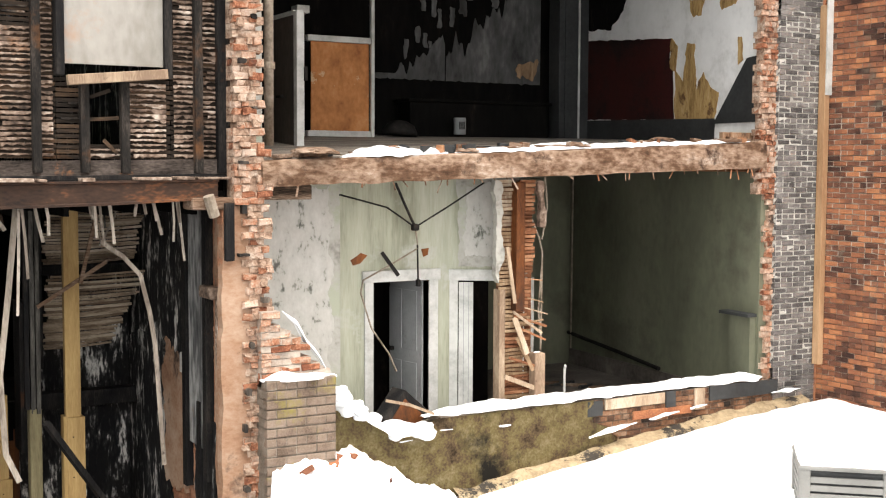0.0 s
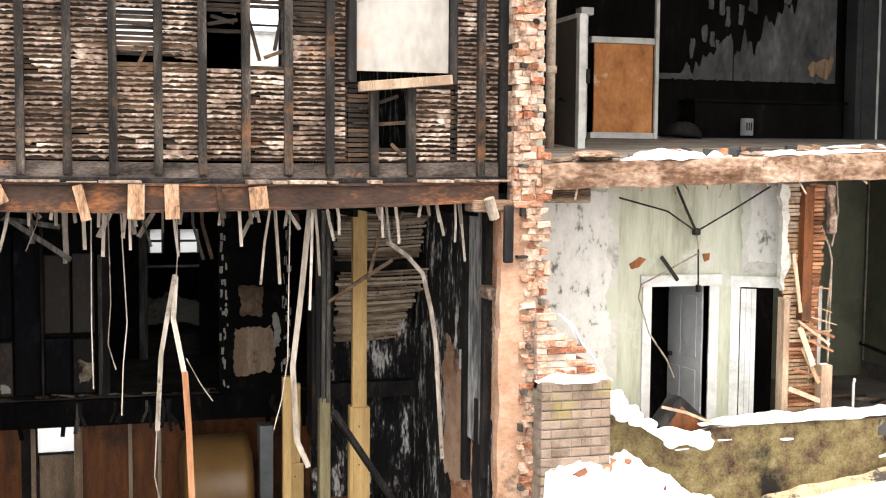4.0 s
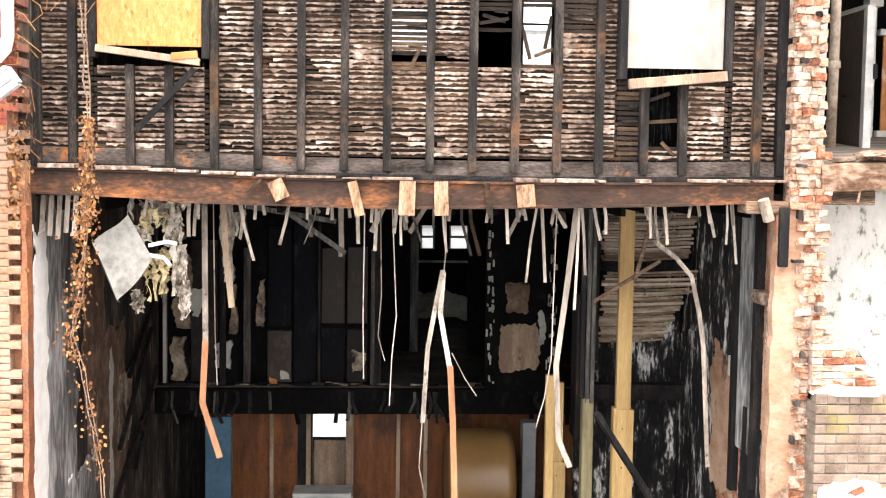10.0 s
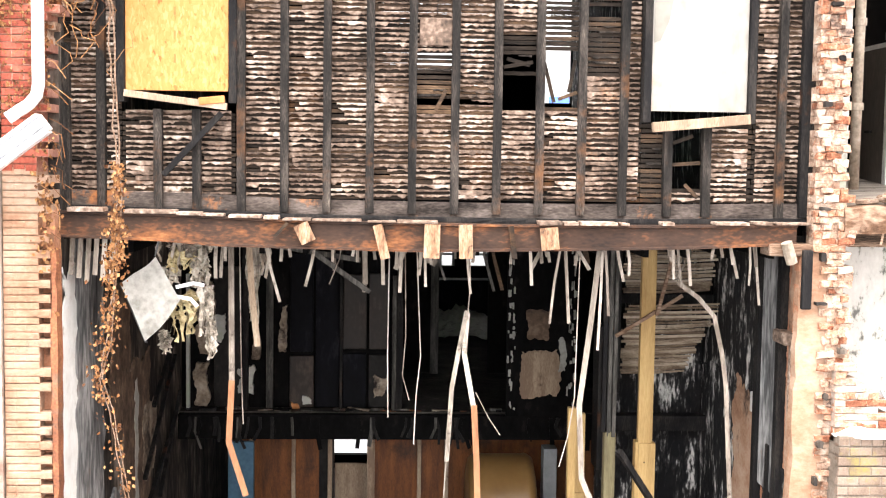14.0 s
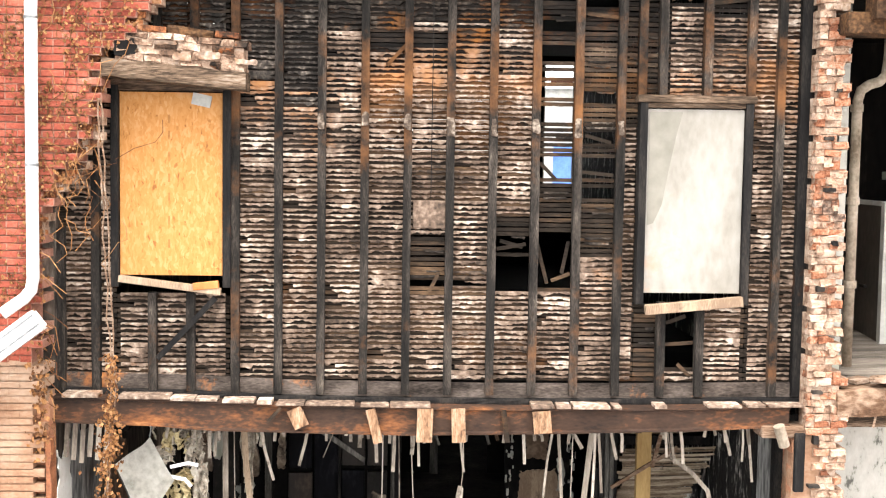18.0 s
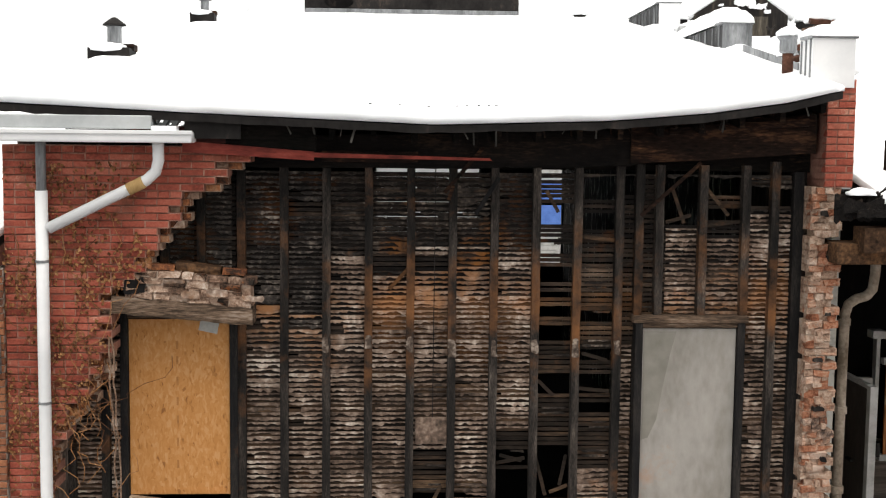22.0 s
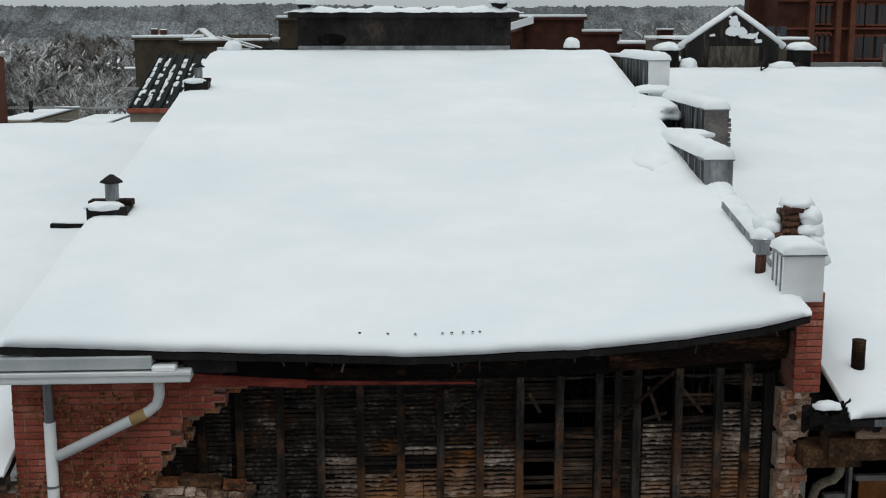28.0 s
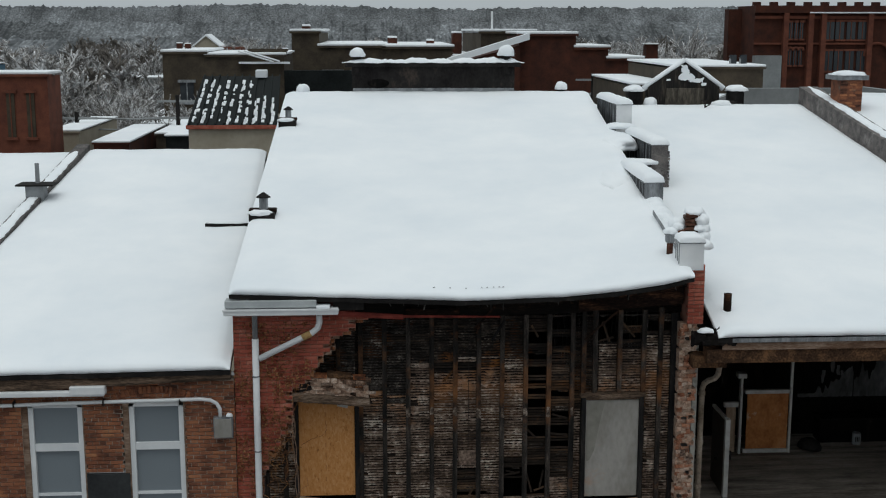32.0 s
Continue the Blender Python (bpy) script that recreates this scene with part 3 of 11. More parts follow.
deck("roof_deck", "charred sagging roof boards under the snow", main_lo, main_hi, 11.0, 27.2, lambda x: lerp(EAVE, x), 14.0, th=0.07, n=60)
deck("roof_deck", "dark roof edge of the adjoining brick house", left_lo, left_hi, 11.0, 23.9, lambda x: 10.41 + 0.012 * (x + 7.2), 12.6, th=0.08)
deck("roof_deck", "dark roof edge beyond the parapet", lambda y: -16.0, lambda y: -9.25 + (y - 17) * 0.05, 11.0, 24.5, lambda x: 10.2, 12.5)
deck("roof_deck", "dark roof edge of the gutted house", right_lo, right_hi, 10.98, 26.9, lambda x: 10.87, 13.55, th=0.07)


# ---- brickwork ----
def brick_mesh(name, mat, w, h, d, seed, rough=0.0025):
    """One brick with its front face in the plane y = 0, softened and a little uneven."""
    r = random.Random(seed)
    bm = bmesh.new()
    box(bm, -w / 2, w / 2, 0, d, -h / 2, h / 2)
    bmesh.ops.bevel(bm, geom=[e for e in bm.edges if all(v.co.y < 0.001 for v in e.verts)], offset=0.006, segments=1, affect="EDGES")
    for v in bm.verts:
        v.co += Vector((r.uniform(-rough, rough), r.uniform(-rough, rough), r.uniform(-rough, rough)))
    return mesh_of(name, bm, mat)


BRICK_SETS = {}


def brick_set(mat, w):
    key = (mat.name, round(w, 3))
    if key not in BRICK_SETS:
        broken = mat.name in ("broken_brick", "sooty_broken_brick", "raw_orange_brick_core")
        BRICK_SETS[key] = [brick_mesh("brick", mat, w, 0.060 if broken else 0.057, 0.10, 11 * k + int(w * 1000), 0.011 if broken else 0.0025) for k in range(8 if broken else 4)]
    return BRICK_SETS[key]


def brick_wall(name, label, mat, origin, along, normal, length, z0, z1, keep=lambda u, z: True, depth=0.3, parts=300, near=None, base=None,
               course=0.068, jut=0.004, turn=0.0, header_every=6, width=0.203, mortar=None, drop=0.0, kind="structure", recess=0.0055, cuts=()):
    """A wall of laid bricks: mortar body with its courses following keep(), bricks proud of it.
    The nearest to near=(u, z) are bricks of their own, the rest one joined mesh."""
    o, a, n = Vector(origin), Vector(along), Vector(normal)
    back = bmesh.new()
    r = random.Random(name + label)
    laid, c, z = [], 0, z0
    frame_m = Matrix(((a.x, -n.x, 0), (a.y, -n.y, 0), (0, 0, 1))).to_4x4()
    place = Matrix.Translation(o) @ frame_m
    while z < z1 - 0.03:
        w = width if c % header_every else width * 0.48
        u = -(w + 0.01) * (0.5 if c % 2 else 0.02)
        run = None
        while u < length:
            u0, u1 = max(u, 0.0), min(u + w, length)
            for ca, cb, cz0, cz1 in cuts:
                if cz0 < z + course / 2 < cz1 and ca < u1 and cb > u0:
                    u0, u1 = (u0, ca) if u0 < ca else (cb, u1)
            ok = u1 - u0 > 0.03 and keep((u0 + u1) / 2, z + 0.035)
            if ok and r.random() >= drop:
                laid.append(((u0 + u1) / 2, z + course / 2, u1 - u0))
            if ok:
                run = [u0, u1] if run is None else [run[0], u1 + 0.006]
            if (not ok or u + w + 0.01 >= length) and run is not None:
                box(back, run[0], min(run[1], length), recess, depth, z - 0.003, z + course + 0.003, place)
                run = None
            u += w + 0.01
        z += course
        c += 1
    if base is not None:
        box(back, 0, length, 0.004, depth, base, z0 - 0.003, place)
    wall = solid(name, back, mortar or MORTAR, label, "brick wall", kind=kind)
    nu, nz = near or (length / 2, (z0 + z1) / 2)
    laid.sort(key=lambda b: math.hypot(b[0] - nu, b[1] - nz))
    verts, faces = [], []
    for k, (u, zc, w) in enumerate(laid):
        t = pose(u, r.uniform(-jut, jut * 0.6), zc, r.gauss(0, turn), r.gauss(0, turn * 0.5), r.gauss(0, turn))
        if k < parts:
            kind_w = min((width, width * 0.48, width * 0.72), key=lambda q: abs(q - w))
            ob = new("brick", r.choice(brick_set(mat, kind_w)))
            ob.parent = wall
            ob.matrix_basis = place @ t @ Matrix.Diagonal((w / kind_w, 1, course / 0.068, 1))
        else:
            m, i = place @ t, len(verts)
            verts += [m @ Vector(p) for p in ((-w / 2, 0, -0.0285), (w / 2, 0, -0.0285), (w / 2, 0.07, -0.029), (-w / 2, 0.07, -0.029),
                                              (-w / 2, 0, 0.0285), (w / 2, 0, 0.0285), (w / 2, 0.07, 0.029), (-w / 2, 0.07, 0.029))]
            faces += [[i + j for j in f] for f in ((0, 1, 5, 4), (1, 2, 6, 5), (3, 0, 4, 7), (4, 5, 6, 7), (3, 2, 1, 0))]
    if verts:
        me = bpy.data.meshes.new("bricks")
        me.from_pydata(verts, [], faces)
        me.materials.append(mat)
        ob = new("bricks", me)
        ob.parent = wall
        ob["kind"] = "stuff"
    return wall


X, Y = (1, 0, 0), (0, 1, 0)
RUBBLE_MORTAR = surface("crumbling_pink_mortar", [(0.3, (0.17, 0.10, 0.07)), (0.5, (0.38, 0.26, 0.19)), (0.75, (0.56, 0.46, 0.38))], scale=9, rough=0.95, grain=40, grain_amount=0.5, bump=1.0, depth=0.03, spec=0.12)
BRICK_CORE = surface("raw_orange_brick_core", [(0.2, (0.035, 0.022, 0.016)), (0.38, (0.16, 0.06, 0.03)), (0.56, (0.36, 0.14, 0.06)), (0.80, (0.46, 0.26, 0.15))],
                     scale=7, rough=0.95, grain=50, grain_amount=0.6, bump=1.0, depth=0.018, by_piece=0.34, spec=0.1, stain=(0.03, 0.024, 0.02), stain_scale=2.2, stain_edge=(0.54, 0.66))
STEPS = [(7.0, -3.02), (8.3, -3.02), (8.5, -3.0), (8.65, -2.95), (8.8, -2.84), (9.0, -2.72), (9.2, -2.60), (9.5, -2.52), (9.66, -2.50), (9.82, -2.44), (10.04, -2.40), (10.07, -2.33), (10.15, -2.26), (10.21, -2.13), (10.32, -2.08), (10.45, -2.05),
         (10.55, -1.92), (10.75, -1.85), (10.79, -1.74), (10.92, -1.71), (10.99, -1.61), (11.05, -1.48), (11.10, -1.36), (11.19, -1.36), (11.25, -1.15), (11.4, -1.0)]
brick_wall("wall_burnt_rear", "red-painted brick rear wall broken away in steps around the burnt opening", BRICK_RED, (-3.41, 11.25, 0), X, (0, -1, 0), 2.5, 7.20, 11.36,
           keep=lambda u, z: -3.41 + u < lerp(STEPS, z) - 0.05 + 0.05 * noise2(z * 9, 4.0), depth=0.36, near=(0.9, 10.2), mortar=RED_MORTAR)
brick_wall("wall_burnt_rear_lower", "bare pinkish brick of the rear wall where the red paint has gone", PINK_PLASTER, (-3.41, 11.25, 0), X, (0, -1, 0), 2.5, 2.2, 7.20,
           keep=lambda u, z: -3.41 + u < lerp(STEPS, z) + 0.05 * noise2(z * 9, 4.0) - 0.02, depth=0.36, near=(0.2, 6.2), base=0, parts=120, mortar=PINK_PLASTER, recess=0.0025, jut=0.001)
STEPS_IN = [(6.5, -3.0), (8.3, -3.0), (8.5, -2.95), (8.65, -2.88), (8.8, -2.74), (9.0, -2.64), (9.2, -2.50), (9.95, -2.48), (10.2, -2.12), (10.5, -1.92), (10.9, -1.62), (11.0, -1.44), (11.1, -1.34), (11.25, -1.10)]
brick_wall("wall_burnt_inner_leaf", "broken inner brick leaf standing behind the painted facing", BRICK_CORE, (-3.35, 11.36, 0), X, (0, -1, 0), 2.5, 8.35, 11.2,
           keep=lambda u, z: -3.35 + u < lerp(STEPS_IN, z) - 0.04 + 0.07 * noise2(z * 8, 9.0), depth=0.2, near=(0.6, 9.2), parts=160, jut=0.03, turn=5.0, drop=0.05, mortar=RUBBLE_MORTAR, width=0.125, header_every=4)


NEIGHBOUR_GAPS = [(-6.92, -5.90, 7.3, 9.88), (-5.27, -4.24, 7.3, 9.88), (-9.6, -8.7, 7.3, 9.88), (-5.92, -5.20, 7.3, 8.63)]
BRICK_NEIGH = surface("orange_brown_brick", [(0.2, (0.055, 0.027, 0.02)), (0.42, (0.18, 0.072, 0.042)), (0.62, (0.31, 0.125, 0.064)), (0.85, (0.42, 0.20, 0.10))],
                      scale=2.4, rough=0.92, grain=50, grain_amount=0.5, bump=0.8, depth=0.008, by_piece=0.3, spec=0.12, stain=(0.10, 0.05, 0.035), stain_scale=1.8, stain_edge=(0.58, 0.70))
brick_wall("wall_neighbour_rear", "orange-brown brick rear wall of the adjoining house with white windows", BRICK_NEIGH, (-12.0, 11.2, 0), X, (0, -1, 0), 8.58, 7.5, 10.2,
           cuts=[(x0 + 12.0, x1 + 12.0, z0, z1) for x0, x1, z0, z1 in NEIGHBOUR_GAPS], depth=0.3, near=(7.6, 9.3), base=0, recess=0.008)
# broken end of the party wall between the two gutted houses
brick_wall("wall_party_end", "ragged broken brick end of the party wall", BRICK_RAGGED, (4.13, 11.46, 0), X, (0, -1, 0), 0.46, 3.4, 11.02,
           keep=lambda u, z: u < lerp([(6.6, 0.38), (7.2, 0.31), (8.6, 0.28), (9.0, 0.25)], z) + 0.05 * noise2(z * 7, 1.0) and u > (0.02 if z > 6.55 else 0.13) + 0.03 * noise2(z * 8, 6.0),
           depth=0.2, near=(0.2, 8.6), parts=300, jut=0.04, turn=6.0, width=0.15, header_every=3, base=0, drop=0.05, mortar=RUBBLE_MORTAR, recess=0.004)
er = random.Random(31)
party_end = bpy.data.objects["wall_party_end"]
for k in range(46):
    z = 3.7 + 7.1 * (k + er.random()) / 46
    u = lerp([(6.6, 0.30), (7.2, 0.25), (8.6, 0.22), (9.0, 0.19)], z) * er.uniform(0.15, 1.0)
    w, h = er.uniform(0.05, 0.12), er.uniform(0.04, 0.10)
    bm = torn(bmesh.new(), "y", 11.40 + er.uniform(-0.012, 0.015), 11.50, 4.15 + u - w / 2, 4.15 + u + w / 2, z - h / 2, z + h / 2, k * 1.7, 0.03, 0.014)
    part("mortar_lump", bm, RUBBLE_MORTAR if k % 3 else SOOT, party_end, "" if k % 3 else "sooty lump of mortar")
brick_wall("wall_party_upper", "red-painted brick end of the parapet wall above the roofs", BRICK_RED, (4.24, 11.42, 0), X, (0, -1, 0), 0.27, 11.02, 12.02, depth=0.5, parts=120, near=(0.2, 11.4), mortar=RED_MORTAR)
brick_wall("wall_low_pier", "buff brick pier with a snow cap at the broken rear wall", BRICK_BUFF, (4.36, 11.20, 0), X, (0, -1, 0), 0.74, 3.0, 4.80, depth=0.3, near=(0.4, 4.4), parts=200, base=0, mortar=DULL_MORTAR, course=0.0947)
brick_wall("wall_low_pier_core", "stepped broken brick core rising behind the pier", BRICK_RAGGED, (4.36, 11.34, 0), X, (0, -1, 0), 0.74, 4.72, 5.55,
           keep=lambda u, z: u < 0.85 - (z - 4.72) * 1.05 + 0.08 * noise2(z * 12, 3.0), depth=0.3, parts=80, jut=0.02, turn=3)
BRICK_LOW = surface("sooty_brown_brick", [(0.22, (0.02, 0.016, 0.014)), (0.42, (0.10, 0.055, 0.036)), (0.6, (0.22, 0.11, 0.062)), (0.82, (0.32, 0.23, 0.165))], scale=3, rough=0.95, grain=50, grain_amount=0.5, bump=0.8, depth=0.01, by_piece=0.35, spec=0.1, stain=(0.03, 0.026, 0.022), stain_scale=1.6, stain_edge=(0.52, 0.64))
LOW_TOP = [(5.08, 4.62), (5.25, 4.50), (5.5, 4.30), (5.9, 4.08), (6.25, 4.10), (6.38, 4.20), (11.45, 4.22)]
brick_wall("wall_low_rear", "low mossy brick remnant of the rear wall under snow", BRICK_LOW, (5.08, 11.45, 0), X, (0, -1, 0), 6.3, 3.1, 4.66,
           keep=lambda u, z: z + 0.04 < lerp(LOW_TOP, 5.08 + u), depth=0.34, near=(1.6, 3.9), base=0, mortar=DULL_MORTAR, recess=0.004, jut=0.006)
bm = bmesh.new()
nx, nz = 90, 26
right = lambda v: 8.5 + 0.5 * noise2(v * 3.0, 7.0) + 0.25 * noise2(v * 11, 2.0) + 1.6 * (1 - v) ** 2
rows = [[bm.verts.new((5.06 + (right(j / nz) - 5.06) * i / nx, 11.436 - 0.018 * abs(noise2((5.06 + (right(j / nz) - 5.06) * i / nx) * 3, j * 0.2, 3.0)) - 0.010 * noise2(i * 0.7, j * 0.8, 1.0),
                       3.1 + (lerp(LOW_TOP, 5.06 + (right(j / nz) - 5.06) * i / nx) - 0.012 - 3.1) * j / nz)) for i in range(nx + 1)] for j in range(nz + 1)]
for j in range(nz):
    for i in range(nx):
        bm.faces.new((rows[j][i], rows[j][i + 1], rows[j + 1][i + 1], rows[j + 1][i]))
bmesh.ops.solidify(bm, geom=bm.faces[:], thickness=-0.012)
solid("wall_render_moss", bm, BRICK_MOSS, "mossy crumbling render on the low brick wall", "render", kind="structure", smooth=True)
brick_wall("wall_grey_pillar", "sooty grey brick pillar at the edge of the opening", BRICK_GREY, (11.38, 11.45, 0), X, (0, -1, 0), 0.74, 3.4, 10.6,
           keep=lambda u, z: u > 0.05 * noise2(z * 6, 2.0) + (0.0 if z > 6.6 else -0.1), depth=0.5, near=(0.4, 6.6), base=0, mortar=PALE_MORTAR, recess=0.003)
brick_wall("wall_pillar_break", "ragged orange brick edge where the rear wall broke off", BRICK_RAGGED, (11.10, 11.50, 0), X, (0, -1, 0), 0.30, 4.2, 10.5,
           keep=lambda u, z: u > 0.06 + 0.06 * noise2(z * 3.1, 8.0) + 0.03 * noise2(z * 11, 3.0) + (0.11 if z < 6.6 else -0.03), depth=0.14, near=(0.2, 7.6), parts=200, mortar=RUBBLE_MORTAR, drop=0.04, jut=0.025, turn=7, width=0.11, header_every=3, base=0, recess=0.01)
brick_wall("wall_right_tall", "tall weathered orange brick wall of the next house", BRICK_ORANGE, (12.16, 11.45, 0), (0, -1, 0), (-1, 0, 0), 2.6, 3.4, 10.6, depth=0.4, near=(0.7, 6.6), base=0)
solid("wall_right_tall_rest", block(12.17, 12.55, -2, 8.84, 0, 10.6), BRICK_ORANGE, "rest of the tall orange brick wall", "brick wall", kind="structure")
solid("wall_limewash_return", torn(bmesh.new(), "y", 11.476, 11.60, 3.99, 4.40, -0.2, 6.55, 7.4, 0.03, 0.05), PINK_PLASTER, "thin pinkish limewash on the party wall return", "wall", kind="structure")
solid("wall_broken_edge", torn(bmesh.new(), "y", 11.27, 11.45, -3.0, -2.93, 1.0, 6.5, 2.4, 0.012, 0.04), BRICK_ORANGE, "raw orange brick edge of the opening", "wall", kind="structure")
brick_wall("wall_party_return", "bare pinkish brick return of the party wall beside the burnt rooms", BRICK_PINK, (4.02, 11.50, 0), X, (0, -1, 0), 0.25, 2.6, 6.5,
           keep=lambda u, z: u > 0.05 + 0.09 * noise2(z * 2.2, 12.0) + 0.03 * noise2(z * 9, 2.0), depth=0.14, near=(0.1, 5.2), parts=120, base=0, jut=0.012, turn=2.0, mortar=BRICK_PINK)
# inner faces of the party walls of the burnt house
brick_wall("wall_party_right", "party wall of bare pinkish brick with charred plaster left on it", BRICK_PINK, (4.17, 11.62, 0), Y, (-1, 0, 0), 2.4, 2.6, 6.6,
           keep=lambda u, z: True, depth=0.30, near=(0.4, 5.0), parts=220, base=0, jut=0.008, mortar=BRICK_PINK)
solid("wall_party_right_back", block(4.16, 4.47, 14.02, 27.0, 0, 11.4), BLISTER, "charred black plaster on the party wall", "wall", kind="structure")
solid("wall_party_right_top", block(4.19, 4.46, 11.9, 14.02, 6.6, 11.4), SOOT, "charred party wall above the burnt floor", "wall", kind="structure")
solid("wall_party_left", block(-3.38, -2.99, 11.62, 27.0, 0, 11.4), SOOT, "soot-blackened party wall with pale streaks", "wall", kind="structure")

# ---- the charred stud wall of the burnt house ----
# Soot colour whose near-black also holds the shade under the eave.
KEYS_DARK = surface("sooty_shaded_keys", [(0.25, (0.008, 0.007, 0.007)), (0.46, (0.030, 0.025, 0.022)), (0.60, (0.085, 0.068, 0.056)), (0.76, (0.40, 0.33, 0.27))],
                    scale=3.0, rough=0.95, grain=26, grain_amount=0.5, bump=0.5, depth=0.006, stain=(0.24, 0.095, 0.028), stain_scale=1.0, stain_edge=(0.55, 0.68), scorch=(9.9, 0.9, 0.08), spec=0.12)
KEYS_BLACK = surface("black_plaster_keys", [(0.25, (0.007, 0.007, 0.007)), (0.46, (0.036, 0.031, 0.028)), (0.60, (0.10, 0.084, 0.073)), (0.80, (0.44, 0.37, 0.31))],
                     scale=3.4, rough=0.9, grain=26, grain_amount=0.6, bump=0.6, depth=0.008, spec=0.15)
SCORCHED_CHAR = surface("scorched_header", [(0.3, (0.003, 0.003, 0.003)), (0.55, (0.010, 0.008, 0.007)), (0.72, (0.035, 0.022, 0.015)), (0.88, (0.15, 0.07, 0.03))], scale=1.4, rough=0.9, grain=24, grain_amount=0.45, bump=0.8, depth=0.012, stretch=(0.6, 2, 2.5), spec=0.08)
SOLE = surface("scorched_sole_board", [(0.3, (0.02, 0.016, 0.014)), (0.5, (0.075, 0.06, 0.052)), (0.7, (0.16, 0.13, 0.115)), (0.88, (0.30, 0.25, 0.21))], scale=2.0, rough=0.9, grain=24, grain_amount=0.5, bump=0.6, depth=0.006, stretch=(0.8, 2, 2.5),
               stain=(0.40, 0.16, 0.06), stain_scale=1.1, stain_edge=(0.57, 0.66), spec=0.1)
LIME_SCAR = surface("lime_scar", [(0.3, (0.03, 0.022, 0.018)), (0.5, (0.10, 0.075, 0.06)), (0.75, (0.42, 0.35, 0.29))], scale=9, rough=0.95, grain=40, grain_amount=0.5, bump=0.5, depth=0.006, spec=0.1)
stud_wall = thing("stud_wall", "charred timber stud wall with bare lath and squeezed plaster keys", "stud wall")
WALL_Z0, WALL_Z1 = 6.84, 11.17
STUDS = [(-2.96, 6.84, 8.4), (-2.63, 6.84, 9.0), (-1.32, 6.84, 11.21), (2.335, 6.84, 11.21), (2.53, 9.70, 11.21), (2.73, 9.72, 11.21), (3.16, 9.72, 11.21), (3.58, 9.72, 11.21),
         (3.87, 6.84, 11.25), (-2.10, 6.84, 7.80), (-1.74, 6.84, 7.80), (2.77, 6.84, 7.76), (3.15, 6.84, 7.76), (-1.70, 9.98, 11.2), (-2.05, 9.98, 10.6)]
STUDS += [(-1.32 + 0.4062 * k, 6.84, 11.21) for k in range(1, 9)]


def stud(x, z0, z1, w=0.078, lean=0.0, y0=11.70, y1=11.80):
    """An upright burnt post, its edges eaten unevenly."""
    bm = bmesh.new()
    rows, n = [], max(4, int((z1 - z0) / 0.12))
    for i in range(n + 1):
        z = z0 + (z1 - z0) * i / n
        e = 0.004 * noise2(x * 7, z * 3, 1.0)
        g = 0.006 * noise2(x * 7, z * 3, 5.0)
        xx = x + lean * (z - z0) + 0.004 * noise2(x * 3, z * 0.8, 8.0)
        rows.append([bm.verts.new(p) for p in ((xx - w / 2 + e, y0 + g, z), (xx + w / 2 + g, y0 - e, z), (xx + w / 2, y1, z), (xx - w / 2, y1, z))])
    for a, b in zip(rows, rows[1:]):
        for k in range(4):
            bm.faces.new((a[k], a[(k + 1) % 4], b[(k + 1) % 4], b[k]))
    bm.faces.new(rows[0][::-1])
    bm.faces.new(rows[-1])
    bmesh.ops.bevel(bm, geom=[e for e in bm.edges if abs(e.verts[0].co.z - e.verts[1].co.z) > 0.02], offset=0.005, segments=1, affect="EDGES")
    return bm


for x, z0, z1 in STUDS:
    part("stud", stud(x, z0, z1), STUD, stud_wall)
part("corner_post", stud(4.12, 6.84, 11.15, w=0.10, lean=-0.006), CHAR, stud_wall)
part("corner_post", stud(-2.985, 6.84, 8.3, w=0.06), CHAR, stud_wall)
# pale lime left on the studs at one height, where a rail was torn off
for k in range(2, 10):
    x = -1.32 + 0.4062 * k if k < 9 else 2.335
    z = 9.45 + rnd.uniform(-0.03, 0.03)
    part("lime_scar", torn(bmesh.new(), "y", 11.688, 11.712, x - 0.041, x + 0.041, z - rnd.uniform(0.06, 0.16), z + 0.08, k * 3.7, 0.035, 0.012), LIME_SCAR, stud_wall, "pale patch of lime on a charred stud")
HEADER_LOW = [(-1.42, 11.15), (0.2, 11.16), (1.9, 11.18), (3.1, 11.24), (4.2, 11.32)]
HEADER_TOP = [(-1.42, 11.44), (1.17, 11.50), (2.25, 11.56), (3.35, 11.66), (4.2, 11.72)]


def worn_beam(x0, x1, y0, y1, low, top, seed, step=0.06, amp=0.012):
    """A long timber whose edges follow low(x) and top(x), its face and arrises eaten unevenly."""
    bm = bmesh.new()
    rows, n = [], max(4, int((x1 - x0) / step))
    for i in range(n + 1):
        x = x0 + (x1 - x0) * i / n
        e, f, g = amp * noise2(x * 4 + seed, 1.0), amp * noise2(x * 7 + seed, 5.0), amp * noise2(x * 11 + seed, 9.0)
        a, b = low(x), top(x)
        rows.append([bm.verts.new(p) for p in ((x, y0 + e, a + f), (x, y0 + g - amp * 0.4, a * 0.66 + b * 0.34), (x, y0 + f - amp * 0.3, a * 0.3 + b * 0.7), (x, y0 + g, b + e), (x, y1, b), (x, y1, a))])
    for a, b in zip(rows, rows[1:]):
        for k in range(6):
            bm.faces.new((a[k], a[(k + 1) % 6], b[(k + 1) % 6], b[k]))
    bm.faces.new(rows[0][::-1])
    bm.faces.new(rows[-1])
    return bm


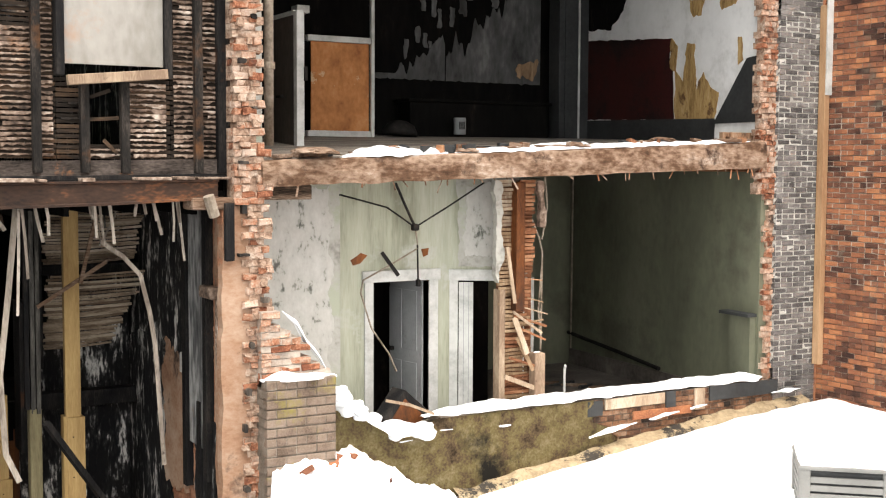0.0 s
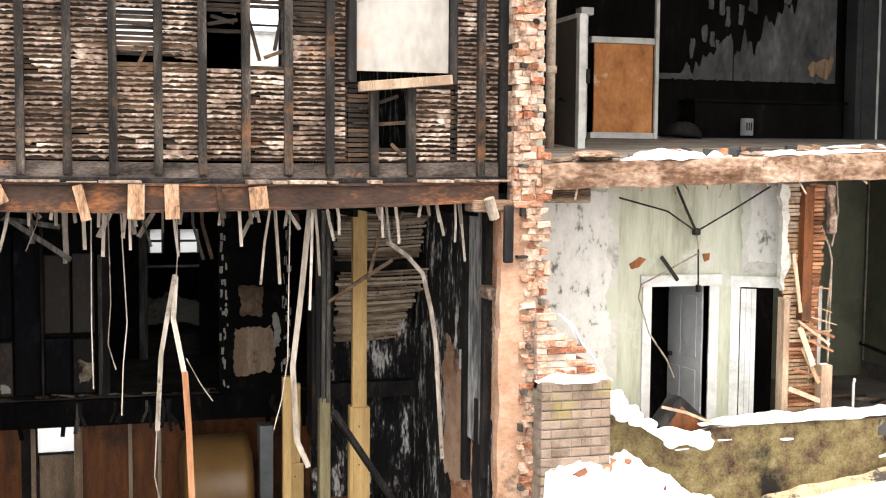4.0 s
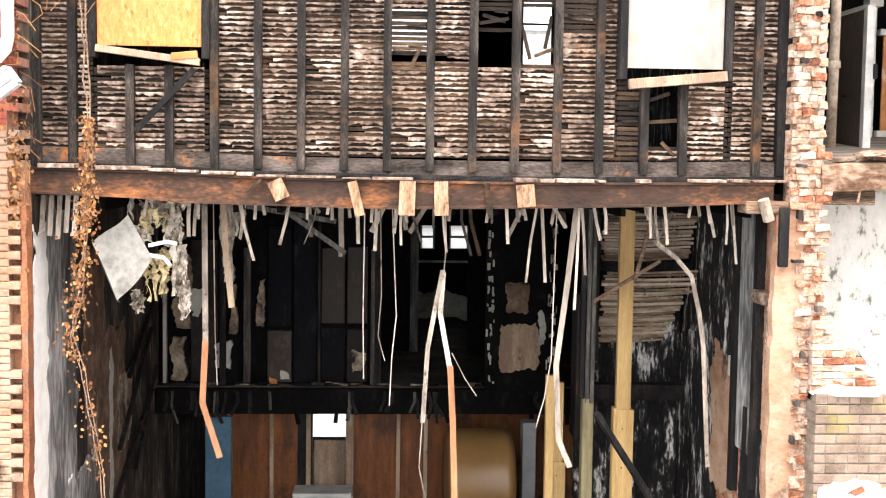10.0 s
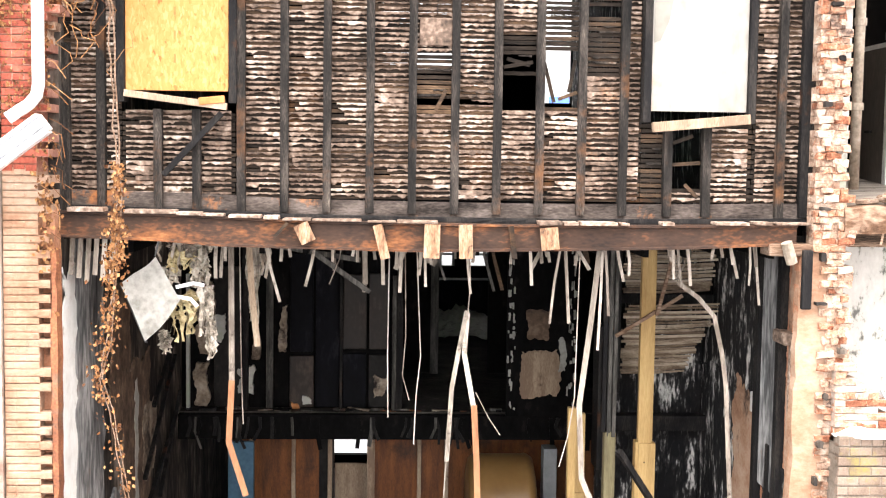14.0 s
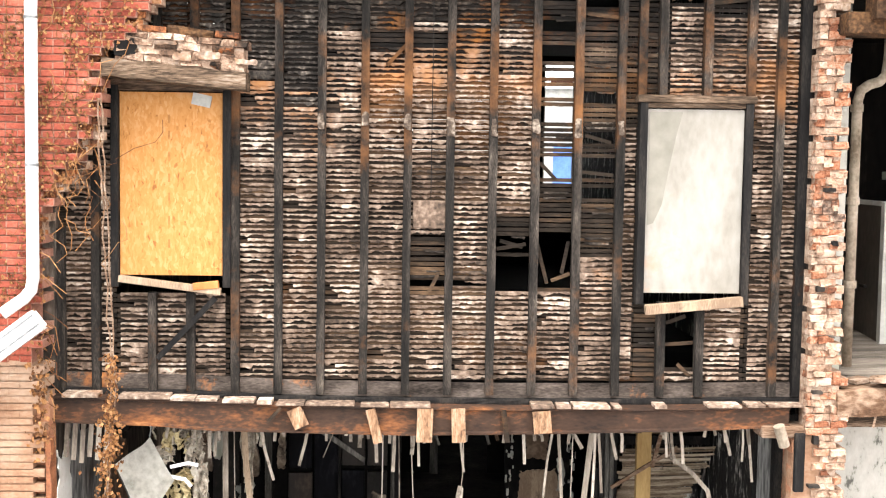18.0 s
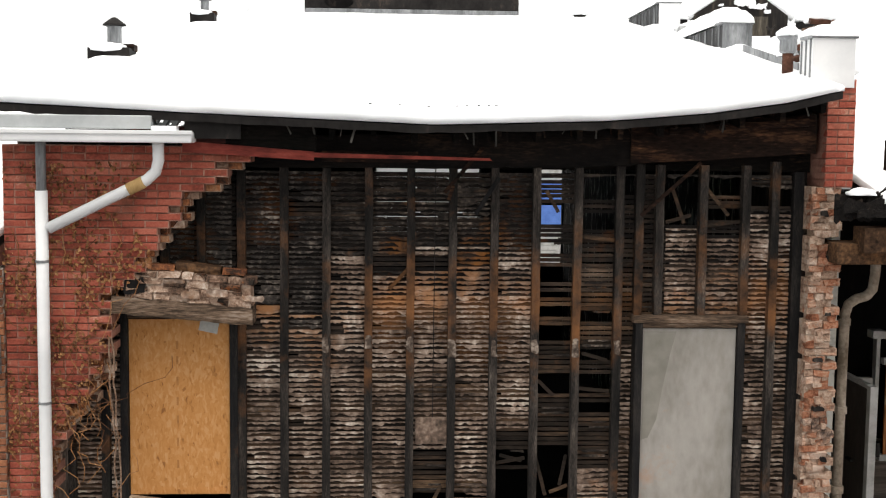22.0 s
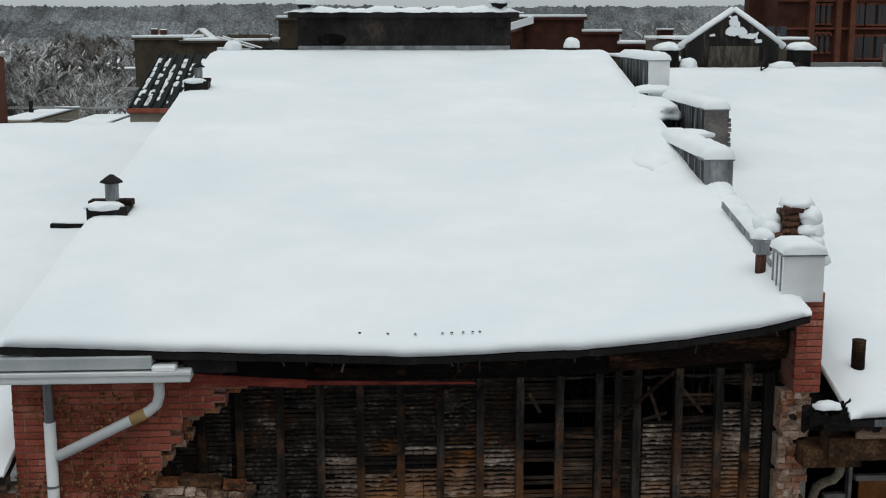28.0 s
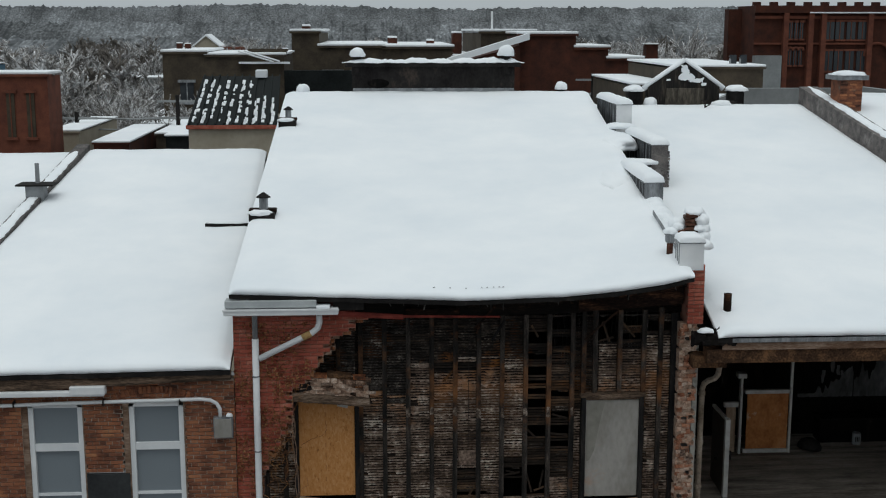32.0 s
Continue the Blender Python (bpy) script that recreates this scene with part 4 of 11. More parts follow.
SAG = [(-2.99, 0.045), (-1.78, 0.02), (-0.84, -0.02), (0, -0.03), (1.33, -0.04), (2.46, -0.033), (4.0, -0.01)]
part("bottom_plate", worn_beam(-3.0, 4.17, 11.70, 11.80, lambda x: 6.79 + lerp(SAG, x), lambda x: 6.842 + lerp(SAG, x), 3.0, 0.1, 0.006), CHAR, stud_wall)
part("sole_board", worn_beam(-3.0, 4.16, 11.772, 11.80, lambda x: 6.82 + lerp(SAG, x), lambda x: 6.985 + lerp(SAG, x), 6.0, 0.1, 0.005), SOLE, stud_wall, "scorched bottom board")
part("header", worn_beam(-1.42, 2.55, 11.60, 11.80, lambda x: lerp(HEADER_LOW, x), lambda x: lerp(HEADER_TOP, x), 1.0), SCORCHED_CHAR, stud_wall, "heavy charred header beam")

# openings in the lath: x0, x1, z0, z1
HOLES = [(-2.45, -1.38, 7.80, 9.75), (2.52, 3.61, 7.72, 9.72), (1.15, 1.50, 7.85, 8.17), (1.16, 1.50, 8.23, 8.36), (1.55, 1.90, 7.88, 8.42), (1.55, 1.90, 8.94, 9.12), (1.96, 2.31, 8.94, 9.12),
         (1.97, 2.31, 8.77, 8.85), (1.96, 2.31, 10.60, 10.74), (1.90, 2.31, 10.86, 11.1), (2.78, 3.13, 10.62, 11.1), (0.34, 0.70, 7.86, 7.93), (2.79, 3.13, 7.10, 7.72), (3.18, 3.56, 10.93, 11.1),
         (3.18, 3.56, 10.68, 10.76), (1.97, 2.31, 9.66, 9.74), (1.97, 2.31, 9.30, 9.38), (1.55, 1.72, 8.58, 8.64), (2.36, 2.5, 10.9, 11.1), (3.62, 4.1, 10.82, 11.0),
         (1.55, 1.90, 10.06, 10.20), (1.55, 1.90, 9.90, 9.96), (1.55, 1.90, 9.70, 9.80), (1.55, 1.90, 9.48, 9.62), (1.55, 1.90, 10.32, 10.42), (1.55, 1.90, 10.62, 10.80)]
# plaster squeezed away, bare lath only
BARE = [(1.95, 2.34, 8.2, 11.1), (1.54, 1.95, 8.3, 11.1), (0.1, 0.72, 10.16, 10.32), (2.36, 2.74, 9.7, 11.1), (1.13, 1.52, 8.15, 8.6), (0.33, 0.72, 7.8, 8.4), (2.5, 2.8, 6.9, 7.8), (3.18, 3.6, 10.5, 11.1)]
PITCH = 0.0482


def inside(rects, x, z):
    return any(a < x < b and c < z < d for a, b, c, d in rects)


laths = []
row_count = int((WALL_Z1 - 6.99) / PITCH)
for i in range(row_count):
    z = 6.99 + PITCH * i
    edge = max(-3.0, lerp(STEPS_IN, z) - 0.12) if z > 8.2 else -3.0
    if 9.75 < z < 9.98:
        edge = -1.40
    cuts = [edge] + [c for c in [-2.45, -1.38, -0.10, 1.12, 1.52, 1.93, 2.34, 2.52, 2.77, 3.15, 3.61] if c > edge] + [4.14]
    for a, b in zip(cuts, cuts[1:]):
        mid = (a + b) / 2
        if inside(HOLES, mid, z):
            continue
        g = rnd.uniform(0.0, 0.006)
        laths.append((a + g, b - g, z + rnd.gauss(0, 0.0025), rnd.gauss(0, 0.0022)))


def lath_mesh(w, h=0.036, th=0.008, seed=0):
    r = random.Random(seed)
    bm = bmesh.new()
    n = max(2, int(w / 0.2))
    rows = []
    for k in range(n + 1):
        x = -w / 2 + w * k / n
        e, f = r.uniform(-0.0022, 0.0022), r.uniform(-0.0022, 0.0022)
        rows.append([bm.verts.new(p) for p in ((x, 0, -h / 2 + e), (x, 0, h / 2 + f), (x, th, h / 2), (x, th, -h / 2))])
    for a, b in zip(rows, rows[1:]):
        for k in range(4):
            bm.faces.new((a[k], a[(k + 1) % 4], b[(k + 1) % 4], b[k]))
    bm.faces.new(rows[0][::-1])
    bm.faces.new(rows[-1])
    return bm


LATH_SET = [mesh_of("lath", lath_mesh(1.2, seed=k), LATH if k < 6 else LATH_BLACK) for k in range(12)]
laths.sort(key=lambda q: math.hypot((q[0] + q[1]) / 2 - 0.6, (q[2] - 8.6) * 1.3))
far_laths = {LATH: ([], []), LATH_BLACK: ([], [])}
for k, (a, b, z, tilt) in enumerate(laths):
    # upper laths turn black with height: soot plus eave shade put into colour
    sooty = z + 0.35 * noise2(a * 1.3, z * 0.7, 6.0) > 9.95 or (a < -1.2 and b < 0 and z > 9.0)
    verts, faces = far_laths[LATH_BLACK if sooty else LATH]
    m = pose((a + b) / 2, 11.802 + rnd.uniform(0, 0.005), z, 0, math.degrees(tilt), 0)
    if k < 300:
        ob = new("lath", LATH_SET[k % 6 + (6 if sooty else 0)])
        ob.parent = stud_wall
        ob.matrix_basis = m @ Matrix.Diagonal(((b - a) / 1.2, 1, 1, 1))
    else:
        i, w = len(verts), (b - a) / 2
        verts += [m @ Vector(p) for p in ((-w, 0, -0.018), (w, 0, -0.018), (w, 0.008, -0.018), (-w, 0.008, -0.018), (-w, 0, 0.018), (w, 0, 0.018), (w, 0.008, 0.018), (-w, 0.008, 0.018))]
        faces += [[i + j for j in f] for f in ((0, 1, 5, 4), (1, 2, 6, 5), (3, 0, 4, 7), (4, 5, 6, 7), (3, 2, 1, 0), (2, 3, 7, 6))]
for mt, (verts, faces) in far_laths.items():
    me = bpy.data.meshes.new("laths")
    me.from_pydata(verts, [], faces)
    me.materials.append(mt)
    ob = new("laths", me)
    ob.parent = stud_wall
    ob["kind"] = "stuff"

# plaster keys, bay by bay, and the plaster sheet behind the lath that closes the room
bays = [-2.96, -2.63, -2.45, -2.10, -1.74, -1.38] + [-1.32 + 0.4062 * k for k in range(10)] + [2.53, 2.77, 3.15, 3.60, 3.87, 4.10]


def key_strip(bm, x0, x1, z, seed, fat):
    """A ragged ridge of plaster pressed out between two laths, sagging where it was thick."""
    n = max(4, int((x1 - x0) / 0.014))
    rows = []
    for k in range(n + 1):
        x = x0 + (x1 - x0) * k / n
        s = noise2(x * 13 + seed, z * 31, 0.4)
        q = noise2(x * 34 + seed, z * 17, 2.7)
        big = max(0.0, noise2(x * 3.2 + seed * 0.1, z * 5.0, 7.7) - 0.22) * 0.09
        sag = 0.006 + fat * (0.016 + 0.026 * s + 0.020 * q) + big * 0.8 * fat
        out = 0.013 + 0.009 * fat + 0.007 * s + big * 0.3
        rows.append([bm.verts.new(p) for p in ((x, 11.806, z + 0.006), (x, 11.802 - out, z + 0.003 + 0.005 * q), (x, 11.802 - out * 0.9, z - max(0.002, sag) * 0.75), (x, 11.801, z - max(0.004, sag)))])
    for a, b in zip(rows, rows[1:]):
        for k in range(3):
            bm.faces.new((a[k], b[k], b[k + 1], a[k + 1]))


for x0, x1 in zip(bays, bays[1:]):
    light, dark = bmesh.new(), bmesh.new()
    for i in range(row_count):
        z = 6.99 + PITCH * (i + 0.5)
        mid = (x0 + x1) / 2
        left = lerp(STEPS_IN, z) - 0.12 if z > 8.2 else -3.0
        if inside(HOLES, mid, z) or x1 < left + 0.1 or (9.75 < z < 9.98 and mid < -1.4):
            continue
        gone = 0.30 * noise2(x0 * 3.3, z * 1.9, 11.0) + 0.25 * noise2(x0 * 1.1, z * 0.6, 4.0)
        # soot rises with height, and the dark under the eave is painted in with it
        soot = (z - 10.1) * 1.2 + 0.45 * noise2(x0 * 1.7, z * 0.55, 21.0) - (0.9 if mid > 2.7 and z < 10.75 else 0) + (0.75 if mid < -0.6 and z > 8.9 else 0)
        if inside(BARE, mid, z):
            if noise2(x0 * 9, z * 7, 3.0) < 0.30:
                continue
            a, b = x0 + 0.03 + (x1 - x0) * rnd.uniform(0, 0.5), x1 - 0.03 - (x1 - x0) * rnd.uniform(0, 0.2)
            if b - a > 0.06:
                key_strip(dark, a, b, z, x0, 0.5)
            continue
        if gone > 0.26:
            continue
        a, b = x0 + 0.038, x1 - 0.038
        if rnd.random() < 0.10:
            a += (b - a) * rnd.uniform(0, 0.5)
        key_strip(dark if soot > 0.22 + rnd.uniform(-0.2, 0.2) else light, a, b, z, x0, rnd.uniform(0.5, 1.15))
    for bm, mt, lb in ((light, KEYMAT, "pale ragged plaster ridges"), (dark, KEYS_BLACK if x1 < -0.4 else KEYS_DARK, "sooty plaster ridges, darkened toward the eave")):
        if bm.verts:
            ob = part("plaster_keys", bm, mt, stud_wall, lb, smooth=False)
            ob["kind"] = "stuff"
        else:
            bm.free()


def loose_batten(x0, z0, x1, z1, y=11.77, w=0.035, mat=LATH, parent=None, th=0.01):
    bm = bmesh.new()
    strip(bm, [(x0, y, z0), ((x0 + x1) / 2, y - 0.006, (z0 + z1) / 2), (x1, y, z1)], w, th)
    return part("loose_lath", bm, mat, parent or stud_wall)


for q in ((1.56, 8.30, 1.66, 7.92), (1.70, 7.95, 1.88, 8.02), (1.86, 8.33, 1.80, 8.02), (1.17, 8.25, 1.45, 8.30), (1.20, 8.33, 1.42, 8.27), (0.62, 8.02, 0.52, 7.82), (1.57, 9.08, 1.72, 8.93), (1.97, 9.0, 2.28, 8.97),
          (1.62, 10.95, 1.74, 10.74), (2.0, 9.35, 2.25, 9.28), (2.80, 10.65, 3.05, 10.72), (2.85, 11.0, 2.98, 10.64), (3.2, 10.98, 3.42, 10.72), (2.82, 7.34, 3.10, 7.36), (2.83, 7.55, 3.02, 7.62), (2.95, 7.15, 3.08, 7.02),
          (3.19, 10.80, 3.56, 10.82), (3.19, 10.62, 3.54, 10.66), (0.3, 10.2, 0.1, 9.98), (2.0, 10.5, 2.3, 10.47)):
    loose_batten(*q)
part("brace", block(-0.027, 0.027, -0.02, 0.02, 0, 0.80, m=Matrix.Translation((-2.04, 11.66, 7.18)) @ pose(0, 0, 0, 0, 43, 0)), CHAR, stud_wall, "charred diagonal brace below the window")
part("brace", block(-0.02, 0.02, -0.015, 0.015, 0, 0.42, m=Matrix.Translation((0.92, 11.64, 10.72)) @ pose(0, 0, 0, 0, 32, 0)), CHAR, stud_wall, "scorched hanging brace")
part("plaster_patch", block(0.36, 0.68, 11.76, 11.80, 8.44, 8.70, bevel=0.012), KEYMAT, stud_wall, "broken block of plaster stuck between two studs")
bm = bmesh.new()
tube(bm, [(0.54, 11.72, 11.4), (0.535, 11.71, 10.2), (0.53, 11.72, 8.72)], 0.004, 6)
part("cable", bm, BLACK_TIN, stud_wall, "thin hanging cable")


# ---- boarded windows ----
SOOTY_TIMBER = surface("sooty_weathered_timber", [(0.25, (0.012, 0.009, 0.007)), (0.45, (0.055, 0.038, 0.027)), (0.62, (0.17, 0.115, 0.08)), (0.85, (0.36, 0.29, 0.235))], scale=2.4, rough=0.92, grain=22, grain_amount=0.6, bump=0.9, depth=0.014, stretch=(0.5, 2.5, 4), spec=0.1)
def boarded_window(x0, x1, z0, z1, sheet_mat, label, sheet_label):
    w = thing("boarded_window", label, "window")
    part("jamb", block(x0 - 0.075, x0, 11.655, 11.80, z0 - 0.10, z1 + 0.06, bevel=0.006), CHAR, w)
    part("jamb", block(x1, x1 + 0.075, 11.655, 11.80, z0 - 0.10, z1 + 0.06, bevel=0.006), CHAR, w)
    part("head", block(x0 - 0.10, x1 + 0.10, 11.64, 11.80, z1 + 0.06, z1 + 0.13, bevel=0.006), SOOTY_TIMBER, w)
    part("stop", block(x0, x1, 11.67, 11.80, z1 + 0.012, z1 + 0.058, bevel=0.004), SOOTY_TIMBER, w)
    part("sheet", block(x0 + 0.006, x1 - 0.006, 11.695, 11.715, z0 + 0.01, z1, bevel=0.003), sheet_mat, w, sheet_label)
    return w


STAMP_INK = surface("faded_stamp_ink", [(0.3, (0.30, 0.125, 0.035)), (0.7, (0.42, 0.19, 0.06))], scale=20, rough=0.7, grain=60, grain_amount=0.5, bump=0.1)
wl_ = boarded_window(-2.40, -1.43, 7.96, 9.69, OSB, "window closed with a yellow strand board in a charred frame", "yellow strand board with faded stamps")
for k, zc in enumerate((9.45, 9.30, 9.1, 8.9, 8.72, 8.5, 8.28)):
    part("stamp", block(-1.945, -1.925, 11.6925, 11.6945, zc - 0.05, zc + 0.03), STAMP_INK, wl_, "faded brown stamp bar")
part("paper", block(-0.09, 0.09, 0, 0.004, -0.055, 0.055, m=pose(-1.63, 11.688, 9.62, 0, 12, 0)), WHITE_PAINT, wl_, "scrap of white paper")
part("sill_board", block(-0.48, 0.48, -0.05, 0.03, -0.03, 0.035, m=pose(-1.92, 11.66, 7.88, 0, 7, 0), bevel=0.006), WOOD, wl_, "broken bare sill hanging askew")
part("splinter", block(-0.24, 0.0, -0.06, 0.0, -0.02, 0.05, m=pose(-1.46, 11.66, 7.88, 0, -6, 0), bevel=0.008), ORANGE_BOARD, wl_, "splintered end of the sill")
wr_ = boarded_window(2.58, 3.52, 7.84, 9.61, GREY_BOARD, "tall window with a dusty pale sheet in a charred frame", "dusty pale sheet with a wiped patch")
WIPED = surface("grimy_glass_film", [(0.3, (0.17, 0.16, 0.135)), (0.7, (0.26, 0.245, 0.215))], scale=3, rough=0.5, grain=10, grain_amount=0.2, bump=0.03)
bm = bmesh.new()
prism(bm, [(2.60, 9.58), (2.92, 9.58), (2.86, 9.35), (2.80, 9.05), (2.74, 8.70), (2.66, 8.52), (2.60, 8.5)], "y", 11.6905, 11.6935)
part("grime", bm, WIPED, wr_, "band of grey grime along the edge")
part("sill_board", block(-0.47, 0.47, -0.06, 0.03, -0.05, 0.045, m=pose(3.06, 11.64, 7.74, 0, -5.5, 0), bevel=0.008), WOOD, wr_, "pale sill board hanging askew")

# ---- lintel over the strand board with broken brick on it ----
SCORCHED_RAIL = surface("scorched_rail", [(0.3, (0.016, 0.010, 0.007)), (0.5, (0.065, 0.036, 0.021)), (0.75, (0.22, 0.115, 0.055))], scale=3, rough=0.92, grain=30, grain_amount=0.5, bump=0.8, depth=0.012, spec=0.1)
lintel = thing("window_lintel", "weathered timber lintel carrying a clump of broken bricks", "lintel")
slope = lambda x: 9.90 - (x + 1.8) * 0.088
part("timber", worn_beam(-2.46, -1.17, 11.27, 11.62, lambda x: slope(x) - 0.15, lambda x: slope(x) + 0.01, 7.0, 0.04, 0.014), SOOTY_TIMBER, lintel)
lr = random.Random(12)
for row in range(4):
    x = (-2.30, -2.34, -2.22, -2.26)[row] + lr.uniform(0, 0.03)
    while x < -1.27:
        w = lr.choice((0.10, 0.16, 0.20, 0.22))
        w = min(w, -1.17 + (0.02 if row % 2 else 0) - x)
        ob = new("brick", lr.choice(brick_set(BRICK_RUBBLE, 0.203)))
        ob.parent = lintel
        ob.matrix_basis = pose(x + w / 2, 11.27 + lr.uniform(-0.014, 0.014), slope(x + w / 2) + 0.046 + row * 0.070, lr.gauss(0, 2), 5 + lr.gauss(0, 1.5), lr.gauss(0, 3)) @ Matrix.Diagonal((w / 0.21, 2.4, 1.12, 1))
        x += w + 0.004
for x, w, dz in ((-2.20, 0.20, 0.0), (-1.99, 0.20, -0.004), (-1.34, 0.20, 0.012)):
    ob = new("brick", brick_set(BRICK_CORE, 0.203)[2])
    ob.parent = lintel
    ob.matrix_basis = pose(x, 11.29, slope(x) + 0.046 + 4 * 0.070 - 0.006 + dz, 0, 5, 2) @ Matrix.Diagonal((1, 1.9, 0.85, 1))
part("scorched_stub", worn_beam(-1.88, -1.47, 11.34, 11.52, lambda x: slope(x) + 0.28, lambda x: slope(x) + 0.375 - 0.05 * (x + 1.88), 2.0, 0.03, 0.02), SCORCHED_RAIL, lintel, "scorched brown timber stub")
bm = worn_beam(-2.34, -1.19, 11.295, 11.60, lambda x: slope(x), lambda x: slope(x) + 0.275, 3.0, 0.03, 0.02)
part("mortar_core", bm, RUBBLE_MORTAR, lintel)
part("soot_crust", torn(bmesh.new(), "y", 11.262, 11.30, -2.36, -2.12, 9.97, 10.16, 3.3, 0.03, 0.02), BLACK_TIN, lintel, "black crust at the end of the clump")
for q in ((-2.0, 0.27, 0.05), (-1.6, 0.20, 0.035), (-1.28, 0.17, 0.04), (-1.85, 0.16, 0.03)):
    bm = torn(bmesh.new(), "y", 11.245, 11.30, q[0], q[0] + 0.22, slope(q[0]) + q[1] - 0.12, slope(q[0]) + q[1] - 0.12 + 0.09, q[0] * 9, 0.03, 0.015)
    part("lime_smear", bm, KEYMAT, lintel, "pale lime mortar smear")

# ---- eaves ----
# Char made deeper than elsewhere: the dark under the eave is in its colour.
EAVE_CHAR = surface("shaded_eave_char", [(0.32, (0.003, 0.003, 0.0025)), (0.56, (0.011, 0.009, 0.008)), (0.71, (0.05, 0.029, 0.018)), (0.86, (0.19, 0.10, 0.055))], scale=1.2, rough=0.95, grain=18, grain_amount=0.45, bump=0.8, depth=0.02, stretch=(0.6, 2, 2.5), spec=0.06)
SCORCHED_BEAM = surface("scorched_brown_timber", [(0.32, (0.004, 0.003, 0.0025)), (0.54, (0.02, 0.011, 0.008)), (0.70, (0.08, 0.038, 0.02)), (0.86, (0.24, 0.12, 0.065))], scale=2, rough=0.9, grain=20, grain_amount=0.5, bump=0.8, depth=0.012, stretch=(0.6, 2, 2.5), spec=0.1)
OLD_RED = surface("peeling_dark_red_paint", [(0.3, (0.07, 0.013, 0.010)), (0.55, (0.19, 0.036, 0.026)), (0.8, (0.30, 0.085, 0.06))], scale=4, rough=0.8, grain=20, grain_amount=0.4, bump=0.4, depth=0.005, stretch=(0.6, 1, 2), spec=0.15)
OLD_MAROON = surface("dull_maroon_paint", [(0.3, (0.025, 0.009, 0.008)), (0.55, (0.07, 0.024, 0.02)), (0.8, (0.13, 0.06, 0.05))], scale=4, rough=0.8, grain=20, grain_amount=0.4, bump=0.4, depth=0.005, stretch=(0.6, 1, 2), spec=0.15)
eaves = thing("eaves", "burnt eaves with charred rafters and a hanging red fascia board", "eaves")
for k in range(15):
    x = -1.2 + 0.38 * k
    part("rafter", block(x - 0.025, x + 0.025, 11.20, 16.0, -0.11, 0.0, m=Matrix.Translation((0, 0, lerp(EAVE, x) - 0.09)) @ Matrix.Shear("XZ", 4, (0, 0)) @ pose(0, 11.02, 0, 8.2, 0, 0) @ Matrix.Translation((0, -11.02, 0))), EAVE_CHAR, eaves)
# Added board: blocks sky light between header and deck and darkens the gap.
part("attic_closing_board", worn_beam(-1.4, 4.25, 11.83, 11.86, lambda x: 11.15, lambda x: lerp(EAVE, x) + 0.03, 9.0, 0.1, 0.01), EAVE_CHAR, eaves, "black closing board added behind the header")
part("header_end", worn_beam(2.40, 4.2, 11.575, 11.72, lambda x: lerp(HEADER_LOW, x) + 0.02, lambda x: lerp(HEADER_TOP, x) - 0.01, 4.0, 0.05, 0.02), SCORCHED_BEAM, eaves, "scorched brown header end")
part("sprung_board", worn_beam(2.75, 4.1, 11.50, 11.54, lambda x: 11.50 + (x - 2.75) * 0.07, lambda x: 11.57 + (x - 2.75) * 0.075, 8.0, 0.05, 0.012), SCORCHED_BEAM, eaves, "sprung scorched board")
part("scorched_board", worn_beam(-0.55, 0.36, 11.55, 11.58, lambda x: 11.215, lambda x: 11.315, 2.0, 0.04, 0.014), SCORCHED_BEAM, eaves, "raw brown board under the fascia")
bm = bmesh.new()
prism(bm, [(-1.78, 11.30), (-0.60, 11.232), (-0.60, 11.312), (-1.78, 11.40)], "y", 11.155, 11.175)
part("fascia", bm, OLD_RED, eaves, "red painted fascia board")
bm = bmesh.new()
prism(bm, [(-0.60, 11.262), (1.03, 11.246), (1.0, 11.268), (-0.60, 11.305)], "y", 11.15, 11.17)
part("fascia", bm, OLD_RED, eaves, "thin red fascia board coming loose")
part("fascia", block(-2.1, -1.40, 11.19, 11.22, 11.38, 11.53), OLD_MAROON, eaves, "dark maroon fascia")
# Charred board in near-black that stands for the shadow above the fascia.
part("fascia_shadow_board", worn_beam(-1.40, -0.58, 11.20, 11.23, lambda x: 11.31, lambda x: lerp(EAVE, x) - 0.06, 5.0, 0.05, 0.012), EAVE_CHAR, eaves, "near-black charred board drawn for the shadow over the fascia")
for q in ((0.98, 11.36, 0.62, 10.93), (3.08, 11.24, 2.52, 10.72), (0.70, 11.0, 0.66, 10.86)):
    bm = bmesh.new()
    strip(bm, [(q[0], 11.56, q[1]), (q[2], 11.62, q[3])], 0.035, 0.02)
    part("hanging_batten", bm, SCORCHED_BEAM, eaves, "loose batten hanging under the eave")
for k in range(26):
    x, l = rnd.uniform(-1.3, 4.1), rnd.uniform(0.03, 0.14)
    bm = bmesh.new()
    strip(bm, [(x, 11.10, lerp(EAVE, x) - 0.06), (x + rnd.gauss(0, 0.03), 11.11, lerp(EAVE, x) - 0.07 - l)], rnd.uniform(0.006, 0.02), 0.006)
    part("splinter", bm, rnd.choice((EAVE_CHAR, EAVE_CHAR, ASHWOOD)), eaves)
part("end_board", block(-1.75, -1.25, 11.08, 11.11, 11.42, 11.58, bevel=0.004), BLACK_TIN, eaves)

# ---- gutter and downpipe ----
PALE_ZINC = surface("pale_dull_zinc", [(0.3, (0.36, 0.38, 0.385)), (0.6, (0.48, 0.50, 0.505)), (0.85, (0.58, 0.60, 0.60))], scale=2, rough=0.5, grain=20, grain_amount=0.2, bump=0.08, depth=0.003, stain=(0.25, 0.23, 0.20), stain_scale=2.5, stain_edge=(0.58, 0.72))
gutter = thing("roof_gutter", "white box gutter with snow and a branching white downpipe", "gutter")
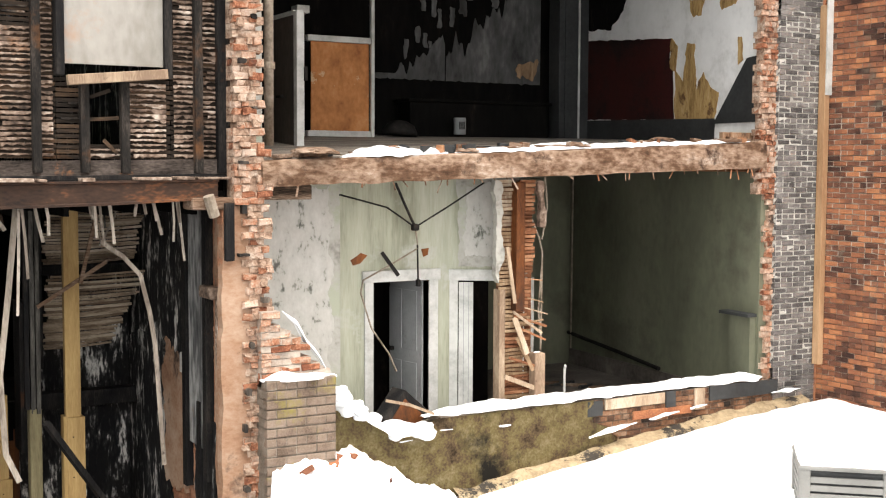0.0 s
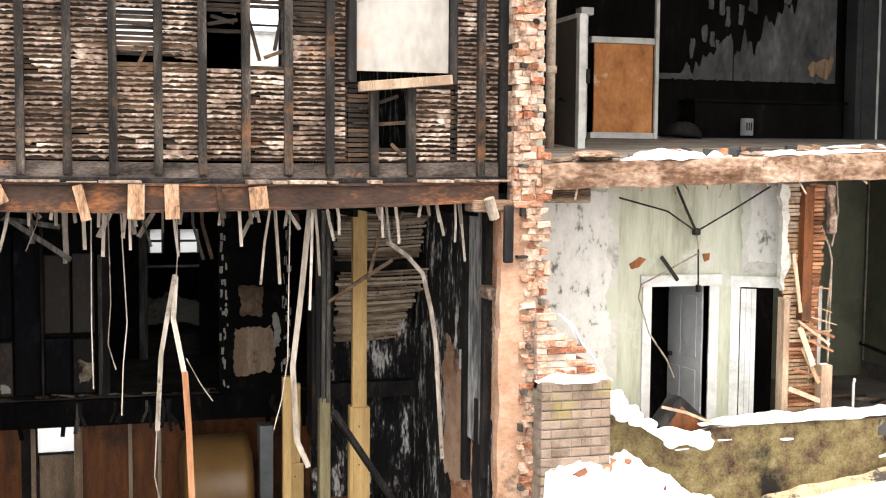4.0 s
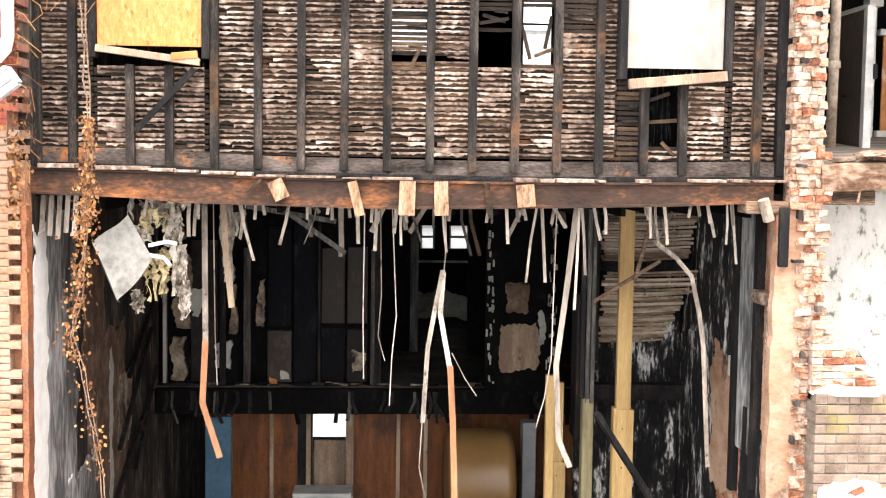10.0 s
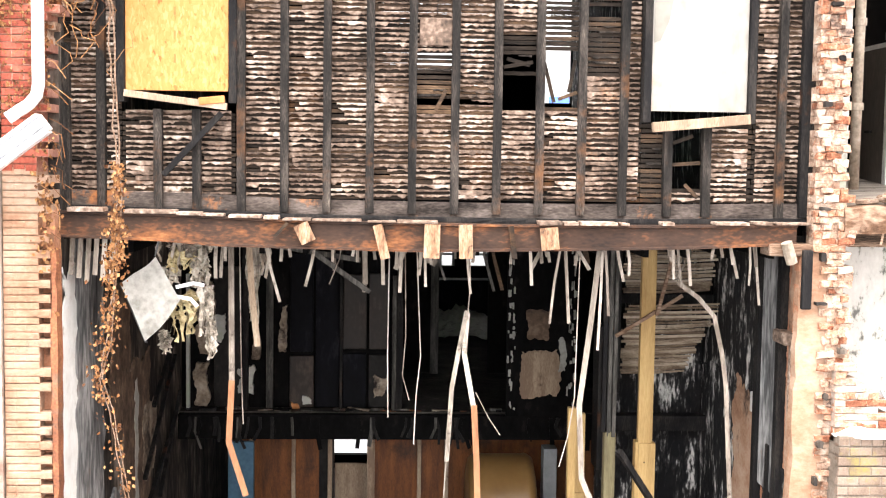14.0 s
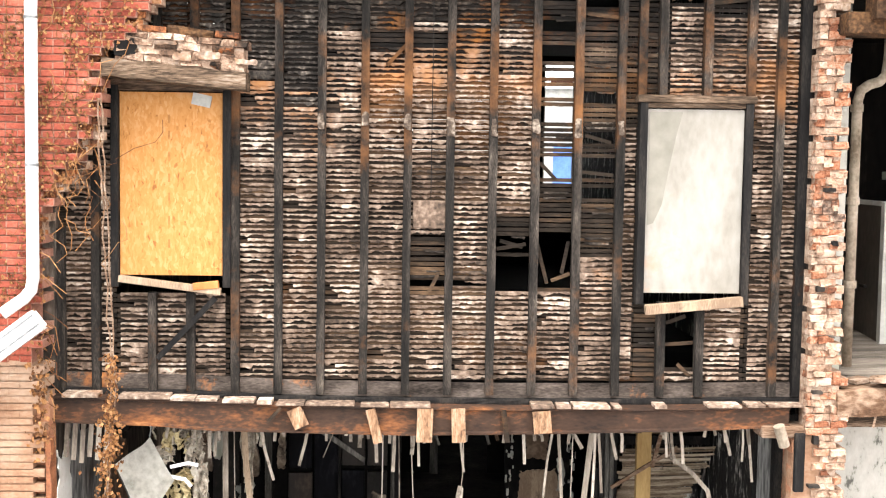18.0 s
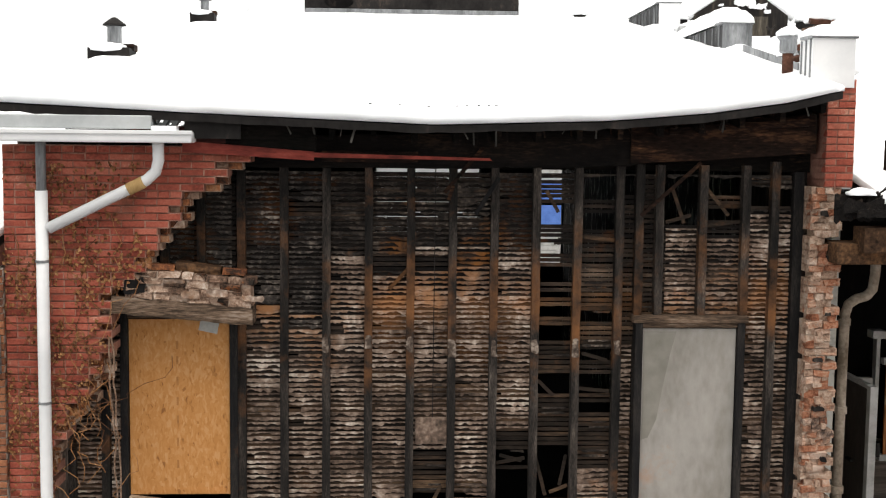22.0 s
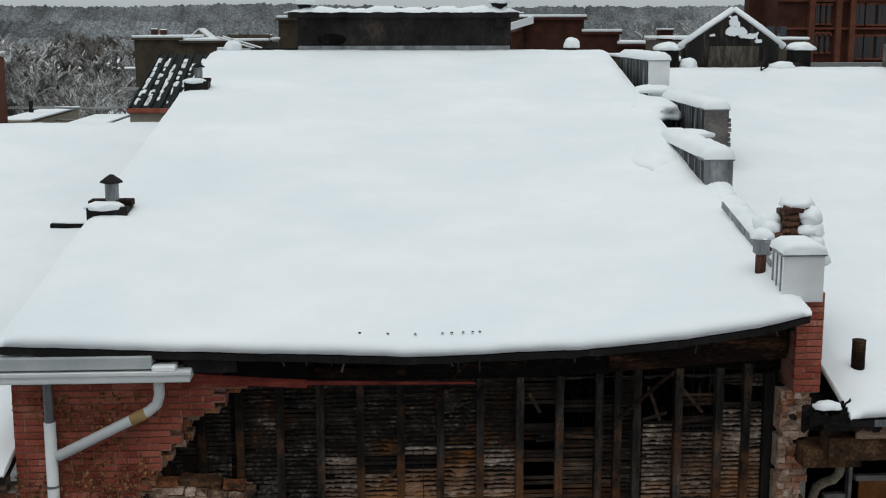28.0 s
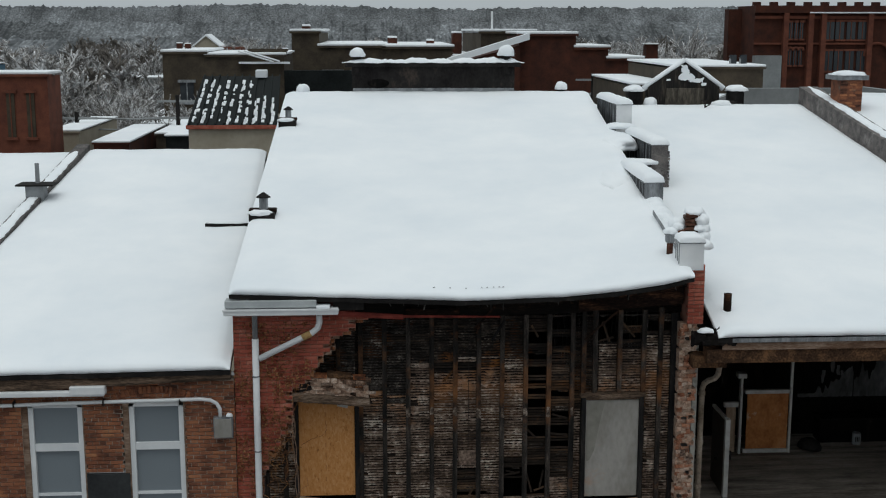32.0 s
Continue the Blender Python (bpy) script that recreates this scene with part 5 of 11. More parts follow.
for k, (x0, x1) in enumerate(((-3.5, -2.02),)):
    part("trough", block(x0, x1, 10.95, 11.2, 11.50, 11.62, bevel=0.012), PALE_ZINC, gutter, "pale grey metal drip edge")
part("trough", block(-3.52, -1.66, 10.90, 11.2, 11.38, 11.48, bevel=0.02), WHITE_METAL, gutter)
part("lip", block(-3.53, -1.65, 10.885, 10.90, 11.455, 11.49, bevel=0.005), WHITE_METAL, gutter)
part("gutter_snow", block(-2.02, -1.80, 10.93, 11.12, 11.48, 11.53, bevel=0.014), SNOW, gutter, "lump of snow in the gutter")
bm = bmesh.new()
tube(bm, [(-1.98, 11.06, 11.42), (-1.98, 11.07, 11.22), (-2.01, 11.09, 11.12), (-2.10, 11.11, 11.04), (-2.98, 11.14, 10.60)], 0.052, 14)
part("branch_pipe", bm, WHITE_METAL, gutter, smooth=True)
bm = bmesh.new()
tube(bm, [(-2.12, 11.112, 11.028), (-2.26, 11.116, 10.957)], 0.057, 14)
part("coupling", bm, LUMBER, gutter, "yellowed joint", smooth=True)
bm = bmesh.new()
tube(bm, [(-3.04, 11.15, 11.38), (-3.04, 11.15, 10.92)], 0.045, 14)
part("upper_pipe", bm, ZINC, gutter, "old grey pipe stub", smooth=True)
bm = bmesh.new()
tube(bm, [(-3.04, 11.15, 10.94), (-3.045, 11.15, 9.4), (-3.045, 11.15, 7.98), (-3.06, 11.14, 7.88), (-3.12, 11.12, 7.80), (-3.30, 11.08, 7.67)], 0.056, 16)
part("downpipe", bm, WHITE_METAL, gutter, smooth=True)
for z in (10.3, 9.0):
    bm = bmesh.new()
    tube(bm, [(-3.045, 11.15, z - 0.012), (-3.045, 11.15, z + 0.012)], 0.061, 14)
    part("strap", bm, ZINC, gutter)
bm = bmesh.new()
m = pose(-2.95, 11.0, 7.66, 0, -37, 0)
box(bm, -1.0, 0.0, -0.11, 0.05, -0.12, 0.08, m)
bmesh.ops.bevel(bm, geom=bm.edges[:], offset=0.02, segments=2, affect="EDGES")
part("leader_box", bm, WHITE_METAL, gutter, "wide white leader running down to the lower roof")
part("leader_fold", block(-1.0, 0.0, -0.118, -0.11, -0.065, -0.05, m=m), ZINC, gutter)
part("leader_fold", block(-1.0, 0.0, -0.118, -0.11, 0.03, 0.045, m=m), ZINC, gutter)

# ---- steel beam under the charred wall ----
beam = thing("steel_beam", "long rusty steel beam with a pale mortar ledge", "beam")
BEAM_LOW = [(-2.99, 6.59), (-2.04, 6.56), (-1.52, 6.518), (-0.84, 6.505), (0.32, 6.483), (1.4, 6.50), (1.9, 6.51), (3.0, 6.538), (4.0, 6.585)]
bm = bmesh.new()
rows = []
for k in range(71):
    x = -2.99 + 6.99 * k / 70
    a, b = lerp(BEAM_LOW, x), 6.79 + lerp(SAG, x)
    rows.append([bm.verts.new((x, y, z)) for y, z in ((11.52, a), (11.74, a), (11.74, a + 0.02), (11.645, a + 0.03), (11.645, b - 0.03), (11.74, b - 0.02), (11.74, b), (11.52, b), (11.52, b - 0.02), (11.55, b - 0.03), (11.55, a + 0.03), (11.52, a + 0.02))])
for a, b in zip(rows, rows[1:]):
    for k in range(12):
        bm.faces.new((a[k], a[(k + 1) % 12], b[(k + 1) % 12], b[k]))
bm.faces.new(rows[0][::-1])
bm.faces.new(rows[-1])
part("beam", bm, BEAM, beam)
x = -2.9
while x < 4.1:
    w = rnd.uniform(0.08, 0.5)
    if rnd.random() < 0.78:
        zs = 6.79 + lerp(SAG, x + w / 2)
        bm = block(x, x + w, 11.50 - rnd.uniform(0, 0.03), 11.69, zs, zs + rnd.uniform(0.015, 0.045), bevel=0.008)
        for v in bm.verts:
            v.co += 0.006 * Vector((noise2(*(v.co * 20).xy, v.co.z * 30), noise2(v.co.x * 25, v.co.z * 40, 3), noise2(v.co.x * 18, 7)))
        part("mortar_slab", bm, KEYMAT if rnd.random() < 0.93 else SNOW, beam)
    x += w + rnd.uniform(0.0, 0.06)
part("bearing", block(3.72, 4.16, 11.48, 11.8, 6.48, 6.60, bevel=0.03), OLD_TIMBER, beam, "broken timber end at the bearing")
bm = bmesh.new()
tube(bm, [(3.86, 11.42, 6.62), (3.93, 11.45, 6.42)], 0.055, 10)
part("pipe_stub", bm, PIPE_IRON, beam, "rusty pipe stub")
part("hanging_rag", block(4.02, 4.12, 11.40, 11.46, 5.98, 6.55, bevel=0.02), CHAR, beam, "charred wood scrap hanging at the corner")
for x0, z0, x1, z1, w in ((-0.74, 6.74, -0.66, 6.57, 0.14), (-0.02, 6.74, 0.06, 6.42, 0.09), (0.50, 6.75, 0.49, 6.43, 0.15), (0.81, 6.75, 0.82, 6.43, 0.13), (1.24, 6.74, 1.28, 6.43, 0.05), (1.60, 6.73, 1.62, 6.52, 0.17), (-0.86, 6.75, -0.98, 6.62, 0.03)):
    bm = bmesh.new()
    strip(bm, [(x0, 11.495, z0), (x1, 11.485, z1)], w, 0.03)
    part("block_end", bm, SCORCHED_BLOCK if w > 0.06 else LATH, beam, "scorched wood block nailed over the beam")

# ---- hanging laths and strips of the torn ceiling ----
solid("ceiling_edge_board", block(-2.99, 4.16, 11.745, 11.86, 6.56, 6.66), CHAR, "charred nailing board along the torn ceiling edge", "board", kind="structure")
PALE_LATH = surface("pale_split_lath", [(0.3, (0.13, 0.105, 0.085)), (0.55, (0.32, 0.275, 0.23)), (0.8, (0.54, 0.48, 0.42))], scale=3, rough=0.85, grain=30, bump=0.3, depth=0.004, by_piece=0.3, stretch=(3, 3, 0.6), stain=(0.05, 0.036, 0.028), stain_scale=5, stain_edge=(0.56, 0.68))
ORANGE_STRIP = surface("raw_orange_wood_strip", [(0.3, (0.20, 0.085, 0.042)), (0.6, (0.36, 0.17, 0.085)), (0.85, (0.46, 0.27, 0.155))], scale=2, rough=0.8, grain=30, bump=0.3, depth=0.004, stretch=(3, 3, 0.5))
HANG_A = [(-1.56, 6.58, -1.57, 6.19), (-1.50, 6.58, -1.53, 6.19), (-1.11, 6.58, -0.96, 5.96), (-0.61, 6.58, -0.71, 6.12), (-0.46, 6.58, -0.45, 6.36), (-0.22, 6.58, -0.21, 6.36), (0.03, 6.58, 0.04, 6.13),
          (0.21, 6.58, 0.20, 6.07), (0.40, 6.58, 0.38, 6.24), (0.45, 6.58, 0.45, 6.13), (0.84, 6.58, 0.89, 6.06), (1.46, 6.58, 1.48, 6.15), (1.56, 6.58, 1.59, 6.36)]
HANG_B = [(1.77, 6.58, 1.66, 5.78), (1.80, 6.58, 1.85, 5.78), (1.88, 6.58, 2.04, 6.31), (2.18, 6.58, 2.15, 5.51), (2.19, 6.58, 2.25, 5.85), (2.31, 6.58, 2.39, 6.19), (2.41, 6.58, 2.45, 6.25), (2.92, 6.58, 2.98, 6.13),
          (3.0, 6.58, 3.04, 6.16), (3.43, 6.58, 3.52, 6.23), (3.63, 6.58, 3.65, 6.16), (3.69, 6.58, 3.74, 5.97), (2.86, 6.58, 2.88, 6.22), (1.64, 6.58, 1.65, 6.38)]
for x0, z0, x1, z1 in HANG_A + HANG_B:
    bm = bmesh.new()
    y = 11.8 + rnd.uniform(-0.03, 0.05)
    mid = ((x0 + x1) / 2 + rnd.uniform(-0.012, 0.012), y + rnd.uniform(-0.02, 0.02), (z0 + z1) / 2)
    strip(bm, [(x0, y, z0), mid, (x1, y + rnd.uniform(-0.05, 0.05), z1)], rnd.uniform(0.022, 0.036), 0.008)
    solid("hanging_lath", bm, PALE_LATH, "pale split lath dangling from the torn ceiling edge", "lath", "laths hanging under the beam")
for k in range(26):
    x = rnd.uniform(-2.3, 3.7)
    bm = bmesh.new()
    l = rnd.uniform(0.05, 0.16)
    strip(bm, [(x, 11.82, 6.58), (x + rnd.uniform(-0.04, 0.04), 11.80, 6.50 - l)], 0.03, 0.012)
    solid("lath_stub", bm, PALE_LATH, "short broken lath end under the beam", "lath", "laths hanging under the beam")
for k in range(6):
    bm = bmesh.new()
    x = -2.92 + 0.075 * k
    strip(bm, [(x + 0.02, 11.72, 6.57), (x, 11.7, 6.22 - 0.03 * (k % 3))], 0.045, 0.01)
    solid("hanging_lath", bm, PALE_LATH, "grey lath end still nailed beside the party wall", "lath", "laths hanging under the beam")


def hung_strip(label, pts, w, mat, th=0.012):
    bm = bmesh.new()
    strip(bm, pts, w, th)
    return solid("hanging_strip", bm, mat, label, "wood strip", "long strips hanging in the burnt room")


long_strip = thing("hanging_strip", "long cracked ceiling strip, grey above and raw orange below", "wood strip", "long strips hanging in the burnt room")


def strip_piece(parent, pts, w, mat, label="", th=0.012, name="strip"):
    bm = bmesh.new()
    strip(bm, pts, w, th)
    return part(name, bm, mat, parent, label)


def wire_piece(parent, pts, label=""):
    bm = bmesh.new()
    tube(bm, pts, 0.006, 6)
    return part("wire", bm, PALE_LATH, parent, label)


strip_piece(long_strip, [(-1.45, 12.0, 6.68), (-1.44, 12.0, 5.14)], 0.055, PALE_LATH)
strip_piece(long_strip, [(-1.44, 11.99, 5.16), (-1.47, 12.0, 4.54), (-1.30, 12.0, 4.0)], 0.06, ORANGE_STRIP, "raw orange broken end")
hung_strip("long grey strip hanging to the lower floor", [(2.20, 12.0, 6.68), (2.10, 12.0, 5.7), (2.01, 12.0, 4.93), (2.05, 12.0, 4.18), (2.17, 12.0, 3.9)], 0.055, PALE_LATH)
split_strip = thing("hanging_strip", "split strip hanging from a wire, grey and raw orange", "wood strip", "long strips hanging in the burnt room")
wire_piece(split_strip, [(0.88, 12.0, 6.68), (0.9, 12.0, 6.1), (0.875, 12.0, 5.80)])
strip_piece(split_strip, [(0.87, 12.0, 5.87), (0.80, 12.0, 5.5), (0.73, 12.0, 5.09), (0.69, 12.0, 4.35)], 0.045, PALE_LATH, "grey split half")
strip_piece(split_strip, [(0.875, 12.004, 5.85), (0.85, 12.004, 5.44), (0.96, 12.004, 4.85)], 0.05, PALE_LATH, "pale upper half")
strip_piece(split_strip, [(0.955, 12.0, 4.92), (0.99, 12.0, 4.35), (1.02, 12.0, 3.5)], 0.06, ORANGE_STRIP, "raw orange lower end")
wire_piece(split_strip, [(0.97, 12.0, 5.05), (1.1, 12.0, 4.8), (1.22, 12.0, 4.62)])
wire_piece(split_strip, [(0.69, 12.0, 4.45), (0.66, 12.0, 3.9), (0.74, 12.0, 3.5)])
metal_strip = thing("hanging_strip", "bent pale metal strip hanging by the party wall", "metal strip", "long strips hanging in the burnt room")
wire_piece(metal_strip, [(2.9, 12.0, 6.68), (2.97, 12.0, 6.15)])
strip_piece(metal_strip, [(2.97, 12.0, 6.17), (3.18, 12.0, 6.02), (3.35, 12.0, 5.83), (3.44, 12.0, 5.45), (3.49, 12.0, 5.12), (3.57, 12.0, 3.9)], 0.045, PALE_LATH)
for pts in ([(0.25, 12.1, 6.68), (0.27, 12.1, 5.6), (0.24, 12.1, 5.2), (0.31, 12.1, 4.95)], [(0.36, 12.1, 6.68), (0.42, 12.1, 5.4), (0.38, 12.1, 5.0), (0.36, 12.1, 4.5)], [(0.1, 12.2, 6.68), (0.09, 12.2, 5.4), (0.1, 12.2, 4.75)],
            [(1.99, 12.01, 6.68), (1.96, 12.0, 5.0), (1.9, 12.0, 4.6), (1.82, 12.0, 4.3)], [(-1.38, 12.1, 6.68), (-1.36, 12.1, 5.2), (-1.34, 12.1, 4.7)], [(-0.35, 12.2, 6.68), (-0.4, 12.2, 6.35), (-0.5, 12.2, 6.1)]):
    bm = bmesh.new()
    tube(bm, pts, 0.006, 6)
    solid("loose_wire", bm, PALE_LATH, "thin loose wire hanging in the burnt room", "wire", "wires hanging in the burnt room")
for pts in ([(-1.4, 12.6, 6.5), (-0.2, 12.7, 6.3)], [(-0.9, 12.5, 6.55), (-0.1, 12.6, 5.98)]):
    bm = bmesh.new()
    strip(bm, pts, 0.05, 0.03)
    solid("fallen_joist", bm, ASHWOOD, "thin scorched batten dangling from the ceiling joists", "batten", "fallen ceiling battens")
bm = bmesh.new()
strip(bm, [(-1.32, 12.3, 6.68), (-1.28, 12.3, 6.0), (-1.22, 12.3, 5.45)], 0.06, 0.015)
solid("hanging_lath", bm, WOOD, "brown curved lath dangling behind the long strip", "lath", "laths hanging under the beam")

# torn insulation and a metal duct at the left
duct = thing("duct_box", "bent sheet metal duct box hanging among torn insulation", "duct")
DULL_TIN = surface("dull_streaked_tin", [(0.3, (0.34, 0.32, 0.28)), (0.55, (0.58, 0.56, 0.51)), (0.8, (0.74, 0.72, 0.68))], scale=4, rough=0.6, metal=0.0, grain=16, grain_amount=0.4, bump=0.3, depth=0.006, stain=(0.16, 0.10, 0.05), stain_scale=3, stain_edge=(0.58, 0.7))
bm = bmesh.new()
grid_sheet(bm, 8, 8, lambda u, v: Vector((-2.47 + 0.33 * u + 0.235 * v + 0.02 * math.sin(3 * u), 11.76 + 0.02 * math.sin(4 * v + u * 2), 6.13 + 0.27 * u - 0.56 * v + 0.13 * u * v + 0.012 * math.sin(6 * u + 2 * v))))
bmesh.ops.solidify(bm, geom=bm.faces[:], thickness=0.006)
part("face", bm, DULL_TIN, duct, "streaked bent front plate")
# The side's shade is put into its colour by a darker metal.
bm = bmesh.new()
grid_sheet(bm, 4, 8, lambda u, v: Vector((-2.475 - 0.03 * u + 0.235 * v, 11.765 + 0.3 * u, 6.125 - 0.05 * u - 0.56 * v)))
bmesh.ops.solidify(bm, geom=bm.faces[:], thickness=0.006)
part("side", bm, ZINC, duct, "side of the box, in darker zinc for its shade")
bm = bmesh.new()
tube(bm, [(-2.14, 11.77, 6.40), (-2.1, 11.8, 6.60)], 0.008, 6)
part("hanger", bm, ZINC, duct, "bent metal hanger")
for q in ([(-1.95, 11.8, 6.1), (-1.78, 11.8, 6.14), (-1.68, 11.8, 6.12)], [(-1.98, 11.78, 6.02), (-1.80, 11.76, 5.99), (-1.74, 11.76, 5.92)]):
    bm = bmesh.new()
    strip(bm, q, 0.035, 0.008)
    part("bent_tab", bm, WHITE_METAL, duct, "white bent metal tab")
FOIL = surface("torn_foil_insulation", [(0.3, (0.10, 0.085, 0.07)), (0.5, (0.36, 0.31, 0.25)), (0.75, (0.62, 0.58, 0.52)), (0.9, (0.55, 0.42, 0.16))], scale=9, rough=0.7, grain=40, bump=0.9, depth=0.02)
YELLOW_WOOL = surface("yellow_insulation_wool", [(0.3, (0.26, 0.19, 0.095)), (0.6, (0.48, 0.40, 0.23)), (0.85, (0.62, 0.56, 0.40))], scale=12, rough=1.0, grain=60, bump=1.0, depth=0.02)


def shred(x, y, z, w, h, mat, label, seed):
    """A torn tuft: crumpled ribbons hanging and sticking out of one another."""
    r = random.Random(seed)
    bm = bmesh.new()
    for k in range(16):
        px, py = x + r.uniform(-w, w), y + r.uniform(-w, w) * 0.6
        top = z + h * r.uniform(0.2, 1.15)
        end = z - h * r.uniform(-0.1, 1.2)
        n = 6
        wd = r.uniform(0.018, 0.05)
        rows, ang_ = [], r.uniform(0, 3)
        for i in range(n + 1):
            t = i / n
            ang_ += r.gauss(0, 0.5)
            c = Vector((px + r.gauss(0, 0.013), py + r.gauss(0, 0.013), top + (end - top) * t))
            d = Vector((math.cos(ang_), math.sin(ang_), r.gauss(0, 0.25))) * wd * (0.5 + r.random()) * (1 - 0.5 * t)
            rows.append((bm.verts.new(c - d), bm.verts.new(c + Vector((0, 0.012 * r.gauss(0, 1), 0))), bm.verts.new(c + d)))
        for a, b in zip(rows, rows[1:]):
            bm.faces.new((a[0], a[1], b[1], b[0]))
            bm.faces.new((a[1], a[2], b[2], b[1]))
    return solid("insulation_tuft", bm, mat, label, "insulation", "torn insulation under the beam")


for a in ((-2.0, 11.9, 6.46, 0.20, 0.14, FOIL, 1), (-1.75, 11.88, 6.5, 0.16, 0.1, FOIL, 12), (-1.9, 11.85, 6.35, 0.12, 0.12, YELLOW_WOOL, 13), (-1.92, 11.9, 5.78, 0.13, 0.20, YELLOW_WOOL, 2), (-2.08, 11.95, 5.55, 0.05, 0.11, FOIL, 3), (-1.72, 11.9, 6.30, 0.10, 0.20, FOIL, 4), (-1.68, 11.92, 5.85, 0.05, 0.26, FOIL, 5),
          (-1.63, 11.95, 5.6, 0.035, 0.20, FOIL, 6), (-1.82, 11.9, 5.95, 0.05, 0.1, YELLOW_WOOL, 7), (-1.28, 12.4, 6.25, 0.05, 0.5, FOIL, 8), (-1.2, 12.6, 6.42, 0.09, 0.27, FOIL, 9), (-2.0, 11.85, 6.22, 0.07, 0.09, FOIL, 10)):
    shred(*a[:5], a[5], "torn yellow insulation wool" if a[5] is YELLOW_WOOL else "torn sooty foil insulation", a[6])

# ---- floors and walls inside the burnt house ----
solid("floor_second", block(-2.99, 4.16, 18.0, 27.0, 3.38, 3.56), FLOOR_DARK, "charred second floor left standing at the back", "floor", kind="structure")
bm = bmesh.new()
for k in range(16):
    x = -2.8 + k * 0.44
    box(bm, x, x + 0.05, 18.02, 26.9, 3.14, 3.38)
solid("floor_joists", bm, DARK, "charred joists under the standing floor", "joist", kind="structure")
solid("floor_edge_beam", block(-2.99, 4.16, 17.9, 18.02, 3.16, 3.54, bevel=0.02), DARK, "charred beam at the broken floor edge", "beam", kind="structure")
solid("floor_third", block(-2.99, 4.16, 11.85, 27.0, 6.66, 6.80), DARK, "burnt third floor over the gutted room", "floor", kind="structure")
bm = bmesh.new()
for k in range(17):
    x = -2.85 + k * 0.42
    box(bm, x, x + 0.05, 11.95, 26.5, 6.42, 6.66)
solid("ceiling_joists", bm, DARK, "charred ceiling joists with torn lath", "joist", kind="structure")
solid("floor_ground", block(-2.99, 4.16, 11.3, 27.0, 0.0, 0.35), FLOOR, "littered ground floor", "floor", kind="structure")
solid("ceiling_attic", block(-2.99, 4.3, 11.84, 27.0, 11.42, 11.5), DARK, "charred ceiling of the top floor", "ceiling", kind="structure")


def wall_with_gaps(name, mat, label, x0, x1, y0, y1, z0, z1, gaps):
    """A wall across the house, with openings (x0, x1, z0, z1) through it."""
    bm = bmesh.new()
    xs = sorted({x0, x1, *[g[0] for g in gaps], *[g[1] for g in gaps]})
    zs = sorted({z0, z1, *[g[2] for g in gaps], *[g[3] for g in gaps]})
    for a, b in zip(xs, xs[1:]):
        for c, d in zip(zs, zs[1:]):
            if not any(g[0] < (a + b) / 2 < g[1] and g[2] < (c + d) / 2 < g[3] for g in gaps):
                box(bm, a, b, y0, y1, c, d)
    bmesh.ops.remove_doubles(bm, verts=bm.verts[:], dist=1e-4)
    return solid(name, bm, mat, label, "wall", kind="structure")


FRONT_Y = 27.0
# The first two openings are added, out of view, to brighten the front room.
FRONT_GAPS = [(-2.6, -1.2, 4.4, 6.3), (2.75, 3.95, 4.4, 6.3), (3.45, 4.17, 8.6, 11.3), (-0.1, 2.3, 9.3, 10.9), (1.26, 1.60, 4.94, 5.46), (1.90, 2.36, 4.94, 5.46), (-1.35, 0.1, 0.64, 2.6)]
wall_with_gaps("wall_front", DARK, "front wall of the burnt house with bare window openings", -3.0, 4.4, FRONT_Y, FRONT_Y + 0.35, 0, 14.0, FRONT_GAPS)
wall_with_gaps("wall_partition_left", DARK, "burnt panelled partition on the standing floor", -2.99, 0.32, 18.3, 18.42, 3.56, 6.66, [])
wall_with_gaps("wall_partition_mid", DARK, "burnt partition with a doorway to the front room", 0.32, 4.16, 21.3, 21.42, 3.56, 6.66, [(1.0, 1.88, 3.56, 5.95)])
wall_with_gaps("wall_ground_back", PANEL_BROWN, "brown wood panelled wall of the ground floor with a doorway", -2.2, 4.16, 18.9, 19.0, 0.35, 3.3, [(-0.72, -0.20, 0.35, 3.1)])
SMOKED_BROWN = surface("smoked_brown_plaster", [(0.3, (0.035, 0.022, 0.016)), (0.55, (0.13, 0.085, 0.058)), (0.8, (0.27, 0.19, 0.135))], scale=4, rough=0.9, grain=20, bump=0.4, depth=0.01)
partition = thing("burnt_partition", "charred closet partition with blistered plaster patch", "partition")
part("panel", block(1.86, 2.84, 17.75, 17.85, 3.56, 6.4), DARK, partition)
part("plaster_patch", torn(bmesh.new(), "y", 17.735, 17.752, 2.04, 2.68, 3.82, 4.56, 5.0, 0.045, 0.03), WOOD, partition, "bare tan plaster patch")
part("plaster_patch", torn(bmesh.new(), "y", 17.737, 17.752, 2.12, 2.50, 4.68, 5.16, 9.0, 0.04, 0.03), SMOKED_BROWN, partition, "brown scorched patch")
part("plaster_patch", torn(bmesh.new(), "y", 17.733, 17.752, 2.6, 2.78, 4.2, 4.75, 2.0, 0.05), GREY_PLASTER, partition, "curling white flake")
for x in (1.90, 2.82):
    bm = bmesh.new()
    for k in range(34):
        z, w, h = 3.6 + rnd.uniform(0, 2.5), rnd.uniform(0.015, 0.05), rnd.uniform(0.04, 0.16)
        xx = x + rnd.gauss(0, 0.03)
        torn(bm, "y", 17.722, 17.756, xx, xx + w, z, z + h, k * 1.7, 0.02, 0.012)
    ob = part("flaked_paint", bm, GREY_PLASTER, partition, "flaked pale paint along the edge")
    ob["kind"] = "stuff"
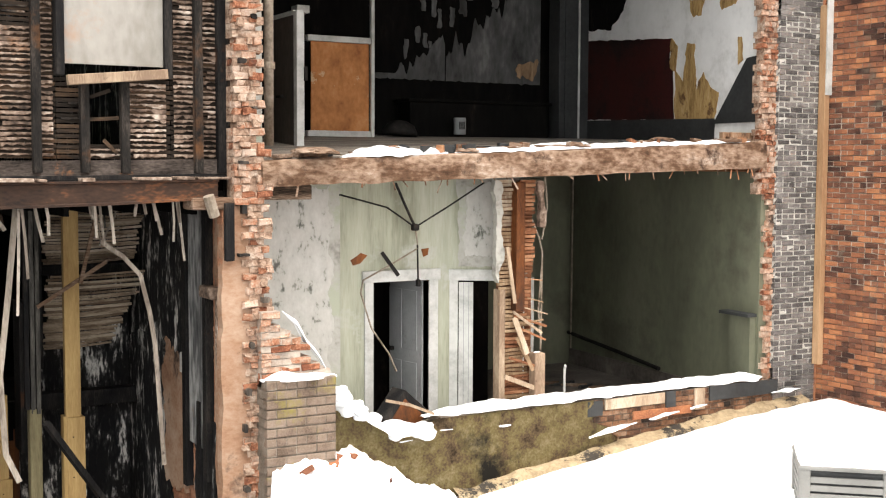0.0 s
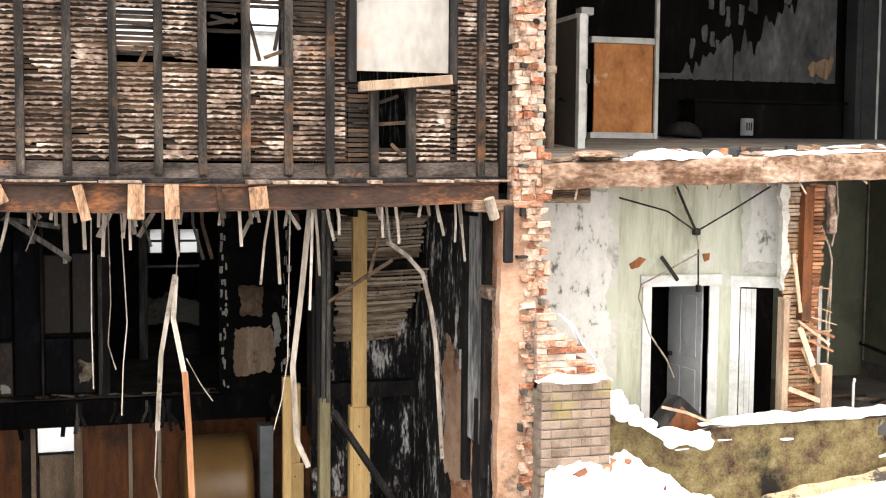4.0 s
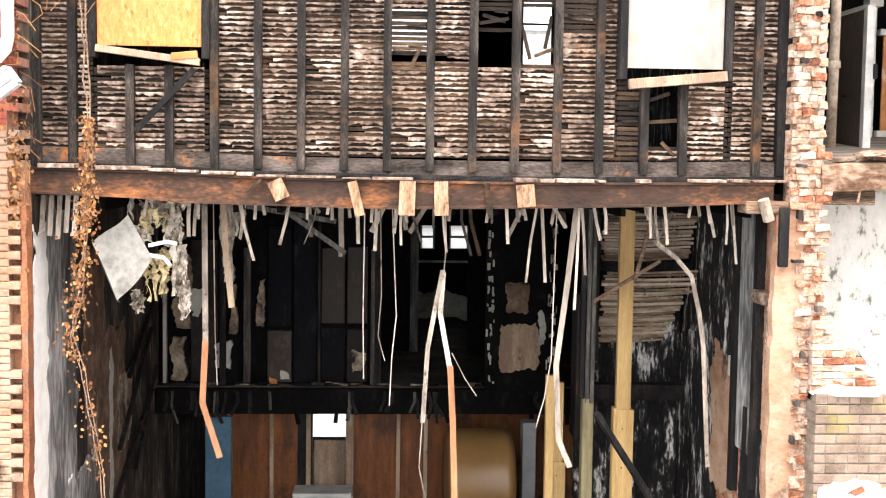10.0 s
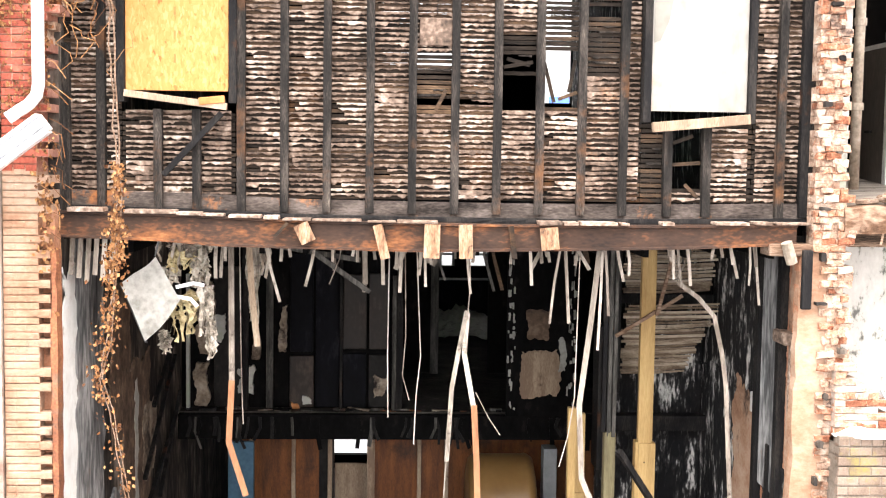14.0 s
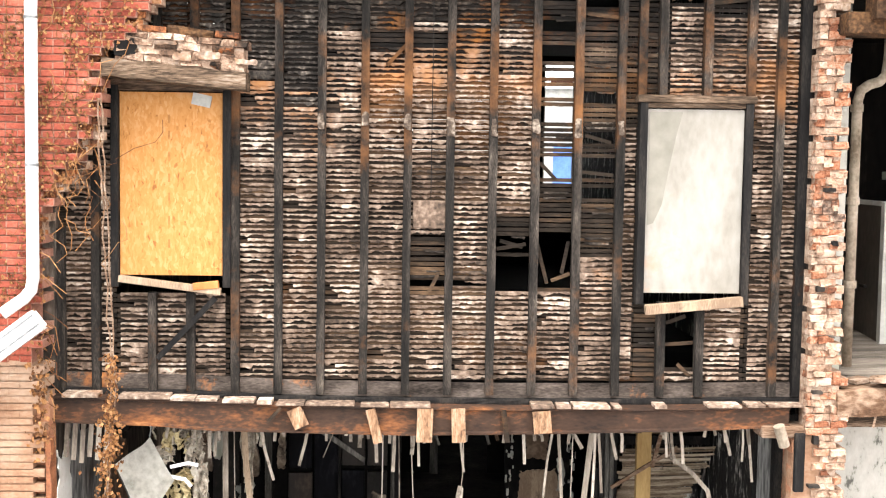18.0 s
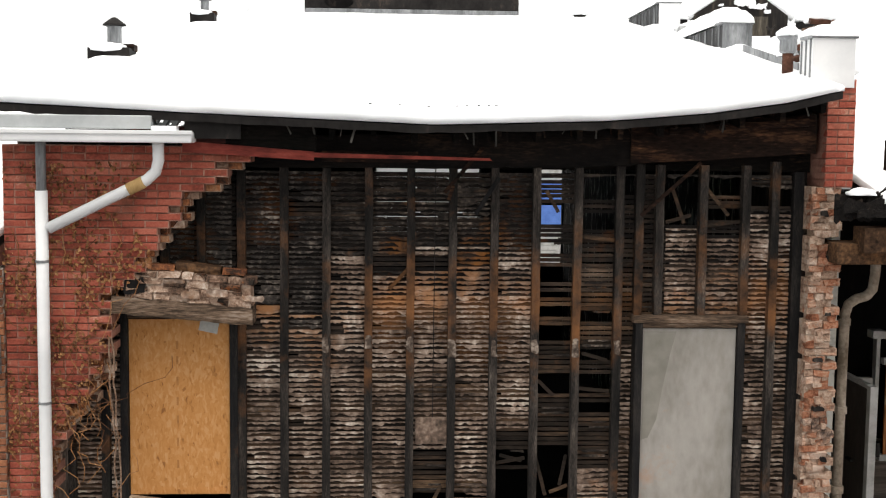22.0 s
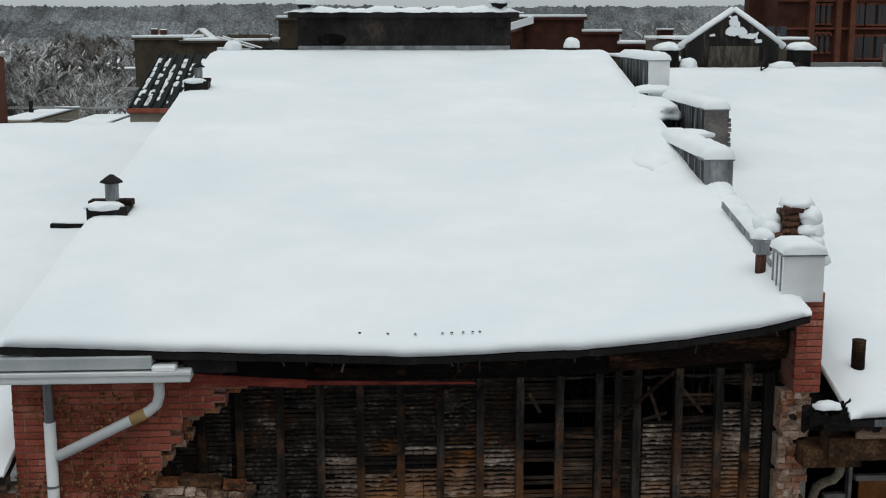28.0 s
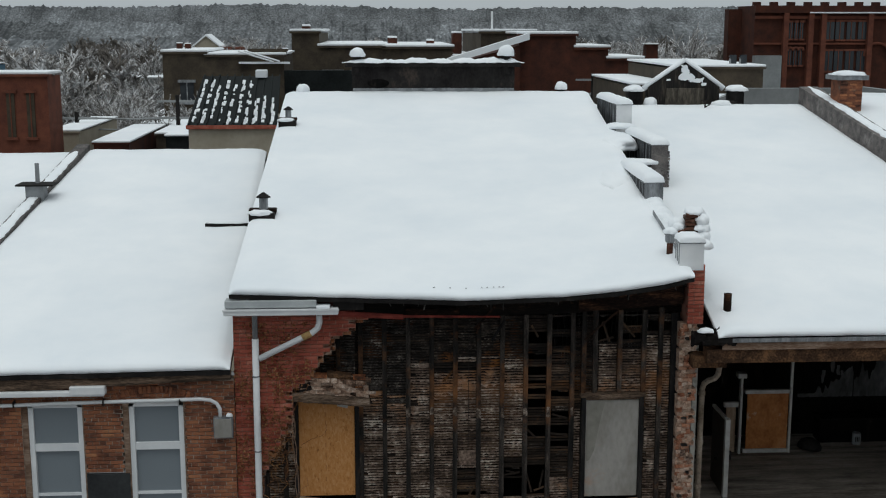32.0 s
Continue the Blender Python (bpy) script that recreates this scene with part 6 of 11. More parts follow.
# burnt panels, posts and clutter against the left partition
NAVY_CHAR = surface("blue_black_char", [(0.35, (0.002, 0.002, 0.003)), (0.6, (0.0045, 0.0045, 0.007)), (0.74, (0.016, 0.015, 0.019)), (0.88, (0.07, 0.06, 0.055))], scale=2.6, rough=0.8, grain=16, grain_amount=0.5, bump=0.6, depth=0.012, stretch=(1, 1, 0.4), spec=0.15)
TORN_PAPER = surface("scorched_wall_paper", [(0.3, (0.05, 0.03, 0.02)), (0.5, (0.22, 0.17, 0.125)), (0.75, (0.42, 0.36, 0.29))], scale=3, rough=0.9, grain=20, grain_amount=0.4, bump=0.4, depth=0.01, stain=(0.02, 0.012, 0.01), stain_scale=2.2, stain_edge=(0.55, 0.65))
SMOKED_PANEL = surface("smoked_brown_panel", [(0.3, (0.012, 0.009, 0.008)), (0.55, (0.026, 0.018, 0.014)), (0.8, (0.10, 0.068, 0.05))], scale=1.6, rough=0.6, grain=18, bump=0.3, depth=0.006, stretch=(1, 1, 0.5))
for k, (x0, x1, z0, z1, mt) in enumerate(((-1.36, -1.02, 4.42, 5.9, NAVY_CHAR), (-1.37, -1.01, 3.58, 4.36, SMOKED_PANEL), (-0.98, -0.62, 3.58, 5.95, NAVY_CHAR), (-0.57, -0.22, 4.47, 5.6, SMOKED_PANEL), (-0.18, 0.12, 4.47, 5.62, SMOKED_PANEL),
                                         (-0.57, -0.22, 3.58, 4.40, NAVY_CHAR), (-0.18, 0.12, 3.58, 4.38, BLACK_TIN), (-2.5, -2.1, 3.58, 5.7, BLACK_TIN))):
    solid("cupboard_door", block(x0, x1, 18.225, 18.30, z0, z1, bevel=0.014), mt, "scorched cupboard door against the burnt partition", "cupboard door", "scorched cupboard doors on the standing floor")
for k, (x0, x1, z0, z1, mt, lb) in enumerate(((-2.83, -2.55, 3.57, 4.3, TORN_PAPER, "peeling tan wallpaper remnant"), (-2.8, -2.45, 4.35, 5.5, TORN_PAPER, "scorched wallpaper remnant"), (-2.53, -2.28, 4.5, 5.0, GREY_PLASTER, "pale scrap of plasterboard"),
                                             (-2.05, -1.83, 5.05, 5.6, GREY_PLASTER, "grey scrap of plasterboard"), (-2.19, -1.86, 3.77, 4.22, GREY_PLASTER, "white torn sheet"), (-1.54, -1.38, 4.37, 5.15, TORN_PAPER, "tan splintered door edge"),
                                             (-0.14, 0.11, 3.7, 4.12, TORN_PAPER, "tan blistered patch"), (-1.2, -1.02, 3.6, 3.79, GREY_PLASTER, "white crumpled scrap"), (-1.36, -1.2, 3.45, 3.7, ORANGE_BOARD, "raw orange splinter"),
                                             (-1.95, -1.8, 4.3, 5.05, TORN_PAPER, "hanging tan scrap"))):
    solid("torn_scrap", torn(bmesh.new(), "y", 18.195 - 0.002 * k, 18.30, x0, x1, z0, z1, 3.7 * k, 0.05, 0.04), mt, lb + " on the burnt partition", "scrap", "scraps on the burnt partition")
for x, w, mt in ((-2.87, 0.05, GREY_PLASTER), (-2.02, 0.09, CHAR), (-0.595, 0.04, CHAR), (0.28, 0.1, CHAR), (-1.66, 0.1, ASHWOOD), (0.2, 0.06, ASHWOOD)):
    solid("charred_post", block(x - w / 2, x + w / 2, 18.1, 18.2, 3.56, 6.66 if mt is CHAR else 5.6, bevel=0.01), mt, "charred post on the standing floor" if mt is CHAR else "greyed door post on the standing floor", "post", "charred posts")
for k in range(40):
    x, l = rnd.uniform(-2.9, 4.1), rnd.uniform(0.06, 0.3)
    bm = bmesh.new()
    strip(bm, [(x, 17.885, 3.5), (x + rnd.gauss(0, 0.03), 17.875, 3.4 - l * 0.4), (x + rnd.gauss(0, 0.06), 17.87, 3.3 - l)], rnd.uniform(0.02, 0.07), 0.015)
    solid("charred_fringe", bm, rnd.choice((CHAR, DARK, ASHWOOD, CHAR)), "charred lath end hanging from the broken floor edge", "lath", "charred ends along the floor edge")
for k in range(30):
    x, w = rnd.uniform(-2.9, 1.8), rnd.uniform(0.04, 0.2)
    solid("floor_litter", block(-w, w, -0.03, 0.03, 0, rnd.uniform(0.01, 0.05), m=pose(x, 18.05 + rnd.random() * 0.08, 3.555, 0, rnd.uniform(-6, 6), rnd.uniform(-30, 30)), bevel=0.006), rnd.choice((CHAR, ASHWOOD, TORN_PAPER, PANEL_BROWN, DARK)), "burnt litter along the broken floor edge", "litter", "litter on the standing floor")
# the white glow of daylight comes through window openings, two of them added out of view; frames across them
for x0, x1, z0, z1 in FRONT_GAPS:
    w = thing("front_window", "old sash window in a front facade opening", "window", "front facade windows")
    part("rail", block(x0, x1, 27.1, 27.15, (z0 + z1) / 2 - 0.025, (z0 + z1) / 2 + 0.025), GREY_PAINT, w)
    part("stile", block(x0, x0 + 0.05, 27.1, 27.15, z0, z1), GREY_PAINT, w)
    part("stile", block(x1 - 0.05, x1, 27.1, 27.15, z0, z1), GREY_PAINT, w)
    if x0 != 3.45:
        bm = bmesh.new()
        grid_sheet(bm, 2, 2, lambda u, v: Vector((x0 + (x1 - x0) * u, 27.2, z0 + (z1 - z0) * v)))
        part("pane", bm, MILKY, w, "frosted white pane")
BLUE_TARP = surface("blue_tarp", [(0.3, (0.07, 0.16, 0.52)), (0.7, (0.14, 0.28, 0.72))], scale=2, rough=0.5, grain=20, bump=0.3, depth=0.01)
across = thing("street_house", "white clapboard house across the street behind the front windows", "house")
for k in range(60):
    part("clapboard", block(3.8, 10.4, 47.0 - 0.02, 47.03, 0.2 * k, 0.2 * k + 0.19), WHITE_PAINT, across)
part("body", block(3.82, 10.38, 47.03, 55.0, 0, 11.9), WHITE_PAINT, across)
part("roof_snow", block(3.7, 10.5, 46.8, 55.2, 11.9, 12.1, bevel=0.06), SNOW, across)
solid("blue_tarp", block(6.3, 7.7, 46.90, 46.97, 7.9, 9.75), BLUE_TARP, "blue tarpaulin hung on the white house", "tarp")

# front room beyond the doorway
solid("wall_front_lining", block(0.6, 3.2, 26.9, 26.98, 3.56, 4.66), NAVY_CHAR, "blue-black burnt lining below the front windows", "wall", kind="structure")
solid("window_rail", block(1.2, 2.4, 26.86, 26.9, 4.64, 4.69, bevel=0.006), WHITE_PAINT, "white rail below the front windows", "rail")
bm = bmesh.new()
grid_sheet(bm, 30, 24, lambda u, v: Vector((0.5 + 2.6 * u, 24.6 + 2.2 * v, 3.57 + (0.15 + 0.32 * v) * (1 + 0.5 * noise2(u * 7, v * 6, 3.0) + 0.3 * noise2(u * 22, v * 20, 1.0)) * math.sin(math.pi * min(1, u * 1.1 + 0.05)))))
solid("ash_heap", bm, GREY_PLASTER, "heap of grey ash and fallen plaster in the front room", "debris", kind="stuff")
solid("doorway_post", block(0.86, 1.0, 21.2, 21.3, 3.56, 6.2, bevel=0.01), ASHWOOD, "greyed jamb of the inner doorway", "door jamb")
solid("ground_window_post", block(-0.20, -0.08, 18.84, 18.90, 0.35, 3.1, bevel=0.006), WOOD, "pale jamb of the ground-floor doorway", "door jamb")

# ---- shoring posts of new lumber ----
def shoring(x, y, z0, z1, w, split, label):
    p = thing("shoring_post", label, "post", "new lumber shoring posts")
    part("upper_post", block(x - w / 2, x + w / 2, y - 0.05, y + 0.05, split, z1, bevel=0.005), LUMBER, p)
    part("lower_post", block(x - w / 2 - 0.035, x - w / 2 + 0.005, y - 0.07, y + 0.07, z0, split + 0.02, bevel=0.005), LUMBER, p)
    part("lower_post", block(x - w / 2 + 0.006, x + w / 2 + 0.035, y - 0.075, y + 0.07, z0, split, bevel=0.005), LUMBER, p)
    for k in range(8):
        z = z0 + (split - z0) * (k + 0.5) / 8
        part("bolt", block(x - 0.02, x - 0.005, y - 0.079, y - 0.075, z, z + 0.015), BLACK_TIN, p)
    return p


shoring(3.14, 14.1, 0.35, 6.66, 0.17, 4.05, "tall yellow lumber post doubled at its foot")
shoring(2.32, 14.4, 0.35, 4.4, 0.10, 2.6, "short yellow lumber post")
shoring(2.52, 15.0, 0.35, 4.2, 0.12, 3.2, "short doubled yellow lumber post")
OLIVE_POST = surface("greyed_lumber", [(0.3, (0.11, 0.09, 0.05)), (0.6, (0.21, 0.18, 0.10)), (0.85, (0.32, 0.28, 0.18))], scale=2, rough=0.85, grain=28, grain_amount=0.4, bump=0.4, depth=0.005, stretch=(4, 4, 0.5))
pack = thing("charred_stud_pack", "bundle of charred studs standing beside the shoring", "studs")
for x, y, w, z0, mt in ((2.685, 13.95, 0.045, 4.15, ASHWOOD), (2.74, 13.92, 0.045, 4.15, ASHWOOD), (2.715, 14.06, 0.05, 4.18, CHAR), (2.625, 13.96, 0.045, 4.2, CHAR)):
    part("stud", stud(x, z0, 6.6, w=w, y0=y, y1=y + 0.09), mt, pack)
solid("grey_post", block(2.64, 2.77, 13.95, 14.1, 0.35, 4.2, bevel=0.008), OLIVE_POST, "greyed post under the burnt studs", "post")
solid("cross_brace", block(-0.02, 0.02, -0.015, 0.015, 0, 0.9, m=pose(2.72, 13.85, 5.35, 0, 58, 0)), OLD_TIMBER, "thin diagonal brace by the shoring post", "brace")
solid("cross_brace", block(-0.02, 0.02, -0.015, 0.015, 0, 1.1, m=pose(3.18, 13.8, 5.6, 0, 14, 0)), OLD_TIMBER, "charred crooked brace by the shoring post", "brace")
# sloping lath underside of the stair
stair = thing("stair_soffit", "sloping bare lath underside of the burnt stair", "stair")
STAIR_LATH = surface("pale_stair_lath", [(0.3, (0.15, 0.105, 0.07)), (0.55, (0.36, 0.285, 0.21)), (0.8, (0.54, 0.455, 0.36))], scale=3, rough=0.9, grain=30, grain_amount=0.5, bump=0.4, depth=0.004, by_piece=0.5, stretch=(1, 3, 6), stain=(0.05, 0.035, 0.025), stain_scale=3, stain_edge=(0.56, 0.68))
for k in range(46):
    tier = k >= 26
    z = (5.74 + 0.036 * (k - 26)) if tier else (4.70 + 0.036 * k)
    dx, dy = 0.04 * noise2(k * 3.1, 0.2), (0.35 if tier else 0.0) - 0.018 * k
    right = 4.14 if tier else 3.84 + 0.013 * k
    bm = bmesh.new()
    strip(bm, [(2.98 + dx + 0.08 * rnd.random(), 15.1 + dy, z), ((3.0 + right) / 2, 15.1 + dy + rnd.uniform(-0.01, 0.01), z + rnd.uniform(-0.01, 0.01)), (right + dx * 2, 15.1 + dy, z + 0.03 + rnd.uniform(-0.016, 0.016))], rnd.uniform(0.024, 0.034), 0.012)
    part("lath", bm, STAIR_LATH, stair)
part("stringer", block(2.88, 2.97, 14.8, 15.4, 4.5, 6.45, bevel=0.01), CHAR, stair, "charred stair stringer")
part("tread_edge", block(2.95, 4.15, 14.9, 15.3, 5.60, 5.72, bevel=0.01), CHAR, stair, "black tread edge between the lath fields")
part("string_board", block(2.72, 2.82, 14.9, 15.3, 3.5, 5.3), CHAR, stair)
part("landing_wall", block(2.8, 4.14, 15.4, 15.5, 2.6, 5.2), BLISTER, stair, "blistered sooty wall below the stair")
part("landing_beam", block(2.75, 4.14, 15.1, 15.3, 3.95, 4.15, bevel=0.01), CHAR, stair)
part("handrail", block(-0.03, 0.03, -0.03, 0.03, 0, 2.2, m=pose(3.7, 13.2, 2.6, 0, -38, 30)), CHAR, stair, "fallen charred rail")
# charred window frame and plaster left on the party wall
frame_ = thing("charred_window_frame", "charred window frame and hanging plaster on the party wall", "window frame")
part("jamb", block(4.08, 4.17, 12.2, 12.32, 3.6, 6.5, bevel=0.01), CHAR, frame_)
part("jamb", block(4.08, 4.17, 12.9, 13.02, 3.4, 6.5, bevel=0.01), CHAR, frame_)
part("jamb", block(4.10, 4.17, 12.5, 12.6, 2.8, 4.4, bevel=0.01), CHAR, frame_)
part("plaster", block(4.12, 4.17, 12.32, 12.9, 3.9, 6.55, bevel=0.02), GREYWASH, frame_, "grey scorched boards in the frame")
part("plaster_lip", block(4.03, 4.17, 11.9, 12.28, 5.55, 5.68, bevel=0.03), KEYMAT, frame_, "pale broken plaster ledge")
part("plaster_edge", block(4.10, 4.17, 11.72, 11.98, 4.85, 5.6, bevel=0.03), KEYMAT, frame_, "pale curling plaster edge")
part("plaster_panel", torn(bmesh.new(), "x", 4.135, 4.18, 13.0, 14.6, 4.55, 6.6, 4.0, 0.07), BLISTER, frame_, "blistered black plaster")
part("plaster_panel", torn(bmesh.new(), "x", 4.14, 4.18, 13.6, 15.4, 2.2, 4.9, 6.0, 0.09), BLISTER, frame_, "blistered black plaster")
part("plaster_panel", torn(bmesh.new(), "x", 4.14, 4.18, 12.05, 12.8, 2.4, 4.3, 7.0, 0.06), BLISTER, frame_, "scorched plaster below the frame")
part("plaster_panel", torn(bmesh.new(), "x", 4.13, 4.18, 12.95, 13.95, 3.2, 4.95, 3.0, 0.10), PINK_PLASTER, frame_, "bare pinkish patch")
part("plaster_panel", torn(bmesh.new(), "x", 4.135, 4.18, 11.5, 12.1, 1.0, 6.5, 9.0, 0.04), PINK_PLASTER, frame_, "pinkish limewashed brick")
part("plaster_flake", torn(bmesh.new(), "x", 4.125, 4.18, 13.15, 13.24, 4.6, 4.85, 8.0, 0.01), WHITE_PAINT, frame_, "white flake")

# ---- left party wall: pale edge, ivy stem ----
for k, (y0, y1, z0, z1, mt, lb) in enumerate(((11.5, 12.45, 0.6, 6.3, PLASTER_WHITE, "pale plaster edge of the left party wall"), (12.0, 13.35, 1.2, 6.6, GREYWASH, "grey washed soot on the left party wall"),
                                             (13.5, 14.6, 4.0, 5.9, SMOKED_BROWN, "brown bare patch on the sooty party wall"), (14.1, 15.8, 2.6, 4.9, SMOKED_BROWN, "brown scorched plaster on the party wall"),
                                             (14.7, 15.05, 2.7, 4.7, GREY_PLASTER, "white torn seam on the party wall"), (15.2, 16.2, 3.2, 4.2, TORN_PAPER, "tan torn plaster on the party wall"),
                                             (12.6, 14.2, 1.0, 3.6, GREYWASH, "grey streaked lower plaster"))):
    solid("wall_plaster_left", torn(bmesh.new(), "x", -2.995, -2.978 + 0.003 * k, y0, y1, z0, z1, 2.3 * k + 1, 0.10, 0.06), mt, lb, "plaster", kind="structure")
for k, (y0, z0, y1, z1) in enumerate(((15.8, 4.1, 17.6, 4.9), (15.2, 3.3, 17.4, 4.5), (16.2, 2.8, 17.8, 3.9), (14.6, 2.6, 16.8, 3.4))):
    bm = bmesh.new()
    strip(bm, [(-2.93, y0, z0), (-2.93, y1, z1)], 0.05, 0.05)
    solid("scorched_rail", bm, CHAR, "charred stair rail fixed along the party wall", "rail", "charred rails on the party wall")
solid("wall_corner_left", block(-3.3, -2.985, 11.40, 11.62, 0, 6.85), BRICK_PINK, "pinkish brick corner beside the opening", "wall", kind="structure")

# ---- ground floor things ----
tank = thing("storage_cylinder", "big tan cylindrical tank lying on timber saddles", "tank", at=(0, 0, 0))
TAN = surface("tan_paint", [(0.3, (0.17, 0.088, 0.028)), (0.7, (0.29, 0.165, 0.06))], scale=1, rough=0.35, grain=10, grain_amount=0.1, bump=0.03, spec=0.5)
bm = bmesh.new()
lathe(bm, [(0.05, -0.50), (0.55, -0.50), (0.70, -0.47), (0.75, -0.40), (0.76, -0.36), (0.75, -0.33), (0.75, 0.33), (0.76, 0.36), (0.75, 0.40), (0.70, 0.47), (0.55, 0.50), (0.05, 0.50)], 40, pose(1.81, 17.9, 2.19, 0, 90, 0))
part("body", bm, TAN, tank, smooth=True)
for x in (1.45, 2.1):
    part("saddle", block(x - 0.06, x + 0.06, 17.5, 18.3, 0.35, 1.52, bevel=0.01), OLD_TIMBER, tank, "timber saddle")
solid("grey_locker", block(2.42, 2.62, 17.6, 17.9, 0.35, 3.1, bevel=0.01), GREY_PAINT, "grey upright panel beside the cylinder", "panel")
BLUE_DOOR = surface("faded_blue_paint", [(0.3, (0.03, 0.075, 0.12)), (0.7, (0.07, 0.15, 0.22))], scale=1.5, rough=0.6, grain=20, bump=0.1, depth=0.004)
solid("leaning_door", block(-2.26, -1.88, 18.0, 18.08, 0.35, 3.1, bevel=0.01), BLUE_DOOR, "faded blue door panel leaning on the ground floor", "door")
for x, w in ((-1.35, 0.06), (-0.78, 0.07), (-0.14, 0.10), (0.62, 0.06), (-2.0, 0.08), (1.05, 0.06)):
    solid("wall_batten", block(x - w / 2, x + w / 2, 18.82, 18.9, 0.35, 3.3, bevel=0.006), WOOD, "upright batten on the panelled wall", "batten", "battens on the panelled wall")
solid("lower_board", block(-0.72, -0.2, 19.3, 19.35, 0.35, 2.44, bevel=0.01), WOOD, "tan half-height board inside the doorway", "board")
solid("black_cloth", block(-0.95, -0.72, 18.86, 18.89, 0.9, 3.2), BLACK_TIN, "black cloth hanging beside the doorway", "cloth")
for k in range(7):
    solid("fallen_board", block(-0.03, 0.03, -0.015, 0.015, 0, rnd.uniform(1.0, 1.8), m=pose(-1.9 + 0.09 * k, 17.2 + 0.1 * k, 0.34, rnd.uniform(-14, 4), rnd.uniform(-34, -8), 0)), CHAR if k % 2 else OLD_TIMBER,
          "fallen board leaning on the ground floor", "board", "fallen boards")
solid("white_bench", block(-0.99, -0.1, 18.3, 18.8, 1.78, 1.85, bevel=0.01), WHITE_PAINT, "pale bench top below the doorway", "bench")
solid("trestle", block(-0.9, -0.8, 18.35, 18.7, 0.35, 1.78), OLD_TIMBER, "wooden trestle under the pale bench top", "trestle")
solid("trestle", block(-0.25, -0.15, 18.35, 18.7, 0.35, 1.78), OLD_TIMBER, "wooden trestle under the pale bench top", "trestle")
bm = bmesh.new()
for k in range(400):
    a, s = rnd.uniform(0, 6.3), rnd.uniform(0.04, 0.2)
    x, y = rnd.uniform(-2.9, 4.1), rnd.uniform(11.6, 17.5)
    h = 0.35 + 0.5 * max(0, noise2(x * 0.7, y * 0.5, 2.0)) + rnd.uniform(0, 0.1)
    box(bm, -s, s, -s * 0.4, s * 0.4, -0.02, 0.03, pose(x, y, h, rnd.uniform(-30, 30), rnd.uniform(-30, 30), math.degrees(a)))
solid("rubble", bm, DARK, "charred rubble strewn over the ground floor", "rubble", kind="stuff")

clutter = random.Random(31)
for k in range(34):
    x, y = clutter.uniform(-2.7, 2.4), clutter.uniform(15.8, 18.2)
    if -1.0 < x < 0.0 and y > 17.4:
        continue
    l, w, h = clutter.uniform(0.15, 0.6), clutter.uniform(0.08, 0.35), clutter.uniform(0.05, 0.5)
    z = 0.35 + 0.9 * clutter.random() ** 2
    solid("charred_debris", block(-l / 2, l / 2, -w / 2, w / 2, 0.35 - z - 0.02, h, m=pose(x, y, z, clutter.uniform(-4, 4), clutter.uniform(-6, 6), clutter.uniform(0, 180)), bevel=0.02), clutter.choice((DARK, CHAR, ASHWOOD, BLACK_TIN, PANEL_BROWN)),
          "charred box and board debris piled on the ground floor", "debris", "charred debris on the ground floor")
for k in range(26):
    x = clutter.uniform(-2.9, 4.0)
    y = clutter.uniform(12.2, 17.0)
    z0, l = 6.66, clutter.uniform(0.15, 0.9)
    bm = bmesh.new()
    strip(bm, [(x, y, z0), (x + clutter.gauss(0, 0.04), y + clutter.gauss(0, 0.05), z0 - l * 0.5), (x + clutter.gauss(0, 0.10), y + clutter.gauss(0, 0.1), z0 - l)], clutter.uniform(0.02, 0.06), 0.01)
    solid("charred_shred", bm, clutter.choice((CHAR, ASHWOOD, LATH, PALE_LATH)), "charred shred dangling from the burnt ceiling", "shred", "shreds hanging from the burnt ceiling")

# ---- the gutted house beside it ----
side_x = lambda y: 11.2 + 0.066 * (y - 11.5)
FLOOR2, FLOOR3 = 3.74, 7.12


def slanted_wall(name, mat, label, y0, y1, z0, z1, th=0.25):
    bm = bmesh.new()
    prism(bm, [(side_x(y0), y0), (side_x(y0) + th, y0), (side_x(y1) + th, y1), (side_x(y1), y1)], "z", z0, z1)
    return solid(name, bm, mat, label, "wall", kind="structure")


PEELED = surface("peeling_white_wall", [(0.3, (0.60, 0.60, 0.59)), (0.5, (0.76, 0.76, 0.76)), (0.8, (0.84, 0.84, 0.84))], scale=2.0, rough=0.85, grain=14, grain_amount=0.3, bump=0.4, depth=0.008)
# Darker copy of the peeling white: the deep room's shade sits in its colour.
PEELED_DIM = surface("shaded_peeling_white", [(0.3, (0.03, 0.03, 0.03)), (0.55, (0.085, 0.085, 0.085)), (0.8, (0.19, 0.19, 0.19))], scale=2.5, rough=0.9, grain=14, grain_amount=0.4, bump=0.4, depth=0.008, stretch=(1, 1, 0.4))
TAN_LATH = surface("bare_tan_backing", [(0.3, (0.15, 0.09, 0.05)), (0.6, (0.32, 0.21, 0.125)), (0.85, (0.48, 0.36, 0.25))], scale=4, rough=0.9, grain=30, bump=0.6, depth=0.01, stretch=(3, 3, 0.5))
DARK_RED = surface("dark_red_panel", [(0.3, (0.024, 0.005, 0.0045)), (0.6, (0.045, 0.009, 0.008)), (0.85, (0.08, 0.02, 0.015))], scale=2, rough=0.6, grain=18, bump=0.15, depth=0.004, stain=(0.012, 0.006, 0.006), stain_scale=1.4, stain_edge=(0.5, 0.62))
